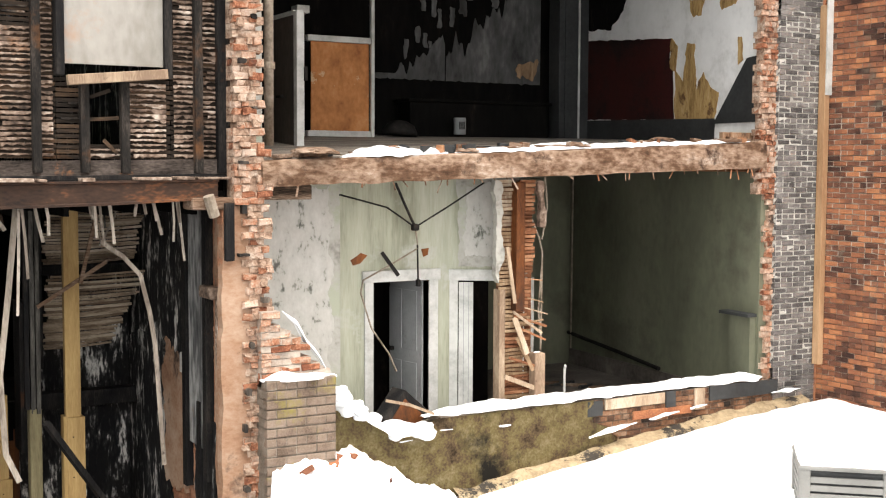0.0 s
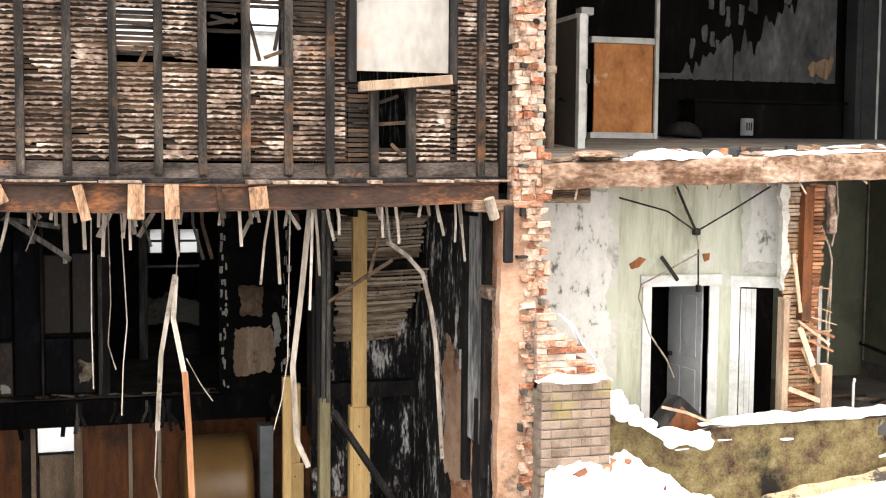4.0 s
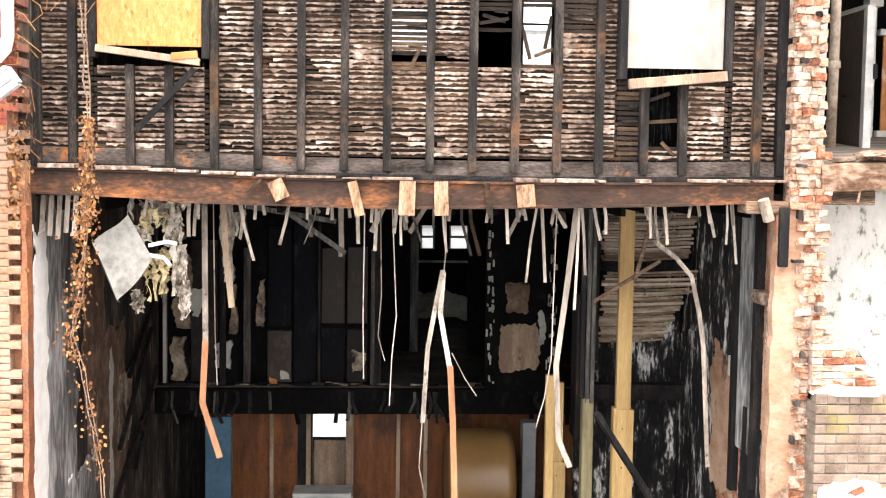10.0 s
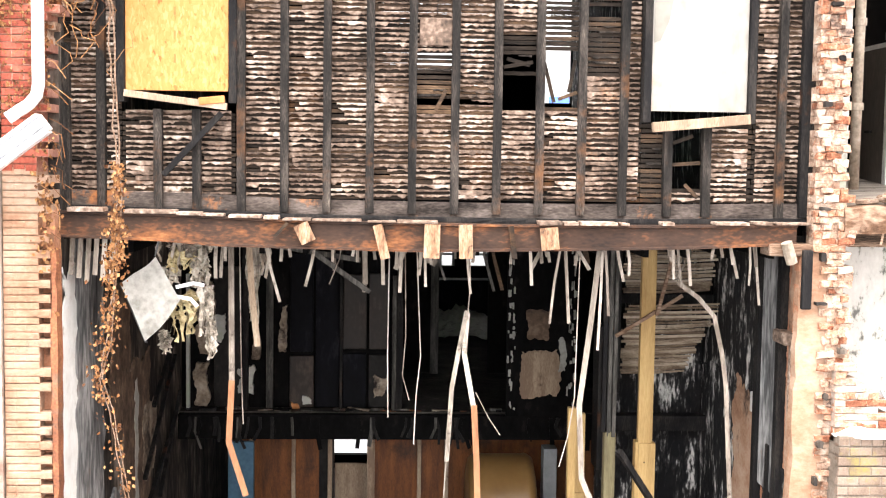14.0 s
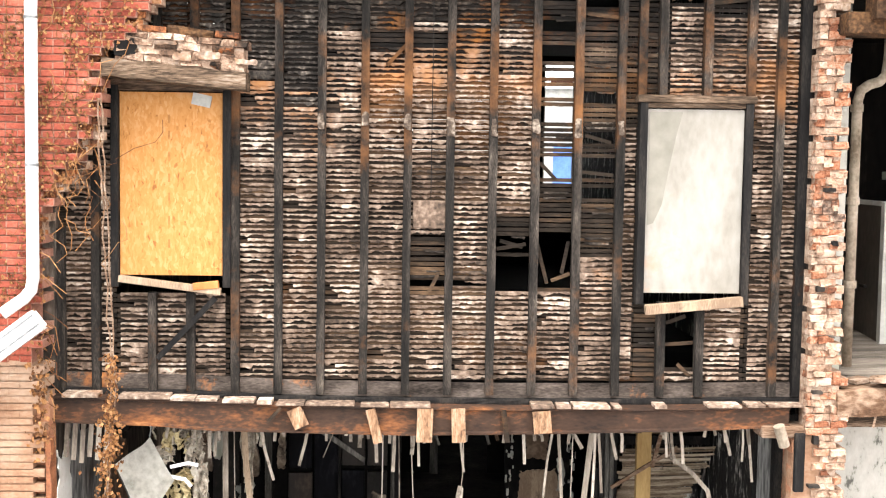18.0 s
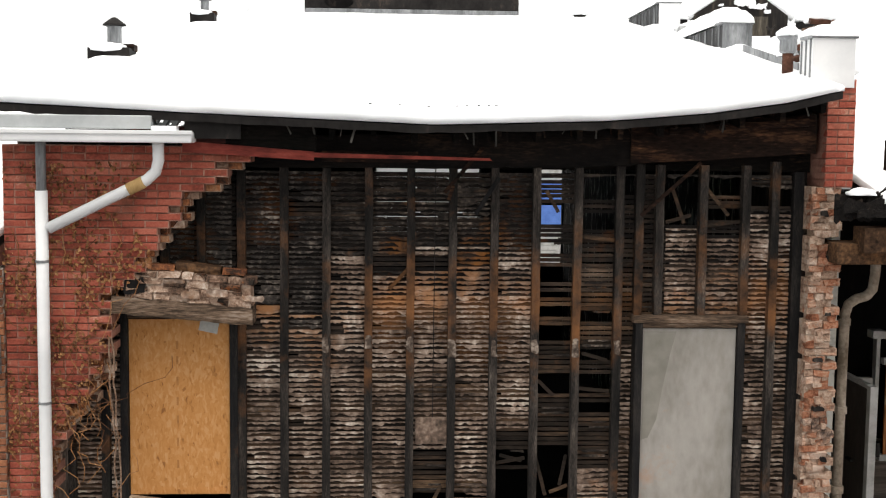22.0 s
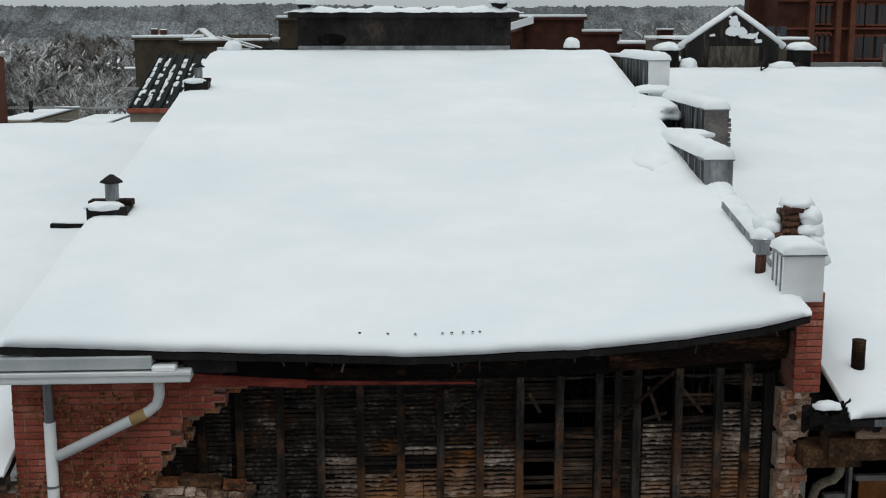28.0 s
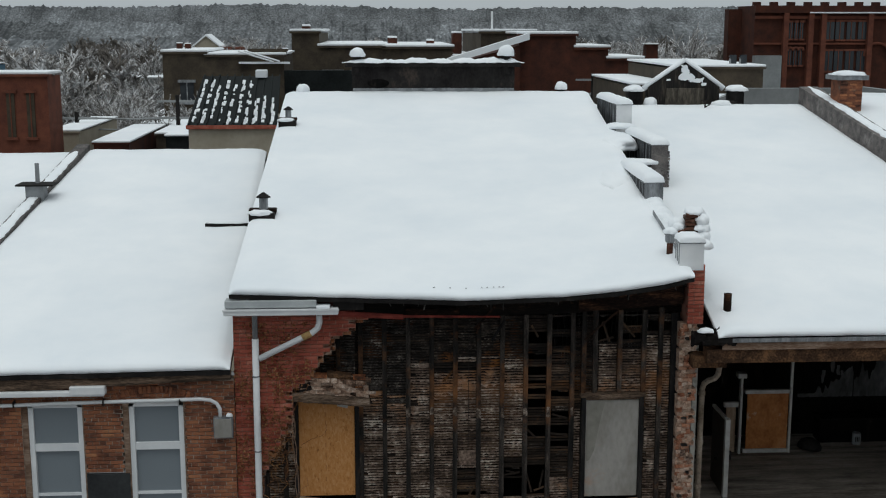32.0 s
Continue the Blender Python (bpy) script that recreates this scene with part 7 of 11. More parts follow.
# one near-black tone for the third-floor back wall, ceiling and counter
NEAR_BLACK = surface("near_black_wall", [(0.35, (0.002, 0.002, 0.002)), (0.6, (0.006, 0.0055, 0.005)), (0.72, (0.018, 0.014, 0.012)), (0.86, (0.09, 0.085, 0.08))], scale=2.6, rough=0.9, grain=14, grain_amount=0.45, bump=0.5, depth=0.01, stretch=(1, 1, 0.3), spec=0.08)
DOOR_GREY = surface("pale_grey_door_paint", [(0.3, (0.30, 0.31, 0.31)), (0.7, (0.46, 0.47, 0.47))], scale=2, rough=0.5, grain=40, grain_amount=0.2, bump=0.15, depth=0.003, stain=(0.2, 0.17, 0.13), stain_scale=3, stain_edge=(0.6, 0.75))
BEAM_TIMBER = surface("weathered_split_beam", [(0.25, (0.035, 0.019, 0.012)), (0.42, (0.12, 0.068, 0.042)), (0.58, (0.29, 0.20, 0.145)), (0.8, (0.55, 0.465, 0.395))],
                      scale=2.0, rough=0.95, grain=14, grain_amount=0.4, bump=1.0, depth=0.03, stretch=(0.9, 1.4, 1.8), spec=0.1, stain=(0.045, 0.026, 0.018), stain_scale=2.4, stain_edge=(0.55, 0.66))
RED_LATH = surface("red_brown_lath", [(0.3, (0.10, 0.04, 0.02)), (0.55, (0.26, 0.115, 0.06)), (0.8, (0.42, 0.23, 0.13))], scale=3, rough=0.9, grain=30, bump=0.5, depth=0.006, by_piece=0.4, stretch=(1, 3, 4), spec=0.15)
FLECKED = surface("flecked_peeling_paint", [(0.33, (0.12, 0.12, 0.11)), (0.38, (0.27, 0.27, 0.24)), (0.43, (0.44, 0.43, 0.40)), (0.8, (0.56, 0.55, 0.52))], scale=7, rough=0.9, grain=30, grain_amount=0.3, bump=0.5, depth=0.006, stretch=(1, 1, 0.6), spec=0.15)
DARK_BOARD = surface("charcoal_board", [(0.3, (0.018, 0.019, 0.02)), (0.7, (0.045, 0.047, 0.048))], scale=2, rough=0.6, grain=20, bump=0.1, depth=0.003)
THIRD_BOARDS = surface("dusty_grey_boards", [(0.3, (0.10, 0.085, 0.07)), (0.55, (0.23, 0.195, 0.165)), (0.85, (0.38, 0.34, 0.29))], scale=1.8, rough=0.9, grain=18, grain_amount=0.5, bump=0.4, depth=0.006, by_piece=0.2, stretch=(0.5, 3, 3))
YELLOW_TAN = surface("raw_yellow_tan_backing", [(0.3, (0.20, 0.115, 0.04)), (0.55, (0.42, 0.27, 0.11)), (0.85, (0.58, 0.43, 0.24))], scale=5, rough=0.9, grain=30, grain_amount=0.5, bump=0.6, depth=0.01, stretch=(3, 3, 0.5), stain=(0.12, 0.06, 0.025), stain_scale=4, stain_edge=(0.56, 0.64))
slanted_wall("wall_side_second", OLIVE_WALL, "dull olive side wall of the empty second-floor room", 11.55, 16.3, 3.2, 6.86)
slanted_wall("wall_side_third", PEELED, "peeling white side wall of the third-floor room", 11.55, 16.3, 7.0, 10.75)
solid("wall_back_second", block(4.5, 11.9, 16.1, 16.25, 3.2, 6.86), OLIVE_WALL, "olive back wall in deep shade", "wall", kind="structure")
solid("wall_back_third", block(4.5, 12.0, 16.1, 16.25, 7.0, 10.75), NEAR_BLACK, "near-black back wall of the third-floor room", "wall", kind="structure")
solid("wall_party_gutted", block(4.475, 4.56, 11.8, 16.2, 0, 10.75), GREY_PLASTER, "grimy plaster on the party wall", "wall", kind="structure")
solid("floor_gutted_second", block(4.5, 11.6, 11.72, 16.2, FLOOR2 - 0.2, FLOOR2), FLOOR, "dusty grey second-floor boards", "floor", kind="structure")
third_z = lambda x, y: (6.99 + 0.034 * (x - 4.58)) * (1 - (y - 11.7) / 4.5) + 7.38 * (y - 11.7) / 4.5
third = bmesh.new()
for k in range(34):
    y0, y1 = 11.70 + 4.5 * k / 34, 11.70 + 4.5 * (k + 1) / 34 - 0.006
    q = [[third.verts.new((x, y, third_z(x, y) - d)) for x, y in ((4.5, y0), (11.6, y0), (11.6, y1), (4.5, y1))] for d in (0.0, 0.12)]
    for a in ((q[0][0], q[0][1], q[0][2], q[0][3]), (q[1][3], q[1][2], q[1][1], q[1][0]), (q[0][0], q[1][0], q[1][1], q[0][1]), (q[0][2], q[1][2], q[1][3], q[0][3])):
        third.faces.new(a)
solid("floor_gutted_third", third, THIRD_BOARDS, "dusty third-floor boards sagging to the broken edge", "floor", kind="structure")
solid("ceiling_gutted", block(4.5, 11.9, 11.3, 16.2, 10.72, 10.80), NEAR_BLACK, "dark ceiling of the third-floor room", "ceiling", kind="structure")
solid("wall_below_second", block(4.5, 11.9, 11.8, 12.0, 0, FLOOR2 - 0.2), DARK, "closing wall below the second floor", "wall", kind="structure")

# timber beam at the third floor, sagging to one side
tim = thing("floor_beam", "massive weathered timber beam along the broken floor edge", "beam")
bm = bmesh.new()
rows = []
for k in range(80):
    x = 4.42 + 6.75 * k / 79
    zb, zt = 6.71 + (x - 4.58) * 0.0306, 6.97 + (x - 4.58) * 0.041
    e, f, g = 0.018 * noise2(x * 2.2, 1.0), 0.022 * noise2(x * 3.1, 5.0), 0.02 * noise2(x * 5, 9.0)
    rows.append([bm.verts.new(p) for p in ((x, 11.43 + e, zb + f), (x, 11.42 + g, (zb + zt) / 2), (x, 11.44 + f, zt - 0.02 + e), (x, 11.47, zt + g * 0.7), (x, 11.72, zt), (x, 11.72, zb))])
for a, b in zip(rows, rows[1:]):
    for k in range(6):
        bm.faces.new((a[k], a[(k + 1) % 6], b[(k + 1) % 6], b[k]))
bm.faces.new(rows[0][::-1])
bm.faces.new(rows[-1])
part("beam", bm, BEAM_TIMBER, tim)
part("short_beam", block(4.52, 5.02, 11.6, 11.8, 6.57, 6.72, bevel=0.015), SOOTY_TIMBER, tim, "darker timber end below the beam")
# splinters and ragged boards along the floor edge
for k in range(26):
    x = 4.7 + rnd.random() * 6.3
    zt = 6.99 + (x - 4.58) * 0.041
    w, d = rnd.uniform(0.08, 0.4), rnd.uniform(0.1, 0.3)
    solid("floor_scrap", block(-w / 2, w / 2, -d / 2, d / 2, 0, rnd.uniform(0.015, 0.05), m=pose(x, 11.6 + rnd.uniform(-0.05, 0.25), zt - 0.005, rnd.uniform(-4, 4), rnd.uniform(-5, 5), rnd.uniform(-30, 30)), bevel=0.006),
          rnd.choice((OLD_TIMBER, DARK_BOARD, OLD_TIMBER, KEYMAT)), "broken board scrap on the floor edge", "board", "scraps along the broken floor edge")


def snow_lump(bm, x, y, z, rx, ry, rz, seed, cut=-0.15):
    n0 = len(bm.verts)
    got = bmesh.ops.create_icosphere(bm, subdivisions=3, radius=1)["verts"]
    for v in got:
        p = v.co.copy()
        k = 1 + 0.22 * noise2(p.x * 2 + seed, p.y * 2, p.z * 2)
        v.co = Vector((x + p.x * rx * k, y + p.y * ry * k, z + max(p.z, cut) * rz * k))


def snow_ridge(name, label, pts, half, height, seed, n=None, group=""):
    """A long heap of snow along points (x, y, z of its bed), half its width and its height, broken and lumpy."""
    bm = bmesh.new()
    prof = [(-1, 0), (-0.92, 0.45), (-0.6, 0.85), (0, 1.0), (0.6, 0.85), (0.92, 0.45), (1, 0)]
    rows, total = [], []
    pts = [Vector(p) for p in pts]
    steps = []
    for a, b in zip(pts, pts[1:]):
        q = max(2, int((b - a).length / 0.045))
        steps += [(a + (b - a) * i / q, (b - a).normalized()) for i in range(q)]
    steps.append((pts[-1], (pts[-1] - pts[-2]).normalized()))
    for i, (p, d) in enumerate(steps):
        s = Vector((d.y, -d.x, 0)).normalized() if abs(d.z) < 0.9 else Vector((0, -1, 0))
        end = min(1.0, 3.2 * min(i + 0.3, len(steps) - 0.7 - i) / max(6, len(steps) * 0.08) / 3)
        hh = height * (0.8 + 0.5 * noise2(p.x * 3.0 + seed, p.y * 3, p.z * 3) + 0.25 * noise2(p.x * 9 + seed, p.y * 9, 1)) * max(0.15, min(1, end))
        ww = half * (0.95 + 0.3 * noise2(p.x * 4 + seed, p.y * 4, 7.0)) * max(0.3, min(1, end))
        droop = 0.03 * max(0, noise2(p.x * 6 + seed, p.y * 6, 13.0))
        rows.append([bm.verts.new(p + s * u * ww + Vector((0, 0, max(0.01, hh) * v - (droop if v == 0 else 0)))) for u, v in prof])
    for a, b in zip(rows, rows[1:]):
        for k in range(len(prof) - 1):
            bm.faces.new((a[k], a[k + 1], b[k + 1], b[k]))
    bm.faces.new(rows[0])
    bm.faces.new(rows[-1][::-1])
    return solid(name, bm, SNOW, label, "snow", group, smooth=True)


snow_ridge("snow_drift", "thin snow on the broken third-floor edge", [(5.35, 11.60, 7.0), (5.9, 11.58, 7.03), (6.6, 11.6, 7.06)], 0.16, 0.11, 1)
snow_ridge("snow_drift", "snow strip along the floor beam", [(6.7, 11.56, 7.06), (8.0, 11.56, 7.11), (9.4, 11.57, 7.17), (11.0, 11.58, 7.24)], 0.12, 0.055, 2)
snow_ridge("snow_drift", "snow strip lying back from the floor edge", [(7.4, 11.85, 7.10), (9.0, 11.9, 7.12), (11.0, 11.85, 7.12)], 0.14, 0.10, 3)
for q in ((5.0, 11.5, 7.05, 0.16), (5.15, 11.6, 7.04, 0.12), (6.85, 11.55, 7.08, 0.1), (9.7, 11.7, 7.24, 0.12)):
    bm = bmesh.new()
    bmesh.ops.create_icosphere(bm, subdivisions=3, radius=1)
    for v in bm.verts:
        p = v.co.copy()
        v.co = Vector(q[:3]) + Vector((p.x * q[3] * 1.5, p.y * q[3], max(p.z, -0.2) * q[3] * 0.35)) * (1 + 0.4 * noise2(p.x * 3 + q[0], p.y * 3, p.z * 3))
    solid("debris_clump", bm, OLD_TIMBER, "clump of straw-coloured debris on the floor edge", "debris", "debris on the broken floor edge")

for k in range(34):
    x = 4.8 + rnd.random() * 6.2
    w, d = rnd.uniform(0.04, 0.22), rnd.uniform(0.03, 0.10)
    solid("floor_scrap", block(-w / 2, w / 2, -d / 2, d / 2, -0.07, rnd.uniform(0.006, 0.018), m=pose(x, 11.5 + rnd.uniform(0, 0.22), 7.055 + (x - 4.58) * 0.034 + rnd.uniform(0, 0.015), rnd.uniform(-8, 8), rnd.uniform(-12, 12), rnd.uniform(-60, 60)), bevel=0.005),
          rnd.choice((OLD_TIMBER, DARK_BOARD, RED_LATH, BEAM_TIMBER)), "broken scrap lying in the snow of the floor edge", "scrap", "scraps along the broken floor edge")
for k in range(30):
    x = 4.6 + rnd.random() * 6.4
    zb = 6.73 + (x - 4.58) * 0.0306
    bm = bmesh.new()
    strip(bm, [(x, 11.46, zb + 0.03), (x + rnd.gauss(0, 0.06), 11.44, zb - rnd.uniform(0.03, 0.16))], rnd.uniform(0.008, 0.022), 0.006)
    solid("splinter", bm, rnd.choice((BEAM_TIMBER, OLD_TIMBER, RED_LATH)), "thin splinter hanging from the broken floor beam", "splinter", "splinters under the floor beam")

# third-floor partition with the orange board
stall = thing("stall_partition", "white-framed partition with a stained orange board", "partition", at=(-0.28, -0.46, 0.03))
part("board", block(6.86, 7.72, 15.66, 15.69, 7.36, 8.55, bevel=0.004), ORANGE_BOARD, stall, "stained orange board")
part("top_rail", block(6.80, 7.78, 15.62, 15.72, 8.55, 8.63, bevel=0.006), WHITE_PAINT, stall)
part("bottom_rail", block(6.80, 7.78, 15.62, 15.72, 7.28, 7.36, bevel=0.006), WHITE_PAINT, stall)
part("post", block(7.73, 7.78, 15.6, 15.66, FLOOR3, 10.66, bevel=0.006), WHITE_PAINT, stall)
part("post", block(6.69, 6.74, 15.6, 15.72, FLOOR3, 8.92, bevel=0.006), WHITE_PAINT, stall)
part("post_cap", block(6.62, 6.80, 15.56, 15.76, 8.90, 9.0, bevel=0.01), WHITE_PAINT, stall)
part("side_panel", block(6.42, 6.62, 15.64, 15.68, 7.3, 8.3, bevel=0.004), WOOD, stall, "narrow brown side panel")
part("side_frame", block(6.36, 6.66, 15.60, 15.70, 8.28, 8.38, bevel=0.004), WHITE_PAINT, stall)
DOOR_BROWN = surface("grimy_brown_door_paint", [(0.3, (0.03, 0.025, 0.021)), (0.55, (0.065, 0.054, 0.046)), (0.85, (0.12, 0.10, 0.085))], scale=2, rough=0.6, grain=20, grain_amount=0.4, bump=0.2, depth=0.004, stretch=(1, 1, 0.5))
leaf = thing("open_door", "dark partition door standing open with a pale edge", "door", at=(0.07, 0, 0.0))
part("panel", block(5.48, 5.52, 13.32, 14.15, FLOOR3 + 0.03, 8.66, bevel=0.004), DOOR_BROWN, leaf)
part("edge_strip", block(5.47, 5.56, 13.22, 13.32, FLOOR3, 8.70, bevel=0.006), WHITE_PAINT, leaf, "pale edge strip")
part("top_strip", block(5.47, 5.53, 13.32, 14.15, 8.66, 8.71), WHITE_PAINT, leaf)
part("latch", block(5.44, 5.48, 13.65, 13.80, 7.72, 7.75, bevel=0.006), BLACK_TIN, leaf, "small dark latch")
part("hinge_block", block(5.56, 5.60, 13.2, 13.3, 7.9, 8.06), BLACK_TIN, leaf)
pipe_ = thing("soil_pipe", "old painted iron soil pipe with an offset bend", "pipe")
bm = bmesh.new()
tube(bm, [(4.66, 11.87, FLOOR3), (4.665, 11.87, 9.2), (4.67, 11.87, 9.73), (4.70, 11.87, 9.83), (4.78, 11.87, 9.885), (4.88, 11.87, 9.915), (4.94, 11.87, 9.98), (4.96, 11.87, 10.13), (4.97, 11.87, 10.55)], 0.05, 14)
part("pipe", bm, PIPE_IRON, pipe_, smooth=True)
for z in (7.9, 8.72, 9.62):
    bm = bmesh.new()
    tube(bm, [(4.665, 11.87, z), (4.665, 11.87, z + 0.07)], 0.063, 14)
    part("collar", bm, PIPE_IRON, pipe_)
# post and panels of the third-floor walls
corner = thing("boxed_post", "grey boxed corner post in the third-floor room", "post")
part("face", block(11.02, 11.46, 15.6, 15.72, FLOOR3, 10.72, bevel=0.008), DARK_BOARD, corner)
part("edge", block(10.92, 11.02, 15.62, 15.9, FLOOR3, 10.72, bevel=0.008), DARK_BOARD, corner)
part("strip", block(11.26, 11.29, 15.585, 15.6, FLOOR3, 10.72), WHITE_PAINT, corner)


def on_side(name, label, mat, outline, off=0.01, category="panel", group=""):
    """A flat thing on the slanted side wall, outlined in (y, z)."""
    bm = bmesh.new()
    lo = [bm.verts.new((side_x(y) - off, y, z)) for y, z in outline]
    hi = [bm.verts.new((side_x(y) + 0.02, y, z)) for y, z in outline]
    bm.faces.new(lo)
    bm.faces.new(hi[::-1])
    for k in range(len(lo)):
        bm.faces.new((lo[k], lo[(k + 1) % len(lo)], hi[(k + 1) % len(lo)], hi[k]))
    return solid(name, bm, mat, label, category, group)


def ragged(pts, step=0.07, amp=0.03, seed=0.0):
    """The outline with its edges torn."""
    out = []
    for (a, b), (c, d) in zip(pts, pts[1:] + pts[:1]):
        n = max(1, int(math.hypot(c - a, d - b) / step))
        for i in range(n):
            t = i / n
            u, v = a + (c - a) * t, b + (d - b) * t
            out.append((u + amp * noise2(u * 9 + seed, v * 9, 1.0), v + amp * noise2(u * 9, v * 9 + seed, 6.0)))
    return out


on_side("red_wall_hanging", "large dark red panel on the peeling wall", DARK_RED, ragged([(15.9, 7.66), (13.4, 7.58), (13.44, 8.30), (13.52, 8.46), (13.47, 8.72), (15.9, 8.90)], 0.1, 0.02))
on_side("bare_patch", "bare tan patch where the plaster fell", YELLOW_TAN, ragged([(13.39, 7.58), (12.5, 7.56), (12.42, 7.9), (12.62, 8.0), (12.75, 8.2), (12.9, 7.95), (12.95, 8.62), (13.12, 8.6), (13.2, 8.1), (13.38, 8.3)], 0.06, 0.05), 0.008)
on_side("bare_patch", "bare tan streak on the plaster", YELLOW_TAN, ragged([(13.50, 8.30), (13.38, 8.25), (13.33, 8.6), (13.48, 8.72)], 0.05, 0.03), 0.012)
on_side("bare_patch", "peeled brown patch high on the wall", YELLOW_TAN, ragged([(13.0, 8.95), (12.82, 8.98), (12.75, 9.2), (13.1, 9.2)], 0.05, 0.04, 3), 0.008)
on_side("bare_patch", "peeled brown patch high on the wall", YELLOW_TAN, ragged([(12.4, 9.0), (12.1, 9.05), (12.0, 9.4), (12.5, 9.35)], 0.05, 0.05, 5), 0.008)
on_side("bare_patch", "narrow peeled streak on the wall", YELLOW_TAN, ragged([(12.05, 8.25), (11.95, 8.3), (11.97, 8.6), (12.06, 8.6)], 0.05, 0.02, 7), 0.008)
on_side("bare_patch", "dark hole in the plaster under the ceiling", DARK, ragged([(15.9, 9.1), (15.0, 8.98), (14.8, 9.15), (14.4, 9.6), (14.6, 10.4), (15.9, 10.4)], 0.07, 0.06, 9), 0.008)
on_side("grey_wainscot", "grey painted band above the floor", DARK_BOARD, [(16.0, 7.12), (12.5, 7.12), (12.5, 7.57), (16.0, 7.65)], 0.014)
on_side("leaning_board", "slanted charcoal panel leaning by the pillar", DARK_BOARD, [(12.5, 7.5), (11.56, 7.5), (11.56, 8.35), (11.85, 8.32)], 0.03)
solid("low_board", block(10.65, 11.22, 11.68, 11.74, 7.22, 7.36, bevel=0.01), SCORCHED_BLOCK, "reddish board end by the pillar", "board")
SLOPE = [(7.9, 8.3), (8.6, 8.55), (9.2, 8.95), (10.0, 9.35), (10.9, 10.1)]
for k, (x0, x1, lb) in enumerate(((7.95, 9.15, "shade-darkened white paint peeling off the near-black wall"), (9.17, 10.88, "shade-darkened white paint hanging in shreds on the back wall"))):
    bm = bmesh.new()
    pts = [(x0 + (x1 - x0) * i / 30, 8.2 + 0.03 * noise2(i * 0.9, k, 1.0)) for i in range(31)]
    tops = []
    for i in range(61):
        x = x1 - (x1 - x0) * i / 60
        tops.append((x, max(8.28, lerp(SLOPE, x) - 0.55 * abs(noise2(x * 3.1, k * 3.0, 4.0)) - 0.35 * abs(noise2(x * 9, k * 2.0, 9.0)))))
    prism(bm, pts + tops, "y", 16.085, 16.11)
    solid("peeling_paint", bm, PEELED_DIM, lb, "paint", "peeling paint on the back wall")
for k in range(22):
    x = rnd.uniform(8.0, 10.8)
    z = lerp(SLOPE, x) + rnd.uniform(-0.1, 0.6)
    solid("paint_flake", torn(bmesh.new(), "y", 16.088, 16.11, x - rnd.uniform(0.03, 0.09), x + rnd.uniform(0.03, 0.09), z, z + rnd.uniform(0.1, 0.35), k * 1.3, 0.03, 0.03), PEELED_DIM, "loose flake of shade-darkened white paint", "paint", "paint flakes on the back wall")
solid("bare_patch", torn(bmesh.new(), "y", 16.07, 16.11, 10.4, 10.85, 8.22, 8.6, 5.1, 0.08), TAN_LATH, "bare tan patch at the end of the back wall", "panel")
bench = thing("low_counter", "near-black low counter against the back wall", "counter")
part("body", block(8.3, 10.7, 15.6, 16.0, FLOOR3, 7.85, bevel=0.01), NEAR_BLACK, bench)
part("top", block(8.25, 10.75, 15.55, 16.02, 7.85, 7.89, bevel=0.01), NEAR_BLACK, bench)
solid("grey_wainscot", block(9.0, 10.92, 16.02, 16.1, FLOOR3, 7.42), DARK_BOARD, "grey painted band along the back wall", "wainscot")
can = thing("paint_can", "small white paint can with a dark label on the floor", "can", at=(0, 0, 0))
bm = bmesh.new()
lathe(bm, [(0.02, 7.36), (0.085, 7.36), (0.09, 7.37), (0.09, 7.59), (0.085, 7.60), (0.02, 7.602)], 18, Matrix.Translation((9.01, 15.4, 0.02)))
part("body", bm, GREY_PAINT, can)
bm = bmesh.new()
for j in range(3):
    box(bm, 8.95 + 0.035 * j, 8.968 + 0.035 * j, 15.305, 15.311, 7.45, 7.56)
part("can_print", bm, BLACK_TIN, can)
dish = thing("metal_basin", "dark overturned metal basin on the floor", "basin")
bm = bmesh.new()
lathe(bm, [(0.25, 0), (0.245, 0.06), (0.19, 0.15), (0.09, 0.20), (0.01, 0.21)], 24, pose(7.97, 15.3, 7.35, 0, 6, 0))
part("bowl", bm, BLACK_TIN, dish, smooth=True)

# beam and roof edge over the third floor
lint = thing("roof_lintel", "scorched timber lintel below the snowy roof edge", "lintel")
part("lower_beam", block(4.5, 12.1, 11.06, 11.34, 10.42, 10.66, bevel=0.015), SCORCHED_RAIL, lint)
part("upper_board", block(4.75, 12.1, 11.02, 11.06, 10.66, 10.80, bevel=0.006), OLD_TIMBER, lint, "grey fascia board")
part("tin_edge", block(4.9, 12.1, 10.97, 11.02, 10.80, 10.87, bevel=0.006), ZINC, lint, "pale bent tin edge")
part("pier_timber", block(4.3, 4.9, 11.2, 11.6, 10.3, 10.5, bevel=0.02), SCORCHED_RAIL, lint)
FELT = surface("burnt_roofing_felt", [(0.3, (0.004, 0.004, 0.004)), (0.6, (0.014, 0.012, 0.011)), (0.85, (0.07, 0.05, 0.038))], scale=7, rough=0.85, grain=30, grain_amount=0.5, bump=1.0, depth=0.02, spec=0.1)
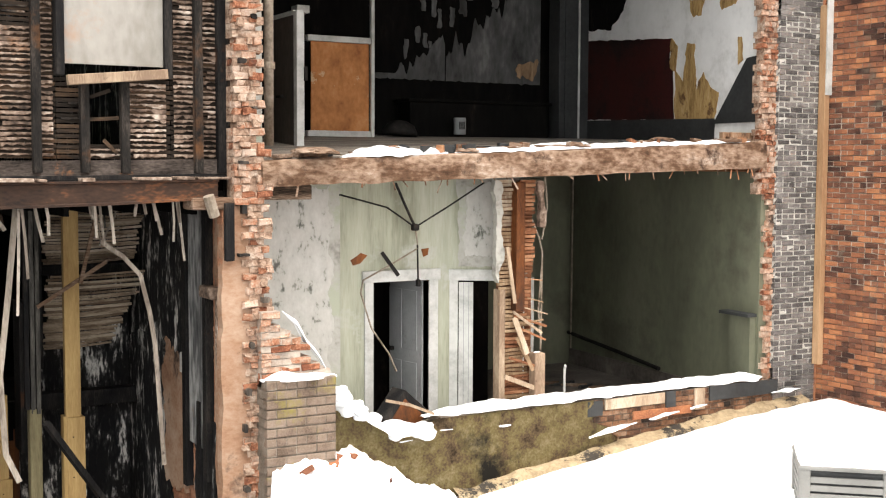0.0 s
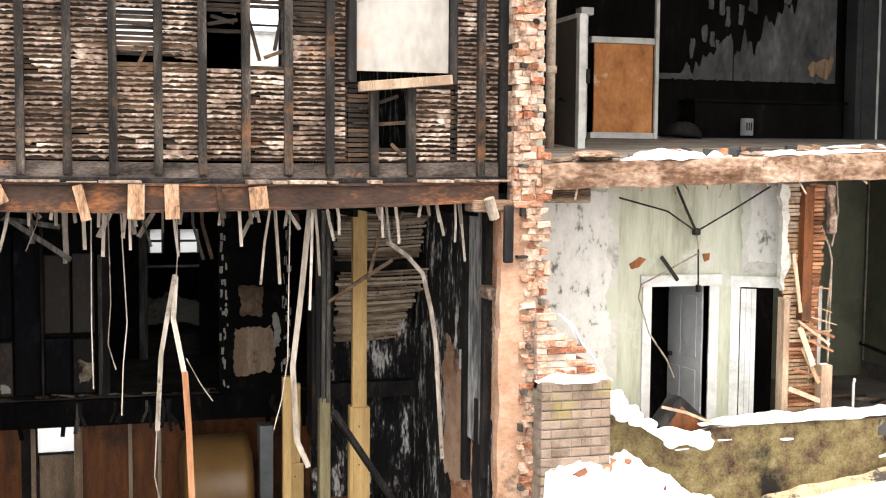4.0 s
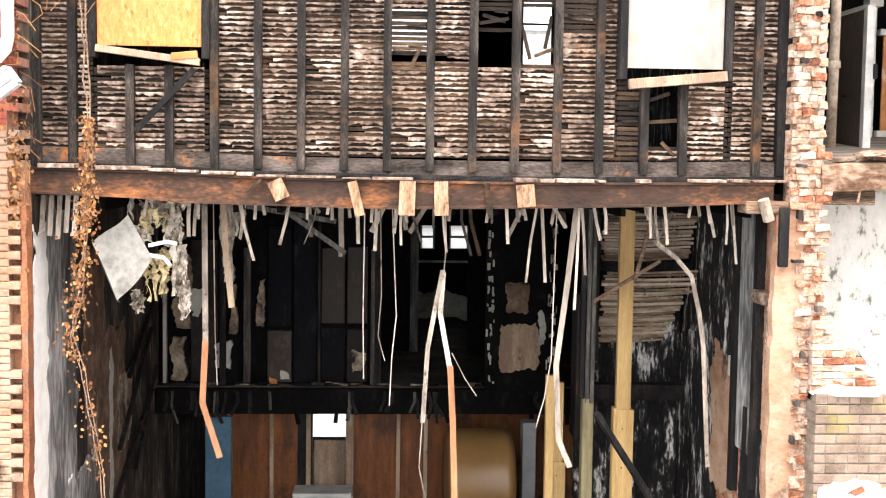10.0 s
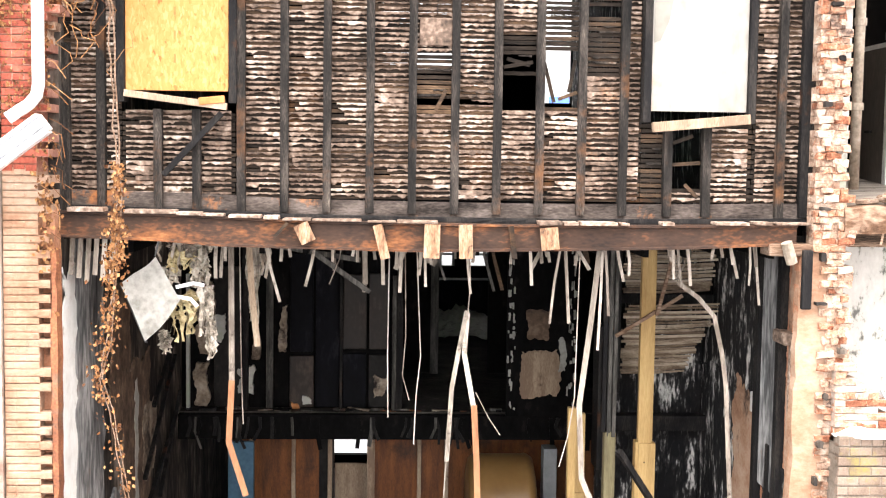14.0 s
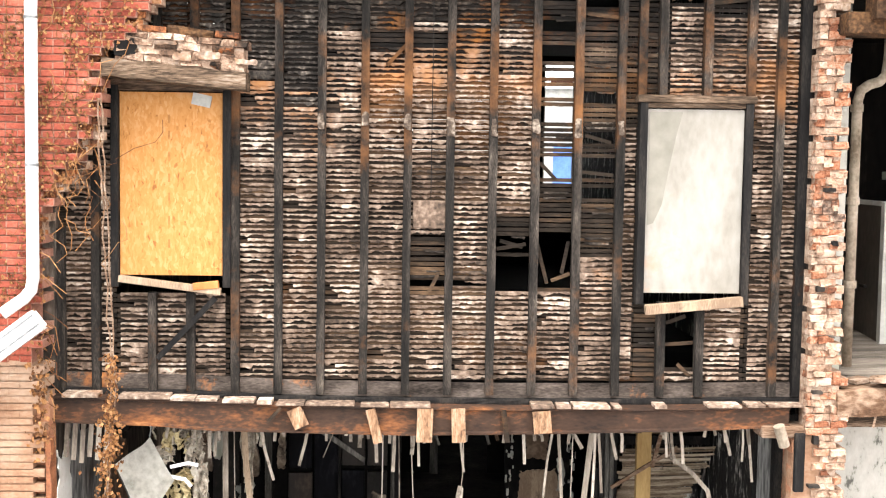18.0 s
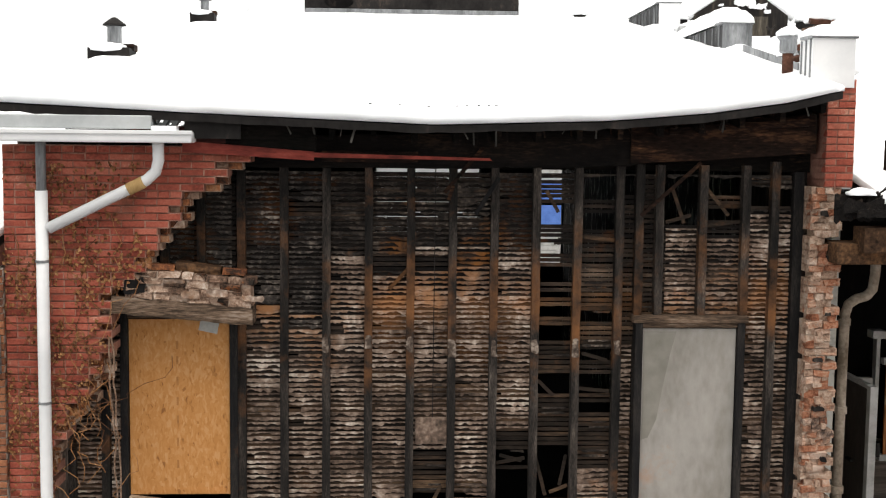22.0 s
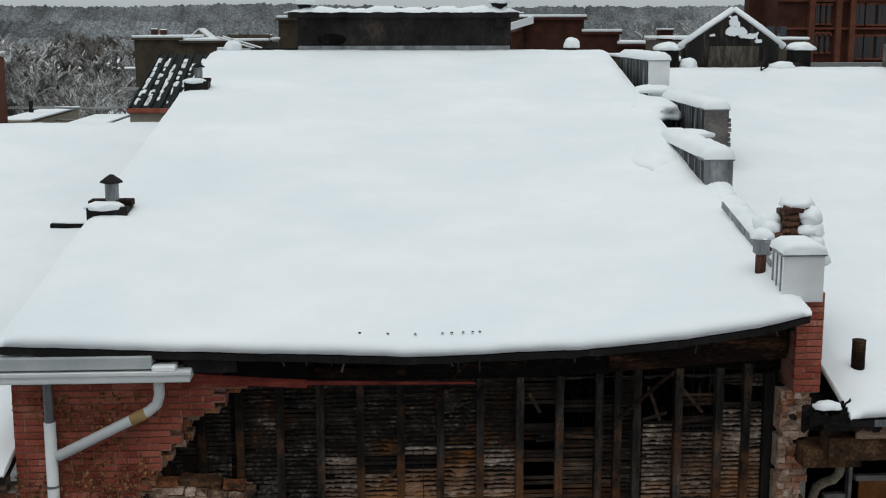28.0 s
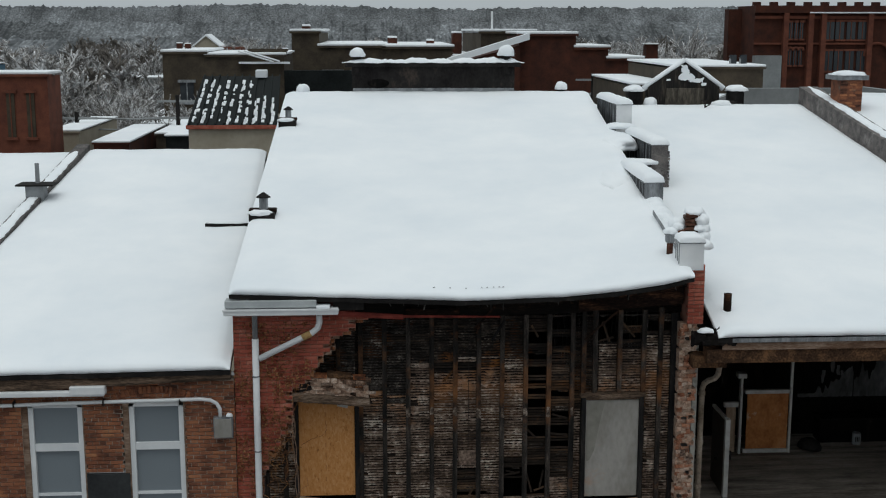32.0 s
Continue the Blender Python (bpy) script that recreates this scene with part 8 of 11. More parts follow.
for k, (y0, x0, x1, zb, zt) in enumerate(((10.98, 4.40, 4.98, 10.76, 10.90), (11.03, 4.28, 4.80, 10.80, 10.99), (11.08, 4.50, 5.02, 10.82, 11.02), (11.14, 4.24, 4.72, 10.72, 11.03), (11.20, 4.6, 5.0, 10.80, 11.05))):
    n, top, low = 22, [], []
    for i in range(n + 1):
        u = x0 + (x1 - x0) * i / n
        jag = abs(noise2(u * 9 + k * 7, 1.0)) * 0.12 + abs(noise2(u * 31 + k * 3, 2.0)) * 0.05
        curl = 0.07 * max(0.0, (i / n - 0.8) * 5) ** 2
        top.append((u, zt - 0.05 - jag + curl))
        low.append((u, min(zb + 0.05 * noise2(u * 17, k * 3.0), zt - 0.07 - jag)))
    bm = bmesh.new()
    prism(bm, low + top[::-1], "y", y0, y0 + 0.022)
    part("tar_flap", bm, FELT, lint, "curled black roofing felt")
bm = bmesh.new()
snow_lump(bm, 4.47, 11.10, 10.97, 0.14, 0.10, 0.06, 4.0)
part("snow", bm, SNOW, lint, "snow caught in the torn felt", smooth=True)

# ---- second floor: pale green wall with doors ----
WY = 12.4
bm = bmesh.new()
for a in ((5.66, 6.11, 3.6, 6.80), (6.83, 7.16, 3.6, 6.80), (6.11, 6.83, 5.60, 6.80)):
    box(bm, a[0], a[1], WY, WY + 0.12, a[2], a[3])
solid("wall_green", bm, GREEN_PLASTER, "pale green plaster wall with a doorway", "wall", kind="structure")
solid("wall_white_plaster", block(4.56, 5.66, WY - 0.10, WY + 0.10, 3.6, 6.80), GREY_PLASTER, "peeling whitish plaster wall", "wall", kind="structure")
ang = pose(7.16, WY, 0, 0, 0, -33)
bm = bmesh.new()
for a in ((0.0, 0.06, 3.6, 6.8), (0.06, 0.72, 5.58, 6.8), (0.72, 0.86, 3.6, 6.8)):
    box(bm, a[0], a[1], 0, 0.12, a[2], a[3], ang)
solid("wall_angled", bm, GREEN_PLASTER, "short angled plaster wall with a second doorway", "wall", kind="structure")


def door_case(name, label, m, w, h, z0, leaf_angle, leaf_mat):
    """A doorway w wide with casing, and its panelled leaf turned about the right-hand side."""
    d = thing(name, label, "door", "second-floor doors")
    part("casing", block(-0.11, 0.0, -0.025, 0.14, z0, z0 + h + 0.12, m=m, bevel=0.006), WHITE_PAINT, d)
    part("casing", block(w, w + 0.12, -0.025, 0.14, z0, z0 + h + 0.12, m=m, bevel=0.006), WHITE_PAINT, d)
    part("head_casing", block(-0.14, w + 0.15, -0.03, 0.14, z0 + h, z0 + h + 0.13, m=m, bevel=0.006), WHITE_PAINT, d)
    q = m @ Matrix.Translation((w - 0.02, 0.12, 0)) @ pose(0, 0, 0, 0, 0, leaf_angle)
    lf = part("leaf", block(-(w - 0.04), 0, 0, 0.035, z0 + 0.02, z0 + h - 0.02, m=q), leaf_mat, d)
    for a, b in ((0.10, 0.36), (0.42, 0.68)):
        for c, e in ((0.2, 0.85), (1.0, h - 0.15)):
            p_ = part("panel", block(-a * w / 0.72 - (b - a) * w / 0.72, -a * w / 0.72, -0.008, 0.0, z0 + c, z0 + e, m=q, bevel=0.003), leaf_mat, lf)
    part("door_knob", block(-(w - 0.10), -(w - 0.14), -0.05, 0.0, z0 + 0.95, z0 + 1.0, m=q, bevel=0.01), BLACK_TIN, lf, "dark door knob")
    return d


door_case("panel_door", "grey panelled door half open in a white casing", pose(6.11, WY, 0), 0.72, 1.86, FLOOR2, -84, DOOR_GREY)
door_case("panel_door", "white panelled door ajar in the angled wall", ang @ pose(0.06, 0, 0), 0.66, 1.84, FLOOR2, -112, WHITE_PAINT)
part("leaf_board", block(0.07, 0.24, -0.012, 0.0, FLOOR2, FLOOR2 + 1.82, m=ang, bevel=0.004), WHITE_PAINT, bpy.data.objects["panel_door.001"], "white boarded half of the doorway")
for q in ((0.125, 0.0), (0.185, 0.0)):
    part("board_joint", block(q[0], q[0] + 0.006, -0.0145, -0.012, FLOOR2, FLOOR2 + 1.82, m=ang), GREY_PAINT, bpy.data.objects["panel_door.001"], "grey joint between boards")
solid("peeled_paint", torn(bmesh.new(), "y", WY - 0.112, WY - 0.09, 4.62, 5.58, 4.2, 6.72, 3.0, 0.05, 0.04), FLECKED, "dark flecks where paint peeled off the plaster", "paint", "peeled paint on the second floor")
bm = torn(bmesh.new(), "y", -0.014, 0.01, 0.1, 0.62, 5.85, 6.74, 8.0, 0.05, 0.03)
bm.transform(ang)
solid("peeled_paint", bm, FLECKED, "black and white flecks on the angled plaster", "paint", "peeled paint on the second floor")
bm = torn(bmesh.new(), "y", -0.008, 0.01, 0.02, 0.84, 5.72, 6.8, 1.0, 0.03)
bm.transform(ang)
solid("peeled_paint", bm, GREY_PLASTER, "whitish skim coat over the green plaster", "paint", "peeled paint on the second floor")
# Near-black sheet added so that the doorways read as unlit.
solid("wall_dark_backing", block(5.0, 8.4, 13.6, 13.7, 3.6, 6.8), DARK, "near-black sheet added for the dark beyond the open doors", "wall", kind="structure")
# partition broken off beside the angled door: lath end
cutw = thing("broken_partition", "broken end of a lath and plaster partition with splintered studs", "partition")
bx = 7.93
part("stud", block(7.63, 7.75, 11.76, 11.88, 5.25, 6.74, bevel=0.01), PANEL_BROWN, cutw, "reddish bare stud")
part("stud", block(7.88, 8.02, 11.72, 11.86, 3.74, 4.75, bevel=0.014), WOOD, cutw, "pale splintered stud")
part("stud", block(7.47, 7.55, 11.86, 12.0, 3.74, 5.5, bevel=0.01), WOOD, cutw)
part("back_board", block(7.50, 7.95, 11.93, 11.99, 3.74, 6.74), RED_LATH, cutw, "brown backing behind the laths")
for k in range(64):
    z = 3.86 + 0.0455 * k
    low = z < 5.15
    ends = []
    if low:
        ends.append((7.52, 7.90 + 0.05 * noise2(z * 7, 1.0), TAN_LATH if noise2(z * 4, 5.0) > -0.1 else RED_LATH, 11.90))
    else:
        ends.append((7.47 + 0.04 * noise2(z * 6, 4.0), 7.66, TAN_LATH if z < 6.2 else WOOD, 11.89))
        ends.append((7.73, 7.94 + 0.10 * noise2(z * 5, 3.0) - 0.10 * max(0, 6.1 - z), RED_LATH, 11.86))
    for x0, x1, mt, y in ends:
        part("lath", block(x0, x1, y - 0.012 + rnd.uniform(-0.01, 0.01), y + 0.012, z, z + 0.034, m=Matrix.Translation((x0, y, z)) @ pose(0, 0, 0, rnd.gauss(0, 3), rnd.gauss(0, 1.6), rnd.gauss(0, 4)) @ Matrix.Translation((-x0, -y, -z))), mt, cutw)
bm = bmesh.new()
prism(bm, ragged([(7.93, 6.75), (8.02, 6.74), (8.06, 6.4), (8.05, 6.2), (7.97, 6.22), (7.99, 6.5)], 0.04, 0.03), "y", 11.80, 11.87)
part("torn_plaster", bm, KEYMAT, cutw, "pale plaster flap")
bm = bmesh.new()
prism(bm, ragged([(7.38, 6.76), (7.48, 6.75), (7.47, 6.3), (7.50, 5.9), (7.42, 5.6), (7.38, 5.8)], 0.05, 0.04), "y", 11.82, 11.9)
part("torn_plaster", bm, GREY_PLASTER, cutw, "torn whitish plaster edge")
for x0, z0, x1, z1, w in ((7.52, 6.0, 7.60, 5.35, 0.07), (7.62, 5.2, 8.04, 5.06, 0.05), (7.66, 5.1, 8.0, 5.14, 0.03), (7.6, 5.25, 7.98, 4.98, 0.05), (7.72, 5.3, 8.06, 5.2, 0.025), (7.7, 5.05, 8.03, 4.9, 0.04), (7.66, 4.95, 7.86, 4.55, 0.08),
                          (7.5, 4.5, 7.95, 4.32, 0.09), (7.55, 4.72, 7.9, 4.6, 0.05), (7.62, 5.18, 7.78, 4.75, 0.11), (7.8, 5.4, 8.0, 5.34, 0.02), (7.82, 5.62, 7.98, 5.6, 0.02)):
    bm = bmesh.new()
    strip(bm, [(x0, 11.78, z0), ((x0 + x1) / 2, 11.76, (z0 + z1) / 2), (x1, 11.74, z1)], w * 0.6, 0.014)
    part("splinter", bm, rnd.choice((TAN_LATH, WOOD, RED_LATH)), cutw)
snow_ridge("snow_drift", "small snow cap on the splintered stud", [(bx - 0.02, 11.8, 4.75), (bx + 0.06, 11.8, 4.75)], 0.06, 0.06, 4)
# wires and conduit on the green wall
wires = thing("ceiling_wires", "old electrical wires meeting at a junction on the green wall", "wires")
for pts in ([(5.65, 12.3, 6.60), (6.24, 12.3, 6.45), (6.60, 12.3, 6.22)], [(6.35, 12.3, 6.72), (6.48, 12.3, 6.45), (6.60, 12.3, 6.22)], [(7.50, 12.2, 6.75), (7.0, 12.25, 6.45), (6.60, 12.3, 6.22)],
            [(6.60, 12.3, 6.22), (6.64, 12.3, 5.98), (6.2, 12.3, 5.76), (5.94, 12.3, 5.64), (5.91, 12.3, 5.50), (6.02, 12.25, 5.1), (6.22, 12.2, 4.8), (6.31, 12.2, 4.60)], [(6.63, 12.3, 6.02), (6.64, 12.3, 5.62)]):
    bm = bmesh.new()
    tube(bm, pts, 0.010 if pts[0][0] != 6.35 else 0.016, 8)
    part("wire", bm, PIPE_IRON if len(pts) > 3 else BLACK_TIN, wires)
part("junction", block(6.56, 6.64, 12.26, 12.34, 6.18, 6.26, bevel=0.02), BLACK_TIN, wires)
part("socket", block(6.62, 6.66, 12.27, 12.33, 5.54, 5.62, bevel=0.01), BLACK_TIN, wires)
part("rod", block(-0.02, 0.02, -0.01, 0.01, -0.17, 0.17, m=pose(6.28, 12.3, 5.81, 0, -38, 0)), BLACK_TIN, wires, "loose dark stick")
for o in ([(5.83, 5.86), (5.86, 5.80), (5.95, 5.82), (6.04, 5.91), (5.96, 5.94), (5.90, 5.90)], [(6.73, 5.96), (6.83, 5.97), (6.82, 5.89), (6.76, 5.87)]):
    bm = bmesh.new()
    prism(bm, o, "y", WY - 0.006, WY + 0.01)
    solid("plaster_hole", bm, PANEL_BROWN, "brown hole broken into the plaster", "hole", "holes in the green wall")
for pts in ([(8.15, 12.0, 7.1), (8.25, 12.05, 6.45), (8.2, 12.08, 6.05)], [(8.0, 12.0, 6.3), (8.18, 12.1, 6.05), (8.22, 12.1, 5.9)], [(8.22, 12.1, 5.9), (8.21, 12.1, 4.9), (8.19, 12.1, 3.74)], [(8.22, 12.1, 5.8), (8.17, 12.1, 5.2), (8.2, 12.1, 4.9)]):
    bm = bmesh.new()
    tube(bm, pts, 0.012, 8)
    solid("hanging_wire", bm, PIPE_IRON, "grey conduit hanging beside the broken partition", "wire", "conduits beside the broken partition")
bm = bmesh.new()
tube(bm, [(8.42, 11.9, FLOOR2), (8.42, 11.9, 4.50), (8.42, 11.88, 4.54), (8.40, 11.86, 4.55)], 0.016, 8)
solid("vent_peg", bm, WHITE_PAINT, "short white pipe standing behind the low wall", "pipe")
junk = thing("broken_cabinet", "blackened broken box leaning in the doorway", "cabinet")
m = pose(6.05, 11.78, 4.06, 0, 40, 8)
part("box", block(-0.22, 0.24, -0.12, 0.12, -0.02, 0.38, m=m, bevel=0.01), CHAR, junk)
part("inner_panel", block(-0.16, 0.18, -0.128, -0.12, 0.04, 0.30, m=m), PANEL_BROWN, junk)
bm = bmesh.new()
strip(bm, [(5.82, 11.5, 4.43), (6.1, 11.48, 4.36), (6.38, 11.46, 4.24)], 0.03, 0.02)
part("stick", bm, WOOD, junk, "pale stick across it")
# olive room: skirting, stain, small cabinet
on_side("skirting", "grey dusty skirting board along the olive wall", FLOOR, [(16.05, 3.74), (12.0, 3.74), (12.0, 3.98), (16.05, 3.98)], 0.02, "skirting")
on_side("wall_cabinet", "small grey wall cabinet by the pillar", OLIVE_WALL, [(12.0, 4.1), (11.6, 4.1), (11.6, 5.0), (12.0, 5.0)], 0.10, "cabinet")
on_side("wall_shelf", "thin shelf over the wall cabinet", DARK_BOARD, [(12.15, 5.0), (11.58, 5.0), (11.58, 5.04), (12.15, 5.04)], 0.16, "shelf")
bm = bmesh.new()
tube(bm, [(11.42, 16.0, 4.25), (11.36, 14.6, 4.12), (11.3, 13.6, 4.02)], 0.03, 8)
solid("floor_pipe", bm, BLACK_TIN, "dark pipe running along the skirting", "pipe")
for x, z0 in ((11.40, 4.0),):
    bm = bmesh.new()
    tube(bm, [(x, 15.9, z0), (x + 0.01, 15.9, 6.85)], 0.012, 8)
    solid("wall_conduit", bm, PIPE_IRON, "thin conduit up the olive wall corner", "pipe")
for k in range(10):
    solid("floor_debris", block(-0.2, 0.2, -0.03, 0.03, 0, 0.04, m=pose(10.9 - 0.1 * k, 13.4 + 0.15 * k, FLOOR2, 0, rnd.uniform(-8, 8), rnd.uniform(0, 180))), DARK_BOARD if k % 2 else OLD_TIMBER, "broken board on the dusty floor", "board", "broken boards on the floor")

# ---- snow caps on the broken walls ----
snow_ridge("snow_drift", "snow cap on the brick pier", [(4.34, 11.31, 4.79), (5.14, 11.31, 4.79)], 0.18, 0.10, 5)
snow_ridge("snow_drift", "thick snow sliding down the broken wall", [(5.1, 11.52, 4.56), (5.45, 11.52, 4.32), (5.85, 11.50, 4.06), (6.3, 11.50, 4.10)], 0.24, 0.15, 7)
for k in range(16):
    x = rnd.uniform(5.15, 6.35)
    z = lerp(LOW_TOP, x) + rnd.uniform(-0.05, 0.06)
    s_ = rnd.uniform(0.05, 0.11)
    bm = bmesh.new()
    bmesh.ops.create_icosphere(bm, subdivisions=3, radius=s_)
    for v in bm.verts:
        v.co = Vector((x, 11.40 + rnd.random() * 0.0, z)) + Vector((v.co.x * 1.3, v.co.y, v.co.z * 0.8)) * (1 + 0.5 * noise2(v.co.x * 14 + k, v.co.y * 14, v.co.z * 14))
    solid("snow_clump", bm, SNOW, "loose snow clump sliding off the broken wall", "snow", "snow clumps on the broken wall", smooth=True)
snow_ridge("snow_drift", "long even snow cap on the low brick wall", [(6.32, 11.60, 4.20), (8.5, 11.60, 4.22), (11.42, 11.60, 4.22)], 0.19, 0.075, 8)
for x, z in ((6.45, 4.05), (7.2, 4.02), (5.95, 3.98)):
    snow_ridge("snow_clump", "small snow clump stuck on the mossy bricks", [(x, 11.44, z), (x + 0.16, 11.44, z)], 0.04, 0.07, x)
for x0, x1, z0, z1, mt in ((8.42, 8.64, 4.0, 4.18, DARK_BOARD), (8.68, 9.58, 4.06, 4.19, WOOD), (9.6, 9.75, 4.0, 4.2, DARK_BOARD), (10.06, 10.22, 3.93, 4.2, WOOD), (10.3, 11.45, 4.02, 4.2, DARK_BOARD), (9.1, 10.0, 3.9, 4.0, BRICK_ORANGE)):
    solid("wall_inset", block(x0, x1, 11.425, 11.46, z0, z1, bevel=0.006), mt, "board set into the top of the low wall", "board", "boards in the low wall")
# ---- foam, low roof, rubble ----
CREAM = surface("cream_foam", [(0.3, (0.20, 0.145, 0.085)), (0.6, (0.40, 0.31, 0.195)), (0.85, (0.52, 0.44, 0.31))], scale=6, rough=0.9, grain=30, bump=0.7, depth=0.02, stain=(0.04, 0.034, 0.028), stain_scale=2.6, stain_edge=(0.52, 0.57))
low_z = lambda x, y: 3.36 + 0.155 * (x - 7.0) * (1 - 0.055 * (x - 7.0)) - 0.03 * (11.4 - y) + 0.015 * noise2(x * 0.9, y * 0.9, 2.0)
bm = bmesh.new()
grid_sheet(bm, 60, 80, lambda u, v: Vector((6.75 + 5.42 * u + (0.1 * noise2(v * 30, 3.0) if u == 0 else 0), 1.0 + 10.36 * v, low_z(6.75 + 5.42 * u, 1.0 + 10.36 * v) + 0.02 * noise2(u * 25, v * 45, 5.0) - (0.10 if v == 1 else 0) - (0.18 if u == 0 else 0))))
solid("low_roof_snow", bm, SNOW, "smooth snow on the low flat roof behind the houses", "snow", kind="stuff", smooth=True)
solid("low_roof", block(6.8, 12.16, 0.9, 11.4, 0, 3.05), BLACK_TIN, "low flat-roofed annex", "roof", kind="structure")
bm = bmesh.new()
rows = []
for k in range(90):
    x = 6.6 + 5.3 * k / 89
    z = low_z(max(x, 6.9), 11.3) - 0.03
    h = 0.09 + 0.05 * noise2(x * 3, 2.0)
    rows.append([bm.verts.new(p) for p in ((x, 11.45, z + h), (x, 11.40 + 0.02 * noise2(x * 7, 1), z + h * 0.8), (x, 11.30 + 0.03 * noise2(x * 5, 4), z + 0.04), (x, 11.24, z - 0.1))])
for a, b in zip(rows, rows[1:]):
    for k in range(3):
        bm.faces.new((a[k], a[k + 1], b[k + 1], b[k]))
solid("foam_flashing", bm, CREAM, "cream foam flashing torn along the wall foot", "flashing")
for pts in ([(8.4, 11.36, 3.78), (9.1, 11.37, 3.88)], [(9.3, 11.37, 3.9), (9.75, 11.37, 3.95)], [(9.95, 11.38, 3.97), (10.2, 11.38, 3.99)], [(11.3, 11.38, 4.04), (11.8, 11.38, 4.05)]):
    snow_ridge("snow_drift", "broken snow line above the foam flashing", pts, 0.05, 0.045, pts[0][0])
bm = bmesh.new()


def mound(u, v):
    x, y = 4.38 + 2.65 * u, 9.0 + 2.42 * v
    h = 3.42 + 0.60 * math.exp(-((u - 0.34) / 0.30) ** 2) * v + 0.42 * math.exp(-(u / 0.16) ** 2) * v - 0.25 * u ** 3 - 0.30 * (1 - v)
    e = min(v + 0.08, 1 - u) * 8
    return Vector((x, y, h - 0.35 * max(0, 1 - e) + 0.12 * noise2(x * 2.6, y * 2.6, 1.0) + 0.09 * noise2(x * 7, y * 7, 4.0) + 0.04 * noise2(x * 17, y * 17, 8.0) - (0.5 if u == 0 else 0)))


grid_sheet(bm, 90, 80, mound)
solid("rubble_snow", bm, SNOW, "lumpy snow over a heap of fallen bricks", "snow", kind="stuff", smooth=True)
solid("rubble_base", block(4.5, 6.9, 9.2, 11.4, 0, 3.12), BRICK_BUFF, "broken masonry under the snow heap", "rubble", kind="structure")
for k in range(12):
    u, v = rnd.uniform(0.12, 0.8), rnd.uniform(0.35, 0.95)
    p = mound(u, v)
    ob = tagged(new("fallen_brick", rnd.choice(brick_set(BRICK_ORANGE, 0.203))), "fallen brick half buried in the snow heap", "brick", "bricks in the snow heap")
    ob.matrix_basis = pose(p.x, p.y, p.z - 0.045, rnd.uniform(-30, 30), rnd.uniform(-40, 40), rnd.uniform(0, 180))
for k in range(14):
    bm = bmesh.new()
    x = 4.5 + 0.05 * k
    strip(bm, [(x, 11.1 - 0.1 * k, 3.55), (x + rnd.uniform(-0.1, 0.1), 11.05 - 0.1 * k, 3.1)], 0.02, 0.012)
    solid("dry_stalk", bm, OLD_TIMBER, "dry stalk at the edge of the snow heap", "stalk", "dry stalks by the heap")
# timber in the corner and the air conditioner
TIMBER_TAN = surface("tan_timber", [(0.3, (0.26, 0.14, 0.07)), (0.6, (0.42, 0.26, 0.145)), (0.85, (0.54, 0.38, 0.25))], scale=2, rough=0.8, grain=28, grain_amount=0.4, bump=0.4, depth=0.004, stretch=(4, 4, 0.5))
solid("corner_timber", block(12.06, 12.15, 11.33, 11.44, 4.35, 9.0, bevel=0.008), TIMBER_TAN, "long bare timber standing in the wall corner", "timber")
solid("corner_timber", block(12.06, 12.16, 11.30, 11.33, 7.85, 10.6, bevel=0.008), WHITE_PAINT, "white board above the corner timber", "board")
ac = thing("air_conditioner", "grey louvred air conditioner half covered in snow", "air conditioner")
AC_GREY = surface("dull_grey_metal", [(0.3, (0.13, 0.13, 0.124)), (0.7, (0.22, 0.217, 0.207))], scale=2, rough=0.5, grain=30, grain_amount=0.15, bump=0.05, depth=0.002, stain=(0.16, 0.13, 0.1), stain_scale=4, stain_edge=(0.62, 0.75))
m = pose(9.38, 8.5, 3.12, 0, 0, -42)
part("base", block(-0.42, 0.42, -0.42, 0.42, -0.1, 0.06, m=m), BLACK_TIN, ac)
part("body", block(-0.40, 0.40, -0.40, 0.40, 0.06, 0.88, m=m, bevel=0.03), DARK_BOARD, ac)
for s in range(4):
    for k in range(9):
        part("louvre", block(-0.40, 0.40, -0.432, -0.40, 0.10 + 0.082 * k, 0.160 + 0.082 * k, m=m @ pose(0, 0, 0, 0, 0, 90 * s), bevel=0.008), AC_GREY, ac)
    part("corner_post", block(-0.45, -0.33, -0.45, -0.33, 0.06, 0.90, m=m @ pose(0, 0, 0, 0, 0, 90 * s), bevel=0.04), AC_GREY, ac)
part("top", block(-0.455, 0.455, -0.455, 0.455, 0.88, 0.925, m=m, bevel=0.02), AC_GREY, ac)
bm = bmesh.new()
grid_sheet(bm, 24, 24, lambda u, v: m @ Vector((-0.44 + 0.88 * u, -0.44 + 0.88 * v, 0.92 + 0.17 * (max(0, math.sin(math.pi * u)) * max(0, math.sin(math.pi * v))) ** 0.4 + 0.02 * noise2(u * 6, v * 6, 2))))
part("snow_top", bm, SNOW, ac, "snow heaped on the top grille", smooth=True)

# ---- things on the roofs ----
snow_ridge("snow_drift", "thin snow lying down the stepped brick break", [(4.60, 11.38, 5.46), (4.74, 11.38, 5.34), (4.84, 11.38, 5.14), (5.0, 11.38, 4.97), (5.09, 11.38, 4.82)], 0.06, 0.05, 21)


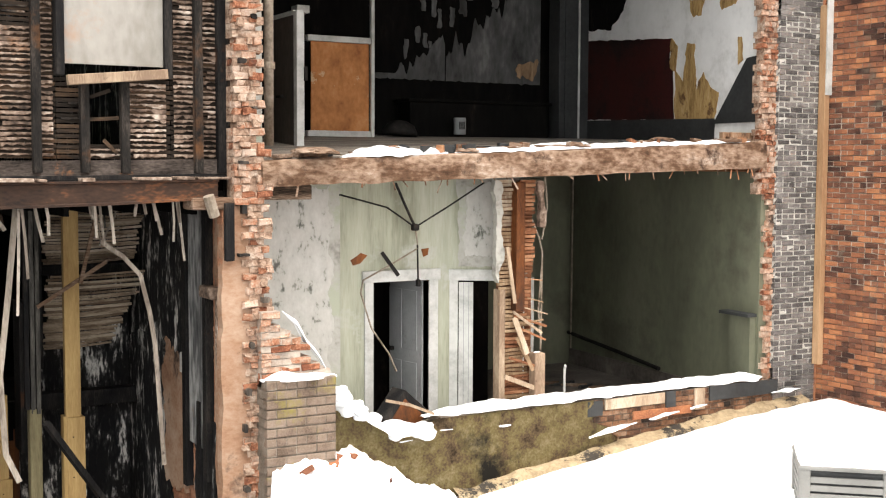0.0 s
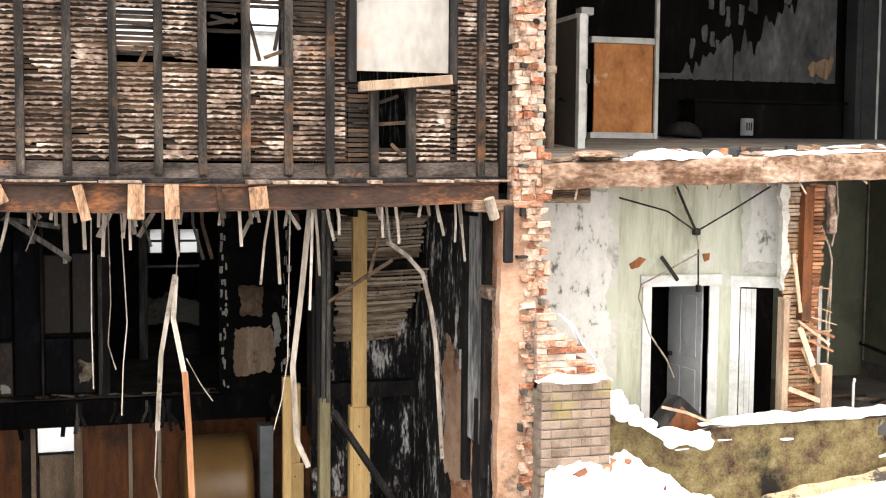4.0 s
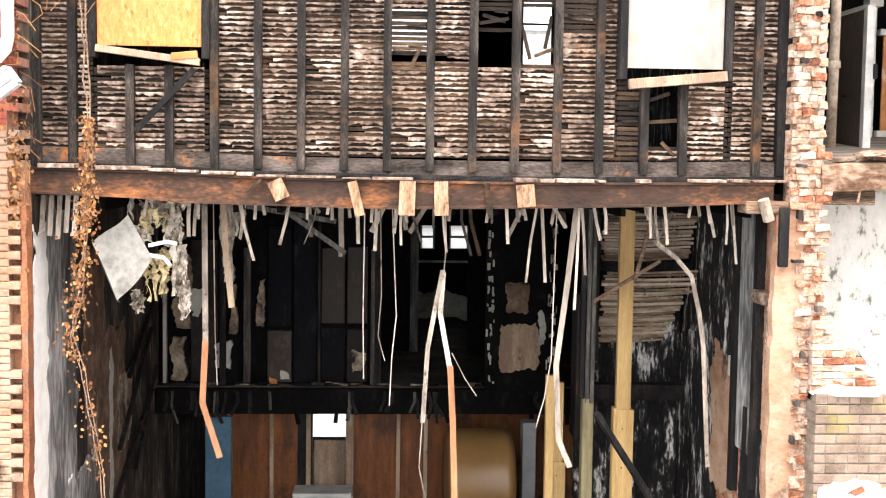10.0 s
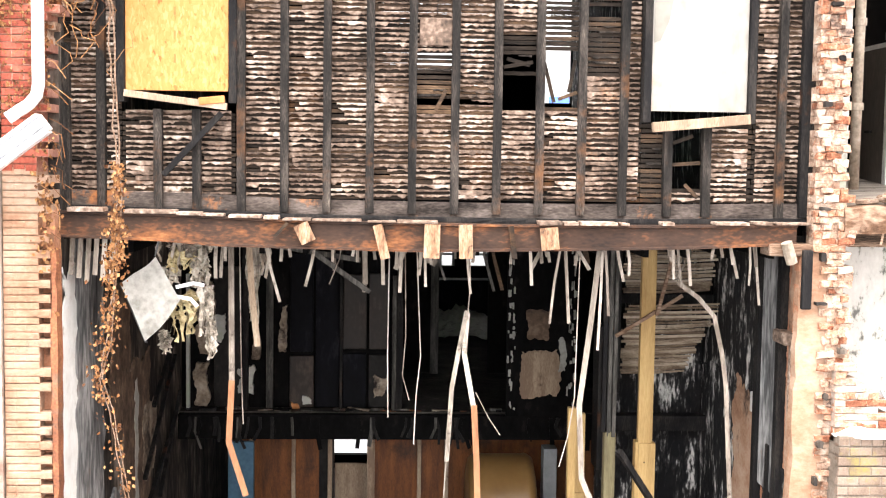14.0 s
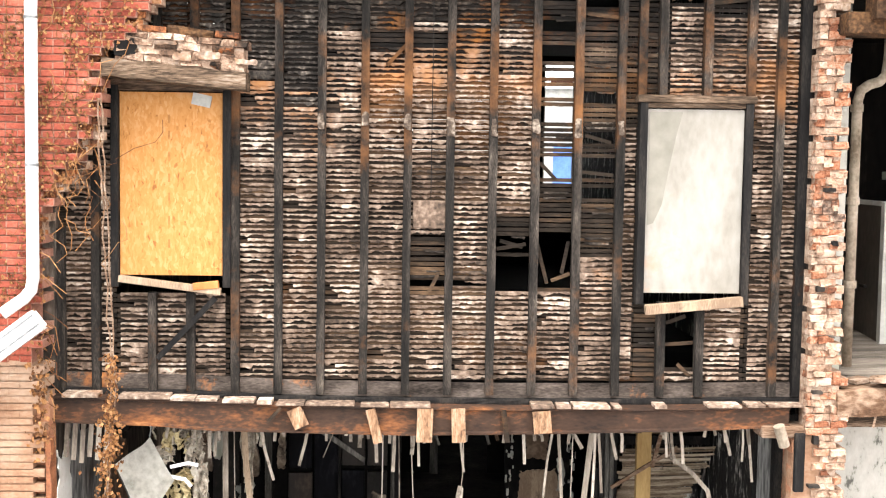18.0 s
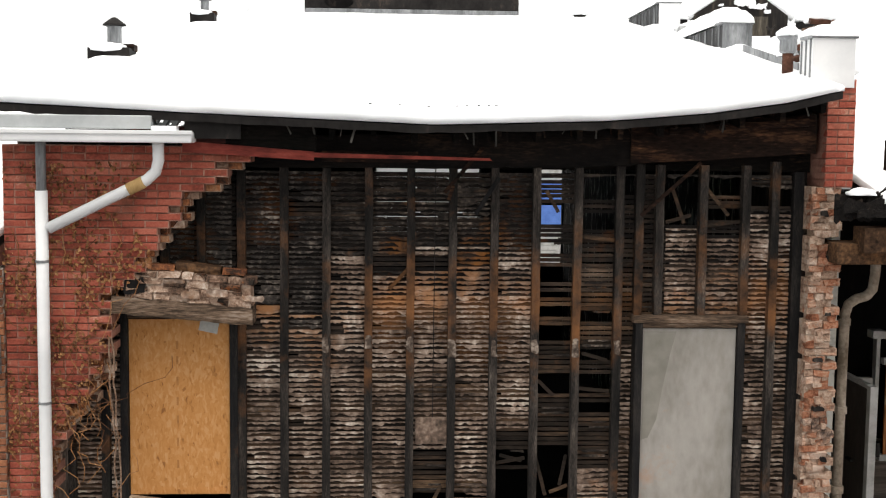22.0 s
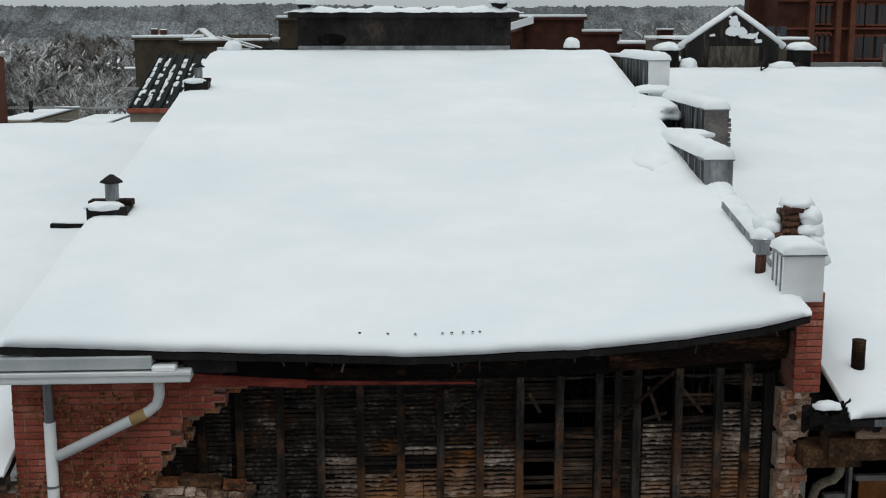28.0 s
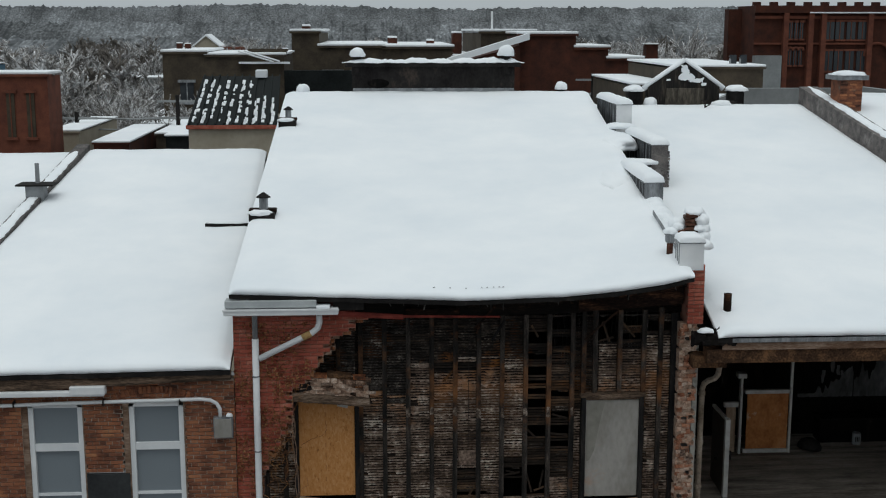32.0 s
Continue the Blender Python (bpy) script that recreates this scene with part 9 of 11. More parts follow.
def roof_vent(x, y, z, s, label):
    v_ = thing("roof_vent", label, "vent", "roof vents")
    part("curb", block(x - 0.26 * s, x + 0.26 * s, y - 0.24 * s, y + 0.2 * s, z - 0.1, z + 0.19 * s, bevel=0.015), BLACK_TIN, v_)
    part("curb_rim", block(x - 0.28 * s, x + 0.28 * s, y - 0.04 * s, y + 0.22 * s, z + 0.16 * s, z + 0.25 * s, bevel=0.02), SCORCHED_BEAM, v_, "rusty raised rim")
    bm = bmesh.new()
    snow_lump(bm, x - 0.04, y - 0.16 * s, z + 0.19 * s, 0.25 * s, 0.14 * s, 0.07 * s, x, -0.8)
    part("snow", bm, SNOW, v_, "snow on the curb", smooth=True)
    bm = bmesh.new()
    lathe(bm, [(0.09 * s, z + 0.1), (0.09 * s, z + 0.46 * s), (0.11 * s, z + 0.47 * s)], 14, Matrix.Translation((x + 0.02, y + 0.04, 0)))
    part("pipe", bm, ZINC, v_)
    bm = bmesh.new()
    lathe(bm, [(0.15 * s, z + 0.48 * s), (0.14 * s, z + 0.50 * s), (0.03 * s, z + 0.58 * s), (0.01, z + 0.585 * s)], 14, Matrix.Translation((x + 0.02, y + 0.04, 0)))
    part("cap", bm, BLACK_TIN, v_)


roof_vent(-3.22, 15.0, 12.29, 0.95, "dark metal roof vent on a snow-topped curb")
roof_vent(-3.25, 22.9, 13.50, 0.85, "small dark roof vent near the ridge")


def finial(x, z, r, label):
    f = thing("ball_finial", label, "finial", "roof finials")
    bm = bmesh.new()
    lathe(bm, [(r * 0.9, z - 0.35), (r * 0.9, z - 0.05), (r * 0.5, z), (r * 0.6, z + r * 0.4), (r, z + r), (r * 0.8, z + 1.6 * r), (0.02, z + 2 * r)], 16, Matrix.Translation((x, 27.45, 0)))
    part("ball", bm, BLACK_TIN, f, smooth=True)
    bm = bmesh.new()
    snow_lump(bm, x, 27.42, z + r * 1.2, r * 1.15, r * 1.15, r * 1.1, x, -0.3)
    part("snow", bm, SNOW, f, "round snow hood", smooth=True)


finial(-3.1, 13.98, 0.17, "small ball finial hooded with snow")
finial(4.5, 14.05, 0.16, "small ball finial hooded with snow")
finial(-1.5, 14.98, 0.19, "large ball finial hooded with snow on the parapet")
finial(2.85, 14.98, 0.22, "large ball finial hooded with snow on the parapet")
par = thing("front_parapet", "dark tin-clad front parapet with a thick snow cap", "parapet")
part("wall", block(-1.66, 3.10, 27.32, 27.7, 13.6, 14.85), BLACK_TIN, par)
part("cornice", block(-1.86, 3.28, 27.24, 27.75, 14.85, 14.98, bevel=0.02), BLACK_TIN, par)
part("flashing", block(-1.64, 3.08, 27.28, 27.32, 13.9, 14.24, bevel=0.01), ZINC, par, "grey flashing streaked with soot")
ob = snow_ridge("snow_drift", "thick snow cap along the front parapet", [(-1.95, 27.48, 14.97), (3.4, 27.48, 14.97)], 0.26, 0.15, 14)
bm = bmesh.new()
prism(bm, [(-1.2 + 0.3 + 0.32 * math.cos(a), 14.38 + 0.13 * math.sin(a)) for a in [k * math.pi / 8 for k in range(16)]], "y", 27.30, 27.325)
part("hole", bm, DARK, par, "dark dent in the tin")

STREAKED = surface("tar_streaked_zinc", [(0.35, (0.006, 0.006, 0.007)), (0.54, (0.022, 0.023, 0.025)), (0.62, (0.20, 0.21, 0.22)), (0.8, (0.50, 0.51, 0.52))], scale=3.5, rough=0.7, grain=12, grain_amount=0.3, bump=0.2, depth=0.004, stretch=(2.5, 2.5, 0.15))

# stepped party parapet between the main roof and the next
def parapet_step(x0, x1, y0, y1, z0, zt, skew, mat, end_mat, label, snow=0.12, end_label=""):
    p = thing("parapet_step", label, "parapet", "parapet steps along the roof")
    bm = bmesh.new()
    prism(bm, [(x0, y0), (x1, y0), (x1 + skew, y1), (x0 + skew, y1)], "z", z0, zt)
    part("body", bm, mat, p)
    part("end_plate", block(x0 - 0.01, x1 + 0.01, y0 - 0.025, y0, z0, zt + 0.01, bevel=0.004), end_mat, p, end_label)
    n = max(3, int((y1 - y0) / 0.35))
    for k in range(n):
        a = (k + 0.5) / n
        y = y0 + (y1 - y0) * a
        part("seam", block(x0 + skew * a - 0.012, x0 + skew * a, y - 0.012, y + 0.012, z0, zt, bevel=0.003), ZINC, p)
    part("coping", block(x0 - 0.03, x1 + 0.03, y0 - 0.04, y0 + 0.3, zt, zt + 0.03, bevel=0.006), ZINC, p)
    bm = bmesh.new()
    prof = [(-0.58, -0.02), (-0.55, 0.6), (-0.3, 1.0), (0.3, 1.0), (0.55, 0.6), (0.58, -0.02)]
    rows = []
    for k in range(31):
        a = k / 30
        w, c = x1 - x0, (x0 + x1) / 2 + skew * a
        h = snow * (1 + 0.35 * noise2(a * 7 + x0, 1.0)) * (0.6 if k in (0, 30) else 1)
        rows.append([bm.verts.new((c + u * w, y0 - 0.05 + (y1 - y0 + 0.05) * a, zt + 0.02 + v * h)) for u, v in prof])
    for a, b in zip(rows, rows[1:]):
        for k in range(5):
            bm.faces.new((a[k], a[k + 1], b[k + 1], b[k]))
    bm.faces.new(rows[0])
    bm.faces.new(rows[-1][::-1])
    part("snow", bm, SNOW, p, "snow lying along the top", smooth=True)
    return p


parapet_step(4.07, 4.46, 11.40, 11.85, 11.96, 12.42, 0.03, WHITE_METAL, WHITE_METAL, "white metal-clad parapet end at the eave", 0.11)
parapet_step(4.36, 4.72, 15.45, 18.5, 12.2, 12.92, 0.14, STREAKED, ZINC, "streaked zinc-clad parapet step with snow", 0.17)
parapet_step(5.28, 5.65, 18.9, 22.2, 12.1, 13.34, 0.1, STREAKED, BRICK_GREY, "blackened brick parapet step with snow", 0.15)
parapet_step(5.28, 5.67, 23.0, 26.3, 13.0, 14.0, 0.1, STREAKED, WHITE_METAL, "parapet step with a pale metal end near the ridge", 0.15)
for k in range(34):
    z = 12.15 + 0.077 * (k % 14)
    side = k // 14
    part("brick", block(5.64, 5.68 + 0.012 * ((k * 7) % 3), 18.87 + 0.02 * side, 18.98, z, z + 0.06), BRICK_GREY, bpy.data.objects["parapet_step.002"])
for k, q in enumerate(((4.10, 17.9, 12.64, 0.50, 1.5, 0.26), (4.88, 18.66, 12.97, 0.50, 0.26, 0.10), (4.90, 21.6, 13.17, 0.55, 1.7, 0.26), (5.30, 22.62, 13.46, 0.42, 0.30, 0.12))):
    bm = bmesh.new()
    snow_lump(bm, *q, k * 3.1, -0.3)
    solid("snow_drift", bm, SNOW, "snow drifted against the parapet steps", "snow", "snow drifts along the parapet", smooth=True)
CHIMNEY_BRICK = surface("dark_chimney_brick", [(0.3, (0.035, 0.018, 0.013)), (0.55, (0.10, 0.045, 0.03)), (0.8, (0.22, 0.12, 0.085))], scale=6, rough=0.95, grain=40, grain_amount=0.4, bump=0.8, depth=0.01, by_piece=0.3, spec=0.12)
# the snow-covered base between the steps
bm = bmesh.new()
for k in range(40):
    y = 12.2 + 3.4 * (k / 39)
    snow_lump(bm, 4.42 + 0.1 * noise2(k * 1.7, 1) + 0.03 * (y - 12), y, 12.0 + (y - 12) * 0.14 + 0.12 * noise2(k * 2.3, 5), 0.2, 0.17, 0.17, k)
solid("parapet_rubble_snow", bm, SNOW, "lumpy snow over the broken parapet", "snow", kind="stuff", smooth=True)
flash = thing("roof_flashing", "pale metal flashing along the foot of the broken parapet", "flashing")
for k in range(4):
    y = 12.12 + 0.52 * k
    part("sheet", block(-0.008, 0.008, 0, 0.50, -0.04, 0.04, m=pose(4.19 + 0.012 * k, y, 12.19 + 0.085 * k, 9.5, 0, -1.5), bevel=0.003), ZINC, flash)
stub = thing("broken_chimney", "ragged brick chimney stub under lumpy snow", "chimney")
part("core", block(4.52, 4.80, 12.66, 13.05, 12.0, 12.66, bevel=0.02), BRICK_RUBBLE, stub)
for k in range(30):
    row, side = k % 10, k // 10
    x = 4.50 + (0.11 * side) + rnd.uniform(-0.03, 0.03)
    ob = new("brick", rnd.choice(brick_set(CHIMNEY_BRICK, 0.125)))
    ob.parent = stub
    ob.matrix_basis = pose(x, 12.62 + rnd.uniform(-0.04, 0.04), 12.02 + row * 0.074, rnd.gauss(0, 8), rnd.gauss(0, 8), rnd.gauss(0, 14)) @ Matrix.Diagonal((rnd.uniform(0.7, 1.1), 1, rnd.uniform(0.7, 1), 1))
bm = bmesh.new()
for q in ((4.66, 12.80, 12.72, 0.19, 0.22, 0.12), (4.76, 12.64, 12.62, 0.12, 0.12, 0.10), (4.74, 12.56, 12.46, 0.13, 0.11, 0.09), (4.70, 12.5, 12.32, 0.16, 0.12, 0.08), (4.36, 12.72, 12.46, 0.11, 0.12, 0.1), (4.30, 12.8, 12.36, 0.12, 0.12, 0.12), (4.40, 12.6, 12.24, 0.1, 0.1, 0.08),
          (4.55, 12.45, 12.25, 0.1, 0.1, 0.1)):
    snow_lump(bm, *q, q[0] * 7)
part("snow", bm, SNOW, stub, "snow lumps on the broken brick", smooth=True)
for k, q in enumerate(((4.78, 12.66, 12.60, 0.12, 0.17, 0.13), (4.79, 12.62, 12.47, 0.115, 0.16, 0.12), (4.78, 12.58, 12.34, 0.12, 0.17, 0.12), (4.76, 12.45, 12.20, 0.15, 0.2, 0.12), (4.38, 12.9, 12.50, 0.16, 0.18, 0.13))):
    bm = bmesh.new()
    snow_lump(bm, *q, k * 5.3, -0.7)
    part("snow_layer", bm, SNOW, stub, "snow slumping down the broken side", smooth=True)
for q in ((4.30, 12.55, 12.30), (4.24, 12.6, 12.18), (4.36, 12.5, 12.42)):
    part("loose_brick", block(-0.06, 0.06, -0.04, 0.04, -0.03, 0.03, m=pose(*q, 10, -12, 20), bevel=0.006), CHIMNEY_BRICK, stub)
stack = thing("vent_stack", "short rusty vent stack with a snow-topped cowl", "vent")
bm = bmesh.new()
lathe(bm, [(0.055, 11.7), (0.055, 12.36)], 14, Matrix.Translation((4.05, 12.05, 0)))
part("pipe", bm, CHIMNEY_BRICK, stack, "rust-red pipe")
bm = bmesh.new()
lathe(bm, [(0.062, 12.32), (0.085, 12.34), (0.085, 12.45), (0.10, 12.465), (0.11, 12.485), (0.10, 12.49)], 16, Matrix.Translation((4.05, 12.05, 0)))
part("cowl", bm, ZINC, stack)
bm = bmesh.new()
snow_lump(bm, 4.05, 12.05, 12.49, 0.13, 0.13, 0.10, 3, 0)
part("snow", bm, SNOW, stack, "snow cushion", smooth=True)
bm = bmesh.new()
lathe(bm, [(0.075, 10.95), (0.07, 11.0), (0.068, 11.45), (0.072, 11.47), (0.05, 11.47)], 14, Matrix.Translation((5.02, 11.75, 0)))
solid("roof_pipe", bm, SCORCHED_BEAM, "rusty pipe stub rising from the snowy roof", "pipe")
# right roof: gable, chimney, side parapet
DIRTY_TIN = surface("soot_streaked_tin", [(0.38, (0.005, 0.004, 0.004)), (0.55, (0.016, 0.013, 0.011)), (0.70, (0.065, 0.053, 0.04)), (0.88, (0.17, 0.145, 0.115))], scale=3, rough=0.8, grain=14, grain_amount=0.5, bump=0.4, depth=0.01, stretch=(2, 2, 0.3))
STREAKED_BUFF = surface("streaked_buff_tin", [(0.3, (0.02, 0.017, 0.014)), (0.5, (0.075, 0.065, 0.052)), (0.75, (0.19, 0.165, 0.13))], scale=3, rough=0.8, grain=14, grain_amount=0.4, bump=0.3, depth=0.01, stretch=(3, 1, 0.5), spec=0.15)
gab = thing("gable_ornament", "weathered tin gable ornament capped with snow", "gable")
bm = bmesh.new()
prism(bm, [(7.1, 13.5), (9.25, 13.5), (9.25, 14.25), (8.2, 14.98), (7.1, 14.25)], "y", 27.4, 27.8)
part("front", bm, DIRTY_TIN, gab)
part("panel", block(7.62, 8.78, 27.36, 27.4, 13.72, 14.22, bevel=0.02), STREAKED_BUFF, gab, "soot-streaked buff panel")
for x in (6.5, 9.55):
    part("scroll", block(x, x + 0.45, 27.3, 27.8, 13.6, 14.15, bevel=0.08), BLACK_TIN, gab)
for a, b in (((6.98, 14.2), (8.2, 15.04)), ((8.2, 15.04), (9.4, 14.2))):
    bm = bmesh.new()
    tube(bm, [(a[0], 27.5, a[1]), ((a[0] + b[0]) / 2, 27.5, (a[1] + b[1]) / 2 + 0.02), (b[0], 27.5, b[1])], 0.085, 8)
    part("snow", bm, SNOW, gab, "snow on the sloping edge", smooth=True)
bm = bmesh.new()
for q in ((6.7, 27.5, 14.15, 0.3, 0.3, 0.16), (9.8, 27.5, 14.15, 0.33, 0.3, 0.16), (7.15, 27.3, 13.75, 0.2, 0.2, 0.22), (9.2, 27.0, 13.75, 0.3, 0.2, 0.14)):
    snow_lump(bm, *q, q[0] * 5)
part("snow", bm, SNOW, gab, "snow patches", smooth=True)
for k, (x0, x1, z0, z1) in enumerate(((8.06, 8.36, 14.58, 14.90), (8.0, 8.5, 14.40, 14.66), (8.28, 8.78, 14.34, 14.56), (7.62, 7.76, 14.42, 14.50), (8.66, 8.86, 14.26, 14.38))):
    part("snow_patch", torn(bmesh.new(), "y", 27.35 - 0.004 * k, 27.42, x0, x1, z0, z1, 2.7 * k + 1, 0.08, 0.025), SNOW, gab, "ragged snow patch under the peak")
part("urn", block(8.95, 9.25, 27.0, 27.25, 13.55, 13.85, bevel=0.05), BLACK_TIN, gab)
part("urn", block(9.35, 9.7, 27.0, 27.25, 13.55, 13.85, bevel=0.05), BLACK_TIN, gab)
bm = bmesh.new()
for q in (((8.6, 26.6, 13.55), (8.62, 26.6, 13.85), (8.7, 26.6, 13.95)), ((8.62, 26.6, 13.85), (8.5, 26.6, 13.92)), ((8.61, 26.6, 13.7), (8.75, 26.6, 13.78))):
    tube(bm, q, 0.02, 6)
solid("antenna", bm, BLACK_TIN, "small broken antenna on the snowy roof", "antenna")
chim = thing("brick_chimney", "red brick chimney with a stone cap and snow", "chimney")
part("stack", block(11.98, 12.62, 25.0, 25.7, 12.8, 14.55, bevel=0.01), BRICK_ORANGE, chim)
for r_ in range(21):
    for c_ in range(3):
        ob = new("brick", brick_set(BRICK_ORANGE, 0.203)[(r_ + c_) % 4])
        ob.parent = chim
        ob.matrix_basis = pose(12.09 + 0.213 * c_ + (0.05 if r_ % 2 else -0.05) * (c_ == 1), 24.992, 13.0 + 0.075 * r_)
part("cap", block(11.85, 12.75, 24.88, 25.82, 14.55, 14.68, bevel=0.02), ZINC, chim)
bm = bmesh.new()
snow_lump(bm, 12.3, 25.3, 14.68, 0.5, 0.5, 0.12, 4, 0)
part("snow", bm, SNOW, chim, "snow on the cap", smooth=True)
bm = bmesh.new()
prism(bm, [(11.75, 19.0), (12.15, 19.0), (12.15, 27.2), (11.6, 27.2)], "z", 11.5, 12.32)
for v in bm.verts:
    v.co.z += (v.co.y - 19) * 0.176 + 0.5
solid("side_parapet", bm, BRICK_GREY, "low dark brick parapet along the roof edge", "parapet", kind="structure")
snow_ridge("snow_drift", "snow on the low side parapet", [(12.0, 19.0, 12.82), (11.95, 23.0, 13.52), (11.9, 27.2, 14.26)], 0.16, 0.06, 15)
snow_sheet("roof_snow", "snow on the roof beyond the chimney", lambda y: 12.2, lambda y: 24.0, 12.0, 27.2, lambda x: 11.4, lambda x: 13.95, nx=20, ny=30, seed=50)
solid("wall_beyond_chimney", block(12.56, 24.0, 12.2, 27.0, 0, 11.3), BRICK_ORANGE, "brick block beyond the tall wall", "wall", kind="structure")
# left roofs: party parapet, curb, flat vent tray
bm = bmesh.new()
prism(bm, [(-9.25, 11.2), (-8.95, 11.2), (-8.58, 24.2), (-8.9, 24.2)], "z", 10.0, 10.62)
for v in bm.verts:
    v.co.z += (v.co.y - 11.2) * 0.178
solid("party_parapet", bm, BRICK_GREY, "low dark parapet between two snowy roofs", "parapet", kind="structure")
snow_ridge("snow_drift", "snow on the parapet between the roofs", [(-9.12, 11.3, 10.62), (-8.95, 17.0, 11.64), (-8.76, 24.1, 12.90)], 0.14, 0.05, 16)
solid("roof_curb", block(-4.72, -3.8, 17.75, 17.95, 11.6, 11.80, bevel=0.01), BLACK_TIN, "dark flashing curb half under snow", "curb")
snow_ridge("snow_drift", "snow on the flashing curb", [(-4.7, 17.85, 11.8), (-3.7, 17.85, 11.8)], 0.09, 0.05, 17)
tray = thing("vent_tray", "flat metal vent hood with a pole on the parapet", "vent", at=(-0.3, 2.0, 0.30))
part("tray", block(-8.95, -8.1, 17.6, 18.2, 12.1, 12.14, bevel=0.01), BLACK_TIN, tray)
part("box", block(-8.75, -8.35, 17.7, 18.1, 11.75, 12.1, bevel=0.01), GREY_PAINT, tray)
part("pole", block(-8.56, -8.48, 17.9, 17.98, 12.14, 12.6), GREY_PAINT, tray)
for k in range(14):
    x = -0.1 + 0.09 * k + rnd.uniform(-0.02, 0.02)
    if k % 3 == 0 or k > 8:
        bm = bmesh.new()
        snow_lump(bm, x, 11.22, lerp(EAVE, x) + 0.172, 0.014, 0.014, 0.008, k)
        solid("snow_hole", bm, BLACK_TIN, "dark spot where a fastener shows through the snow", "spot", "spots in the eave snow")

# ---- neighbour's windows and wiring ----
# The sky reflected in the panes is put into this grey base colour.
GLASS, gn, gl, gb = material("window_glass", 0.06, 0.0, 0.5)
gb.inputs["Base Color"].default_value = (0.20, 0.225, 0.245, 1)


def sash_window(x0, x1, z0, z1, label):
    w = thing("sash_window", label, "window", "white sash windows")
    y = 11.24
    fr = part("frame", block(x0, x0 + 0.085, y, y + 0.12, z0, z1, bevel=0.006), WHITE_METAL, w)
    part("frame", block(x1 - 0.085, x1, y, y + 0.12, z0, z1, bevel=0.006), WHITE_METAL, w)
    part("frame", block(x0, x1, y, y + 0.12, z1 - 0.09, z1, bevel=0.006), WHITE_METAL, w)
    part("frame", block(x0, x1, y, y + 0.12, z0, z0 + 0.07, bevel=0.006), WHITE_METAL, w)
    mid = z1 - 0.78
    part("meeting_rail", block(x0 + 0.085, x1 - 0.085, y + 0.01, y + 0.10, mid - 0.065, mid + 0.065, bevel=0.006), WHITE_METAL, w)
    part("upper_pane", block(x0 + 0.085, x1 - 0.085, y + 0.05, y + 0.06, mid + 0.065, z1 - 0.09), GLASS, w)
    part("lower_pane", block(x0 + 0.085, x1 - 0.085, y + 0.07, y + 0.08, z0 + 0.07, mid - 0.065), GLASS, w)
    part("sash_rail", block(x0 + 0.085, x1 - 0.085, y + 0.02, y + 0.07, mid - 0.85, mid - 0.81), WHITE_METAL, w)
    part("brick_mould", block(x0 - 0.095, x0, y - 0.02, y + 0.1, z0, z1, bevel=0.006), OLD_TIMBER, w, "grey weathered trim")
    part("brick_mould", block(x1, x1 + 0.03, y - 0.02, y + 0.1, z0, z1, bevel=0.006), OLD_TIMBER, w)
    part("head_trim", block(x0 - 0.10, x1 + 0.05, y - 0.03, y + 0.1, z1 + 0.002, z1 + 0.06, bevel=0.006), OLD_TIMBER, w, "weathered head trim")
    return w


for x0, x1 in ((-6.82, -5.93), (-5.17, -4.27), (-9.5, -8.75)):
    sash_window(x0, x1, 7.7, 9.87, "white sash window with grey reflecting panes")
solid("dark_wall_panel", block(-5.90, -5.19, 11.19, 11.25, 7.5, 8.63, bevel=0.006), DARK_BOARD, "dark grey sheet between the windows", "sheet")
arch = thing("brick_arch", "shallow brick arch over the window", "arch")
for k in range(19):
    a = -0.5 + k / 18
    ob = new("brick", brick_set(BRICK_NEIGH, 0.203)[k % 4])
    ob.parent = arch
    ob.matrix_basis = pose(-4.74 + 1.27 * a, 11.188, 9.96 + 0.13 * (1 - 4 * a * a), 0, -90 + 50 * a, 0) @ Matrix.Diagonal((0.60, 1, 0.95, 1))
solid("eave_fascia", worn_beam(-12, -3.45, 11.03, 11.18, lambda x: 10.13 + 0.04 * (x + 7.2), lambda x: 10.34 + 0.022 * (x + 7.2), 2.0, 0.1, 0.008), SOOTY_TIMBER, "grey weathered fascia under the eave", "fascia", kind="structure")
cond = thing("conduit", "white electrical conduit curving down to a grey meter box", "conduit")
bm = bmesh.new()
tube(bm, [(-8.5, 11.12, 9.84), (-6.0, 11.12, 9.90), (-3.95, 11.12, 9.93), (-3.80, 11.12, 9.91), (-3.70, 11.12, 9.85), (-3.65, 11.12, 9.76), (-3.645, 11.12, 9.6)], 0.032, 10)
part("pipe", bm, WHITE_METAL, cond, smooth=True)
for x in (-7.0, -5.55, -4.3):
    part("clip", block(x - 0.012, x + 0.012, 11.08, 11.2, 9.85, 9.94), BLACK_TIN, cond)
mb = thing("meter_box", "grey electrical meter box on the brick wall", "meter box")
part("box", block(-3.76, -3.44, 11.06, 11.2, 9.26, 9.62, bevel=0.012), ZINC, mb)
part("cover", block(-3.74, -3.46, 11.045, 11.06, 9.28, 9.60, bevel=0.008), GREY_BOARD, mb)
bm = bmesh.new()
snow_lump(bm, -3.5, 11.12, 9.63, 0.06, 0.05, 0.05, 2, 0)
part("snow", bm, SNOW, mb, "bit of snow on top", smooth=True)
gt = thing("short_gutter", "white gutter end under the neighbour's eave", "gutter")
part("trough", block(-8.5, -5.5, 10.96, 11.1, 10.05, 10.14, bevel=0.02), WHITE_METAL, gt)
part("end", block(-6.05, -5.48, 10.94, 11.1, 10.08, 10.22, bevel=0.015), WHITE_METAL, gt, "bent white gutter end")

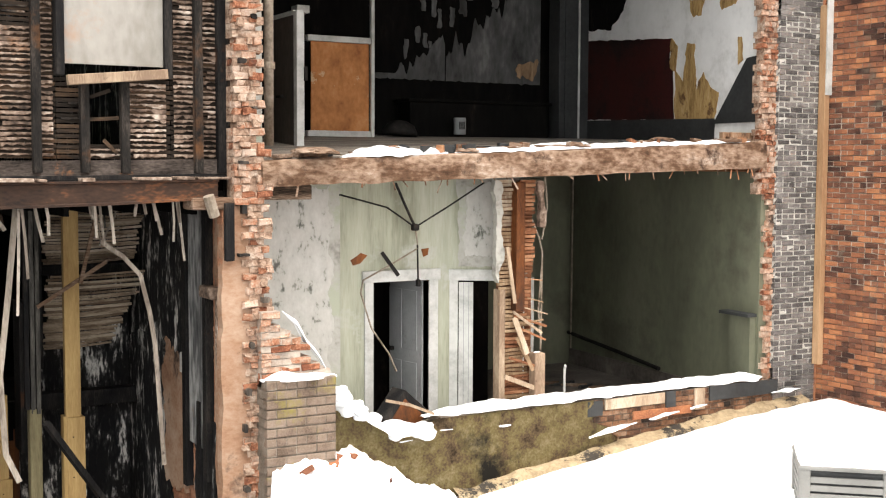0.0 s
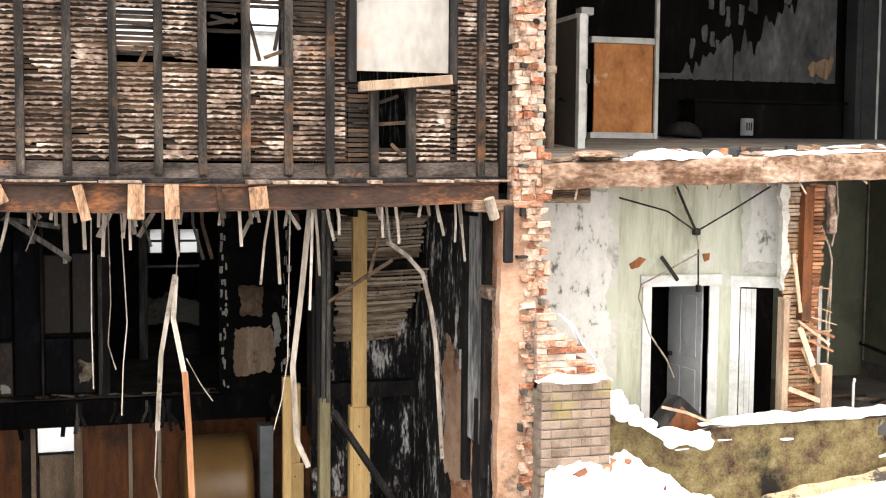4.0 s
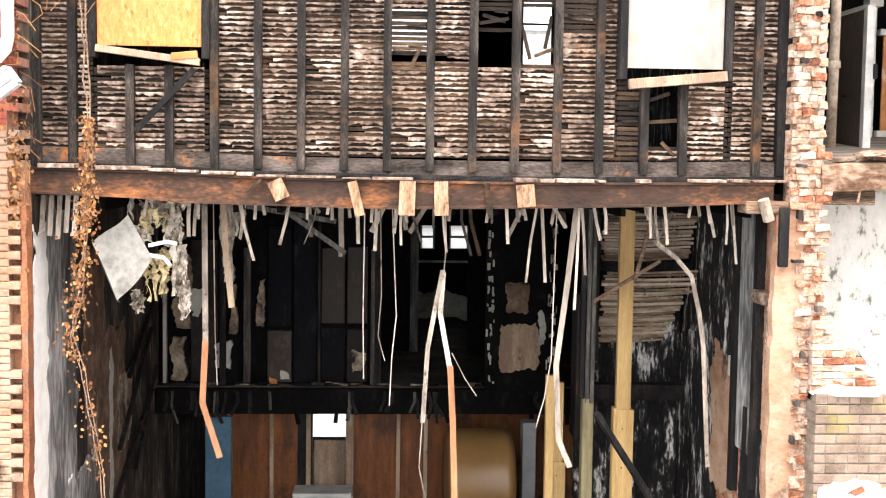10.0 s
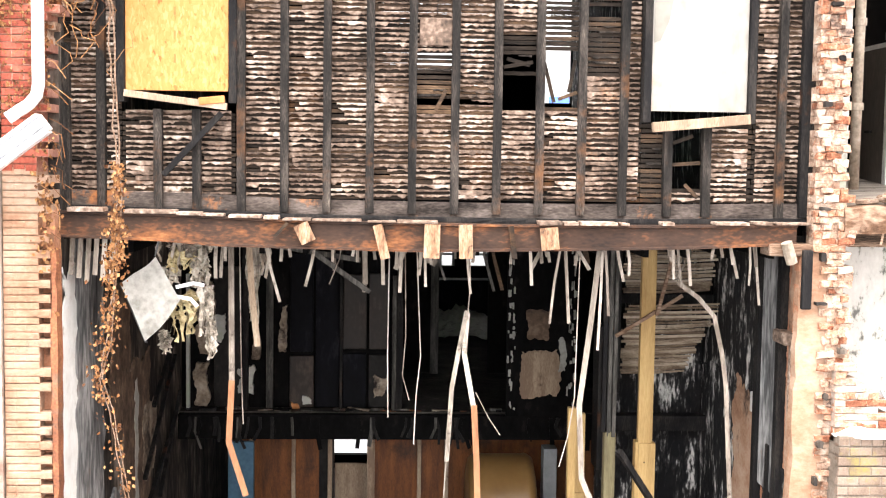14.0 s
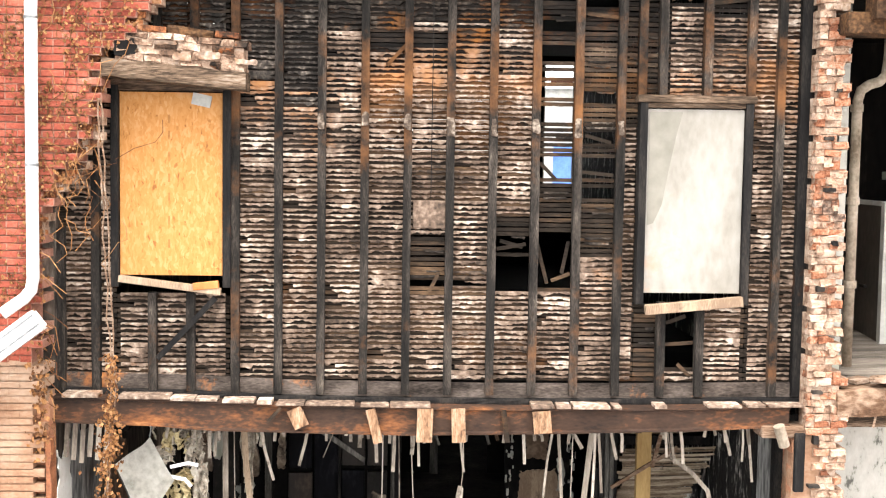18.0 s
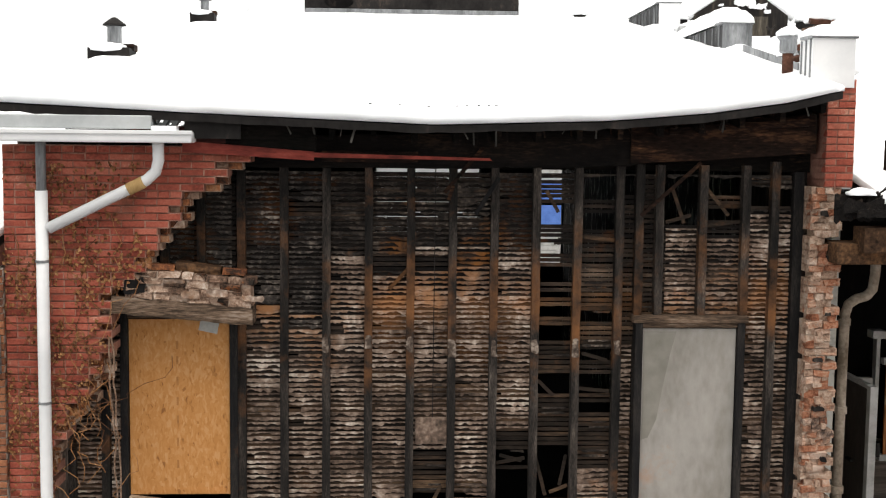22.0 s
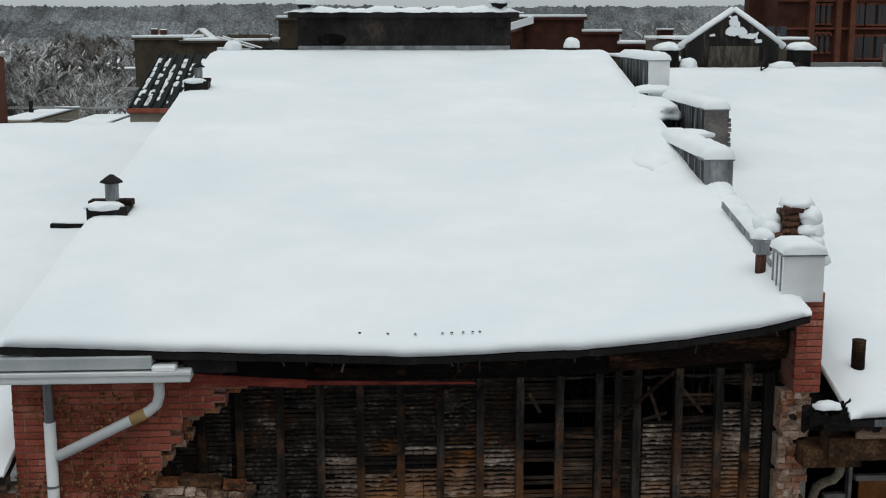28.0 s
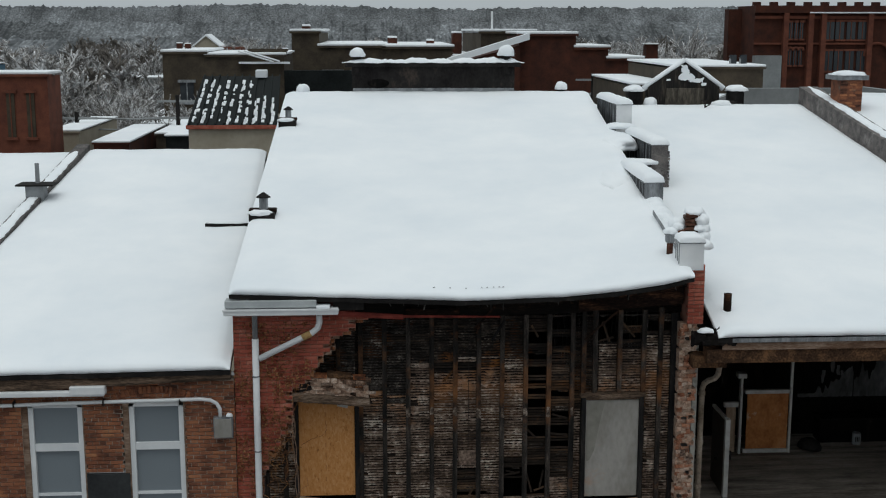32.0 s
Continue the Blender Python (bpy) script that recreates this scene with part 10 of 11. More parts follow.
# ---- dead ivy ----
IVY = surface("dead_ivy", [(0.3, (0.09, 0.035, 0.014)), (0.55, (0.26, 0.115, 0.042)), (0.85, (0.44, 0.24, 0.11))], scale=12, rough=0.9, grain=40, bump=0.2, by_piece=0.5)


def leaves(bm, spots, s0, s1, flat=False):
    for x, y, z in spots:
        s = rnd.uniform(s0, s1)
        m = pose(x, y, z, rnd.uniform(50, 130), rnd.uniform(-60, 60), rnd.uniform(-60, 60))
        v = [bm.verts.new(m @ Vector(p)) for p in ((0, -s, 0), (s * 0.7, 0, s * 0.25), (0, s * 0.9, 0), (-s * 0.7, 0.1 * s, s * 0.25))]
        bm.faces.new((v[0], v[1], v[2]))
        bm.faces.new((v[0], v[2], v[3]))


vine = thing("dead_ivy", "dry brown ivy vine hanging from the broken wall", "ivy")
stem = [(-2.47, 11.18, 9.6), (-2.44, 11.17, 8.9), (-2.43, 11.2, 8.48), (-2.40, 11.2, 7.76), (-2.36, 11.2, 7.03), (-2.40, 11.2, 6.31), (-2.46, 11.2, 5.74), (-2.55, 11.2, 5.32), (-2.45, 11.2, 5.01), (-2.37, 11.2, 4.59), (-2.28, 11.2, 4.0), (-2.2, 11.25, 3.2)]
for off in (0.0, 0.03):
    bm = bmesh.new()
    pts = []
    for a, b in zip(stem, stem[1:]):
        for i in range(5):
            t = i / 5
            p = Vector(a).lerp(Vector(b), t)
            pts.append(p + Vector((off + 0.03 * noise2(p.z * 4, off * 90), 0.02 * noise2(p.z * 5, 3 + off), 0)))
    tube(bm, pts, 0.009, 6, 0.006)
    part("stem", bm, OLD_TIMBER, vine)
bm = bmesh.new()
spots = []
for k in range(950):
    z = rnd.choice((rnd.uniform(4.0, 6.7), rnd.uniform(5.1, 6.4), rnd.uniform(6.2, 6.75), rnd.uniform(6.7, 7.3)))
    x = lerp([(q[2], q[0]) for q in stem[::-1]], z)
    spots.append((x + rnd.gauss(0, 0.055 if z < 6.7 else 0.03), 11.2 + rnd.gauss(0, 0.05), z))
leaves(bm, spots, 0.012, 0.030)
part("leaf_mass", bm, IVY, vine)["kind"] = "stuff"
bm = bmesh.new()
spots = []
for k in range(5200):
    x, z = rnd.uniform(-3.42, -2.1), rnd.uniform(7.7, 11.2)
    if noise2(x * 3.2, z * 2.2, 5.0) + 0.5 * noise2(x * 9, z * 9, 1.0) > -0.12 - 0.25 * (9.6 - z) * 0.3 and -3.41 + 0 < x < lerp(STEPS, z) + 0.05:
        spots.append((x, 11.238 - rnd.uniform(0, 0.012), z))
leaves(bm, spots, 0.008, 0.026)
for k in range(60):
    x, z = rnd.uniform(-3.35, -2.4), rnd.uniform(7.9, 10.2)
    pts = [(x, 11.24, z)]
    for j in range(6):
        pts.append((pts[-1][0] + rnd.gauss(0, 0.07), 11.236, pts[-1][2] + rnd.uniform(0.02, 0.14)))
    tube(bm, pts, 0.004, 4)
ob = solid("ivy_remains", bm, IVY, "withered ivy roots and leaves clinging to the red brick", "ivy", kind="stuff")
bm = bmesh.new()
spots = [(-3.0 + rnd.gauss(0, 0.05), 11.2 + rnd.gauss(0, 0.03), 6.9 + rnd.gauss(0, 0.35)) for k in range(160)]
leaves(bm, spots, 0.012, 0.035)
for k in range(16):
    x, z = -2.98 + rnd.gauss(0, 0.04), rnd.uniform(6.5, 8.3)
    tube(bm, [(x, 11.22, z), (x + rnd.uniform(0, 0.12), 11.18, z - rnd.uniform(0.0, 0.1)), (x + rnd.uniform(0.05, 0.28), 11.16, z - rnd.uniform(0.02, 0.25))], 0.004, 4)
solid("ivy_remains", bm, IVY, "dry twigs sprouting at the broken corner", "ivy", kind="stuff")

# ---- the town beyond ----
BROWN_STUCCO = surface("brown_stucco", [(0.3, (0.035, 0.027, 0.019)), (0.7, (0.085, 0.066, 0.045))], scale=0.8, rough=0.9, grain=6, bump=0.2, depth=0.01)
RED_WALL = surface("red_brown_brick_far", [(0.3, (0.030, 0.010, 0.006)), (0.7, (0.085, 0.027, 0.015))], scale=1.2, rough=0.9, grain=14, bump=0.2, depth=0.01)
RED_SIDE = surface("bright_red_brick_far", [(0.3, (0.09, 0.030, 0.019)), (0.7, (0.19, 0.065, 0.038))], scale=1.2, rough=0.9, grain=14, bump=0.2, depth=0.01)
TAN_WALL = surface("tan_stucco", [(0.3, (0.33, 0.29, 0.22)), (0.7, (0.44, 0.39, 0.31))], scale=0.6, rough=0.9, grain=6, bump=0.1)
GREY_WALL = surface("grey_sheet_wall", [(0.3, (0.20, 0.21, 0.21)), (0.7, (0.30, 0.31, 0.31))], scale=0.6, rough=0.8, grain=6, bump=0.1)
SLATE = surface("dark_green_metal_roof", [(0.3, (0.007, 0.009, 0.009)), (0.7, (0.02, 0.023, 0.023))], scale=1, rough=0.75, spec=0.1, grain=10, bump=0.1)
BLUE_WALL = surface("blue_metal_siding", [(0.3, (0.05, 0.13, 0.20)), (0.7, (0.09, 0.19, 0.28))], scale=0.5, rough=0.6, grain=6, bump=0.1)
DARK_GLASS, _n, _l, dgb = material("dark_window_glass", 0.1, 0.0, 0.5)
dgb.inputs["Base Color"].default_value = (0.03, 0.035, 0.04, 1)


def house(label, outline, y0, y1, mat, cap=0.22, depth_snow=0.12, category="building"):
    """A flat-roofed building seen from its rear: an outline of (x, z) tops stepping along its wall, with snow on every step."""
    b = thing("town_building", label, category, "town buildings")
    bm = bmesh.new()
    for (x0, z), (x1, _) in zip(outline, outline[1:]):
        box(bm, x0, x1, y0, y1, 0, z)
    part("wall", bm, mat, b)
    for (x0, z), (x1, _) in zip(outline, outline[1:]):
        part("coping", block(x0 - 0.1, x1 + 0.1, y0 - 0.12, y0 + 0.4, z, z + 0.10), mat, b)
        part("roof_snow", block(x0 - 0.1, x1 + 0.1, y0 - 0.10, y1, z + 0.10, z + 0.10 + depth_snow, bevel=0.05), SNOW, b)
    return b


STREET = Vector((-1.07, -8.26, 15.98))


def set_back(ob, k):
    """Moves a building away from the alley, k times as far, and makes it that much larger."""
    ob.matrix_basis = Matrix.Translation(STREET * (1 - k)) @ Matrix.Diagonal((k, k, k, 1))


def add_windows(b, spots, y, w, h, face=DARK_GLASS, trim=None):
    for x, z in spots:
        win = part("window", block(x - w / 2, x + w / 2, y - 0.05, y + 0.1, z, z + h), face, b)
        part("sill", block(x - w / 2 - 0.1, x + w / 2 + 0.1, y - 0.14, y, z - 0.12, z), trim or ZINC, win)
        part("lintel", block(x - w / 2 - 0.1, x + w / 2 + 0.1, y - 0.10, y, z + h, z + h + 0.14), trim or ZINC, win)
        part("mullion", block(x - 0.025, x + 0.025, y - 0.08, y - 0.05, z, z + h), trim or ZINC, win)


h1 = house("long brown stucco building with stepped snowy parapets", [(-5.0, 15.7), (-3.65, 15.0), (-0.5, 14.95), (2.9, 14.4), (4.3, 15.7), (7.0, 15.7)], 52, 64, BROWN_STUCCO)
for x, z, w in ((-4.5, 15.35, 0.42), (0.0, 14.75, 0.5), (2.0, 14.6, 0.4), (3.4, 15.0, 0.5)):
    stack = part("chimney", block(x - w / 2, x + w / 2, 56, 56.8, 13, z + 0.7), RED_WALL, h1)
    part("chimney_snow", block(x - w / 2, x + w / 2, 56, 56.8, z + 0.7, z + 0.8, bevel=0.04), SNOW, stack)
add_windows(h1, [(-3.0, 12.2), (-1.6, 12.2)], 52, 0.9, 1.6)
part("roof_pole", block(4.9, 5.0, 53, 53.1, 15.7, 16.8), WHITE_METAL, h1)
set_back(h1, 2.09)
h2 = house("red-brown brick building with a stepped gable", [(5.6, 15.6), (8.2, 15.0), (9.7, 14.5), (11.28, 14.5)], 47, 51.9, RED_WALL)
sl = thing("skylight_roof", "snowy sloping roof between the parapets", "roof")
bm = bmesh.new()
prism(bm, [(2.5, 14.4), (6.0, 15.45), (6.0, 15.75), (2.3, 14.62)], "y", 46.4, 47.0)
part("slope", bm, SNOW, sl)
bm = bmesh.new()
prism(bm, [(2.5, 12.0), (5.6, 12.0), (5.6, 15.2), (2.6, 14.35)], "y", 46.6, 51.9)
part("wall", bm, RED_WALL, sl)
set_back(h2, 1.85)
set_back(sl, 1.85)
h3 = house("dark brown flat-roofed building with pipes on top", [(-11.8, 14.65), (-9.6, 14.50), (-5.6, 14.65)], 55, 62, BROWN_STUCCO)
for x, z in ((-11.4, 15.15), (-10.95, 15.12), (-5.75, 14.85)):
    stack = part("chimney", block(x - 0.14, x + 0.14, 58, 58.4, 13, z), RED_WALL, h3)
    part("chimney_snow", block(x - 0.14, x + 0.14, 58, 58.4, z, z + 0.05), SNOW, stack)
for x0, z0, x1, z1 in ((-7.9, 14.80, -6.1, 14.25), (-7.6, 14.82, -5.8, 14.28)):
    bm = bmesh.new()
    tube(bm, [(x0, 54.6, z0), (x1, 54.6, z1)], 0.045, 6)
    part("snowy_rail", bm, SNOW, h3, "sloping rail carrying snow")
part("lower_coping", block(-7.9, -5.3, 54.7, 54.95, 14.15, 14.25), SNOW, h3, "snow on a lower ledge")
part("inner_parapet", block(-7.5, -5.5, 55.5, 55.8, 14.5, 14.9), BROWN_STUCCO, h3)
add_windows(h3, [(-10.6, 12.2), (-8.2, 12.3)], 55, 0.7, 1.0)
set_back(h3, 1.68)
mr = thing("metal_roof_building", "tan building with a dark ribbed metal roof streaked with snow", "building")
part("wall", block(-8.05, -4.75, 38, 46, 0, 12.2), TAN_WALL, mr)
part("trim", block(-8.12, -4.7, 37.85, 38, 12.2, 12.34), BRICK_RED, mr, "red eave trim")
lean = Matrix.Identity(4)
lean[0][1], lean[0][3] = -0.055, 0.055 * 38


def on_roof(x0, x1, y0, y1, h0, h1):
    """A strip lying on the sloping metal roof."""
    bm = bmesh.new()
    s0, s1 = 12.34 + (y0 - 37.9) * 0.18, 12.34 + (y1 - 37.9) * 0.18
    prism(bm, [(y0, s0 + h0), (y1, s1 + h0), (y1, s1 + h1), (y0, s0 + h1)], "x", x0, x1)
    bm.transform(lean)
    return bm


part("roof", on_roof(-8.1, -4.7, 37.9, 46.3, -0.15, 0.0), SLATE, mr)
for k in range(11):
    part("rib", on_roof(-8.05 + 0.33 * k, -8.0 + 0.33 * k, 37.9, 46.3, 0.0, 0.09), SLATE, mr)
for k in range(170):
    j = k % 10
    a = rnd.uniform(0.0, 0.86) if j < 7 else rnd.uniform(0.0, 0.5)
    y = 37.95 + 8.3 * a
    x = -7.98 + 0.33 * j + rnd.uniform(0, 0.08)
    part("snow_patch", on_roof(x, x + rnd.uniform(0.03, 0.13), y, min(46.2, y + rnd.uniform(0.12, 0.8)), 0.004, 0.03), SNOW, mr)
part("rooftop_box", block(-6.2, -5.7, 45.6, 46.2, 13.8, 14.15, bevel=0.05), SNOW, mr)
set_back(mr, 1.2)
# street wall just behind the ridge of the burnt house
solid("tin_fence", block(-5.0, -1.9, 46.4, 46.7, 0, 14.1), SLATE, "dark sheet wall behind the parapet", "wall", kind="structure")
set_back(bpy.data.objects["tin_fence"], 1.2)
h5 = house("red brick building with rows of tall windows", [(-27.0, 13.9), (-15.05, 13.9)], 45, 47.2, RED_SIDE)
add_windows(h5, [(-20.9 + 0.85 * k, 11.3) for k in range(7)], 45, 0.34, 1.9, BROWN_STUCCO, RED_SIDE)
add_windows(h5, [(-20.9 + 0.85 * k, 8.6) for k in range(7)], 45, 0.34, 1.9, BROWN_STUCCO, RED_SIDE)
set_back(h5, 1.37)
h6 = house("low shed with a snowy roof", [(-13.8, 10.85), (-10.8, 10.7)], 56, 68, SLATE)
add_windows(h6, [(-11.3, 8.7)], 56, 0.8, 0.7)
set_back(h6, 1.55)
house("tan house with a snowy roof", [(-22.1, 9.2), (-20.3, 9.2)], 72, 84, TAN_WALL)
house("brown shed beside it", [(-18.0, 9.0), (-15.9, 9.0)], 66, 79, RED_WALL)
house("small brown shed with a snowy roof", [(-15.3, 9.0), (-12.7, 9.0)], 72, 84, BROWN_STUCCO)
house("tall dark chimney stack with a snow cap", [(23.9, 14.4), (25.0, 14.4)], 102, 103.2, RED_WALL, category="chimney")
house("low dark shed with a snowy roof", [(-14.0, 9.2), (-11.0, 9.2)], 68, 76, SLATE)
house("blue metal building with a snowy roof", [(-60.0, 12.2), (-39.5, 12.2)], 118, 122, BLUE_WALL)
house("grey warehouse with a snowy roof", [(-34.0, 10.4), (-24.0, 10.6)], 128, 132, GREY_WALL)
h8 = house("low brown building with a flat snowy roof", [(11.4, 13.2), (13.4, 14.05), (17.6, 14.05)], 49, 60, BROWN_STUCCO)
for x in (16.3, 16.8):
    part("roof_vent", block(x, x + 0.28, 50, 50.3, 14.1, 14.7), DARK_GLASS, h8)
h9 = thing("grey_parapet_roof", "grey flat roof behind a long parapet with snow inside", "building", "town buildings")
bm = bmesh.new()
prism(bm, [(13.2, 12.5), (15.3, 13.35), (21.0, 13.35), (21.0, 0), (13.2, 0)], "y", 44.6, 45.0)
part("parapet", bm, GREY_WALL, h9)
part("parapet_side", block(19.8, 20.1, 38, 45, 12.2, 13.5), GREY_WALL, h9)
part("roof_snow", block(13.5, 21.0, 45.0, 48.8, 12.7, 12.9), SNOW, h9)
# the big red civic building
civ = thing("civic_building", "large red brick civic building with arched windows", "building", "town buildings")
part("wall", block(25.3, 60.0, 75, 79, 0, 17.5), RED_WALL, civ)
part("side_wing", block(24.35, 25.3, 78, 79, 0, 17.3), RED_WALL, civ)
part("grey_lean_to", block(25.25, 27.1, 74.3, 75, 8, 14.1), GREY_WALL, civ)
part("cornice", block(25.2, 60.0, 74.6, 75, 17.0, 17.5), RED_WALL, civ)
part("cornice_snow", block(29.0, 60.0, 74.5, 75.2, 16.98, 17.06), SNOW, civ)
part("string_course", block(25.3, 60.0, 74.8, 75, 16.6, 16.8), RED_SIDE, civ)
part("string_course", block(25.3, 60.0, 74.8, 75, 14.85, 14.98), RED_SIDE, civ)
for k in range(12):
    part("merlon", block(25.2 + 1.2 * k, 25.7 + 1.2 * k, 75, 75.4, 17.5, 17.75), RED_WALL, civ)
for x in (27.25, 29.0, 29.9, 33.2, 38.0):
    part("pilaster", block(x, x + 0.35, 74.6, 75, 10, 17.0), RED_SIDE, civ)
add_windows(civ, [(27.85 + 0.37 * k, z) for k in range(3) for z in (15.25, 13.45)], 74.95, 0.24, 1.1, DARK_GLASS, RED_SIDE)
for x in (30.6, 31.3, 32.1, 32.9, 35.2, 36.2, 39.0, 40.0):
    add_windows(civ, [(x, 15.2)], 74.95, 0.6, 1.2, DARK_GLASS, RED_SIDE)
    add_windows(civ, [(x, 13.05)], 74.95, 0.6, 1.35, DARK_GLASS, RED_SIDE)
for cx in (27.85, 28.22, 28.59, 34.0, 36.6, 39.5):
    wide = 0.18 if cx < 30 else 0.9
    bm = bmesh.new()
    tube(bm, [(cx + wide * math.cos(a), 74.85, 14.45 - (0 if wide < 0.5 else 0.4) + wide * math.sin(a)) for a in [math.pi * k / 10 for k in range(11)]], 0.09, 6)
    part("arch", bm, RED_SIDE, civ)
set_back(civ, 1.3)
# poles and wires
for x, y, z in ((-11.6, 58, 12.4), (-17.0, 58, 11.5), (13.2, 70, 13.0), (-20, 150, 13), (36, 60, 14.5), (-5, 160, 14)):
    pl = thing("utility_pole", "wooden utility pole with a crossarm", "pole", "utility poles")
    bm = bmesh.new()
    tube(bm, [(x, y, 0), (x, y, z)], 0.16, 8, 0.11)
    part("shaft", bm, BLACK_TIN, pl)
    for dz in (0.4, 1.3):
        part("crossarm", block(x - 1.1, x + 1.1, y - 0.06, y + 0.06, z - dz, z - dz + 0.12), GREY_WALL, pl)
    if y == 58:
        set_back(pl, 1.3)
for z in (10.6, 11.2, 9.8):
    bm = bmesh.new()
    tube(bm, [(-17.0, 58, z), (-14.3, 58, z - 0.08), (-11.6, 58, z)], 0.05, 5)
    solid("power_line", bm, GREY_WALL, "grey rail wire between the poles", "wire", "power lines").matrix_basis = Matrix.Translation(STREET * -0.3) @ Matrix.Diagonal((1.3, 1.3, 1.3, 1))

# ---- bare winter trees ----
BARK = surface("winter_bark", [(0.3, (0.09, 0.078, 0.068)), (0.7, (0.21, 0.19, 0.17))], scale=3, rough=0.95, grain=14, bump=0.3)
TWIG_SNOW = surface("snow_dusted_twigs", [(0.3, (0.11, 0.10, 0.092)), (0.48, (0.28, 0.265, 0.25)), (0.62, (0.72, 0.72, 0.73))], scale=0.9, rough=0.95, grain=8, grain_amount=0.6, bump=0.0)


def tree_mesh(seed, height, stout=1.0, crown=None):
    """Trunk, limbs and a haze of fine twigs."""
    r = random.Random(seed)
    trunk, twigs = bmesh.new(), bmesh.new()

    def grow(p, d, length, rad, level):
        q = p + d * length
        mid = p + d * length * 0.5 + Vector((r.gauss(0, 1), r.gauss(0, 1), 0)) * length * 0.05
        tube(trunk if level < 2 else twigs, [p, mid, q], rad, 5 if level < 2 else 3, rad * 0.62)
        if level >= 4:
            return
        for k in range(4 if level else 6):
            a = r.uniform(0, 2 * math.pi)
            tilt = r.uniform(0.45, 0.95) if level else r.uniform(0.3, 0.8)
            side = Vector((math.cos(a), math.sin(a), 0))
            nd = (d * math.cos(tilt) + side * math.sin(tilt) + Vector((0, 0, 0.15))).normalized()
            grow(p + d * length * r.uniform(0.45, 1.0), nd, length * r.uniform(0.52, 0.72), rad * 0.62, level + 1)

    grow(Vector((0, 0, 0)), Vector((0, 0, 1)), height * 0.36, height * 0.022 * stout, 0)
    return mesh_of("trunk", trunk, BARK), mesh_of("crown", twigs, crown or TWIG_SNOW)


TREES = [tree_mesh(k, 10.0) for k in range(4)]
TREES += [tree_mesh(k, 10.0, 2.0, BARK if k % 3 == 1 else TWIG_SNOW) for k in range(20, 24)]


def tree(x, y, s, k, label, far=0):
    t_ = thing("bare_tree", label, "tree", "bare trees", at=(x, y, 0))
    for name, me in zip(("trunk", "crown"), TREES[k % 4 + far]):
        ob = new(name, me)
        ob.parent = t_
        ob.matrix_basis = pose(0, 0, 0, 0, 0, 67 * k) @ Matrix.Diagonal((s, s, s, 1))


tr = random.Random(5)
for k, (x, y, s) in enumerate(((-17.5, 92, 1.5), (-6.2, 70, 1.45), (-4.6, 90, 1.5), (-7.5, 110, 1.5), (-2.0, 130, 1.6), (-27, 110, 1.5), (-23, 100, 1.4), (-33, 140, 1.7), (3, 150, 1.6), (9, 160, 1.6),
                               (24, 110, 1.7), (22, 118, 1.7), (26, 125, 1.7), (19, 140, 1.7), (28, 140, 1.8), (-12, 140, 1.6), (-18, 130, 1.5), (15, 170, 1.7), (-20, 86, 1.4), (-25, 120, 1.5), (29, 115, 1.9), (31, 121, 1.9), (33, 127, 2.0), (27, 130, 1.9), (35, 140, 2.1), (-5.5, 66, 1.35), (-21, 95, 1.3), (-24, 105, 1.4), (-28, 118, 1.5), (-26, 100, 1.25), (-31, 112, 1.4), (-16.6, 100, 1.3), (-10, 120, 1.5), (-36, 135, 1.5), (-17, 115, 1.4), (-9.5, 98, 1.35), (-3, 108, 1.5), (1, 118, 1.5), (6, 125, 1.6), (12, 118, 1.5), (17, 112, 1.5), (20, 108, 1.5), (14.5, 128, 1.6))):
    tree(x, y, s, k, "bare snow-dusted street tree")
for k, (x, y, s) in enumerate(((-36, 122, 1.85), (-33, 118, 1.9), (-30, 126, 1.85), (-39, 128, 1.9), (-27, 121, 1.75), (-42, 125, 1.85), (-45, 132, 1.9), (-24, 128, 1.7))):
    tree(x, y, s, k, "tall bare tree at the edge of town", 4)
for k in range(260):
    y = tr.uniform(150, 440)
    tree(tr.uniform(-0.36, 0.36) * y, y, tr.uniform(1.2, 1.9), k, "bare tree among distant houses", 4)
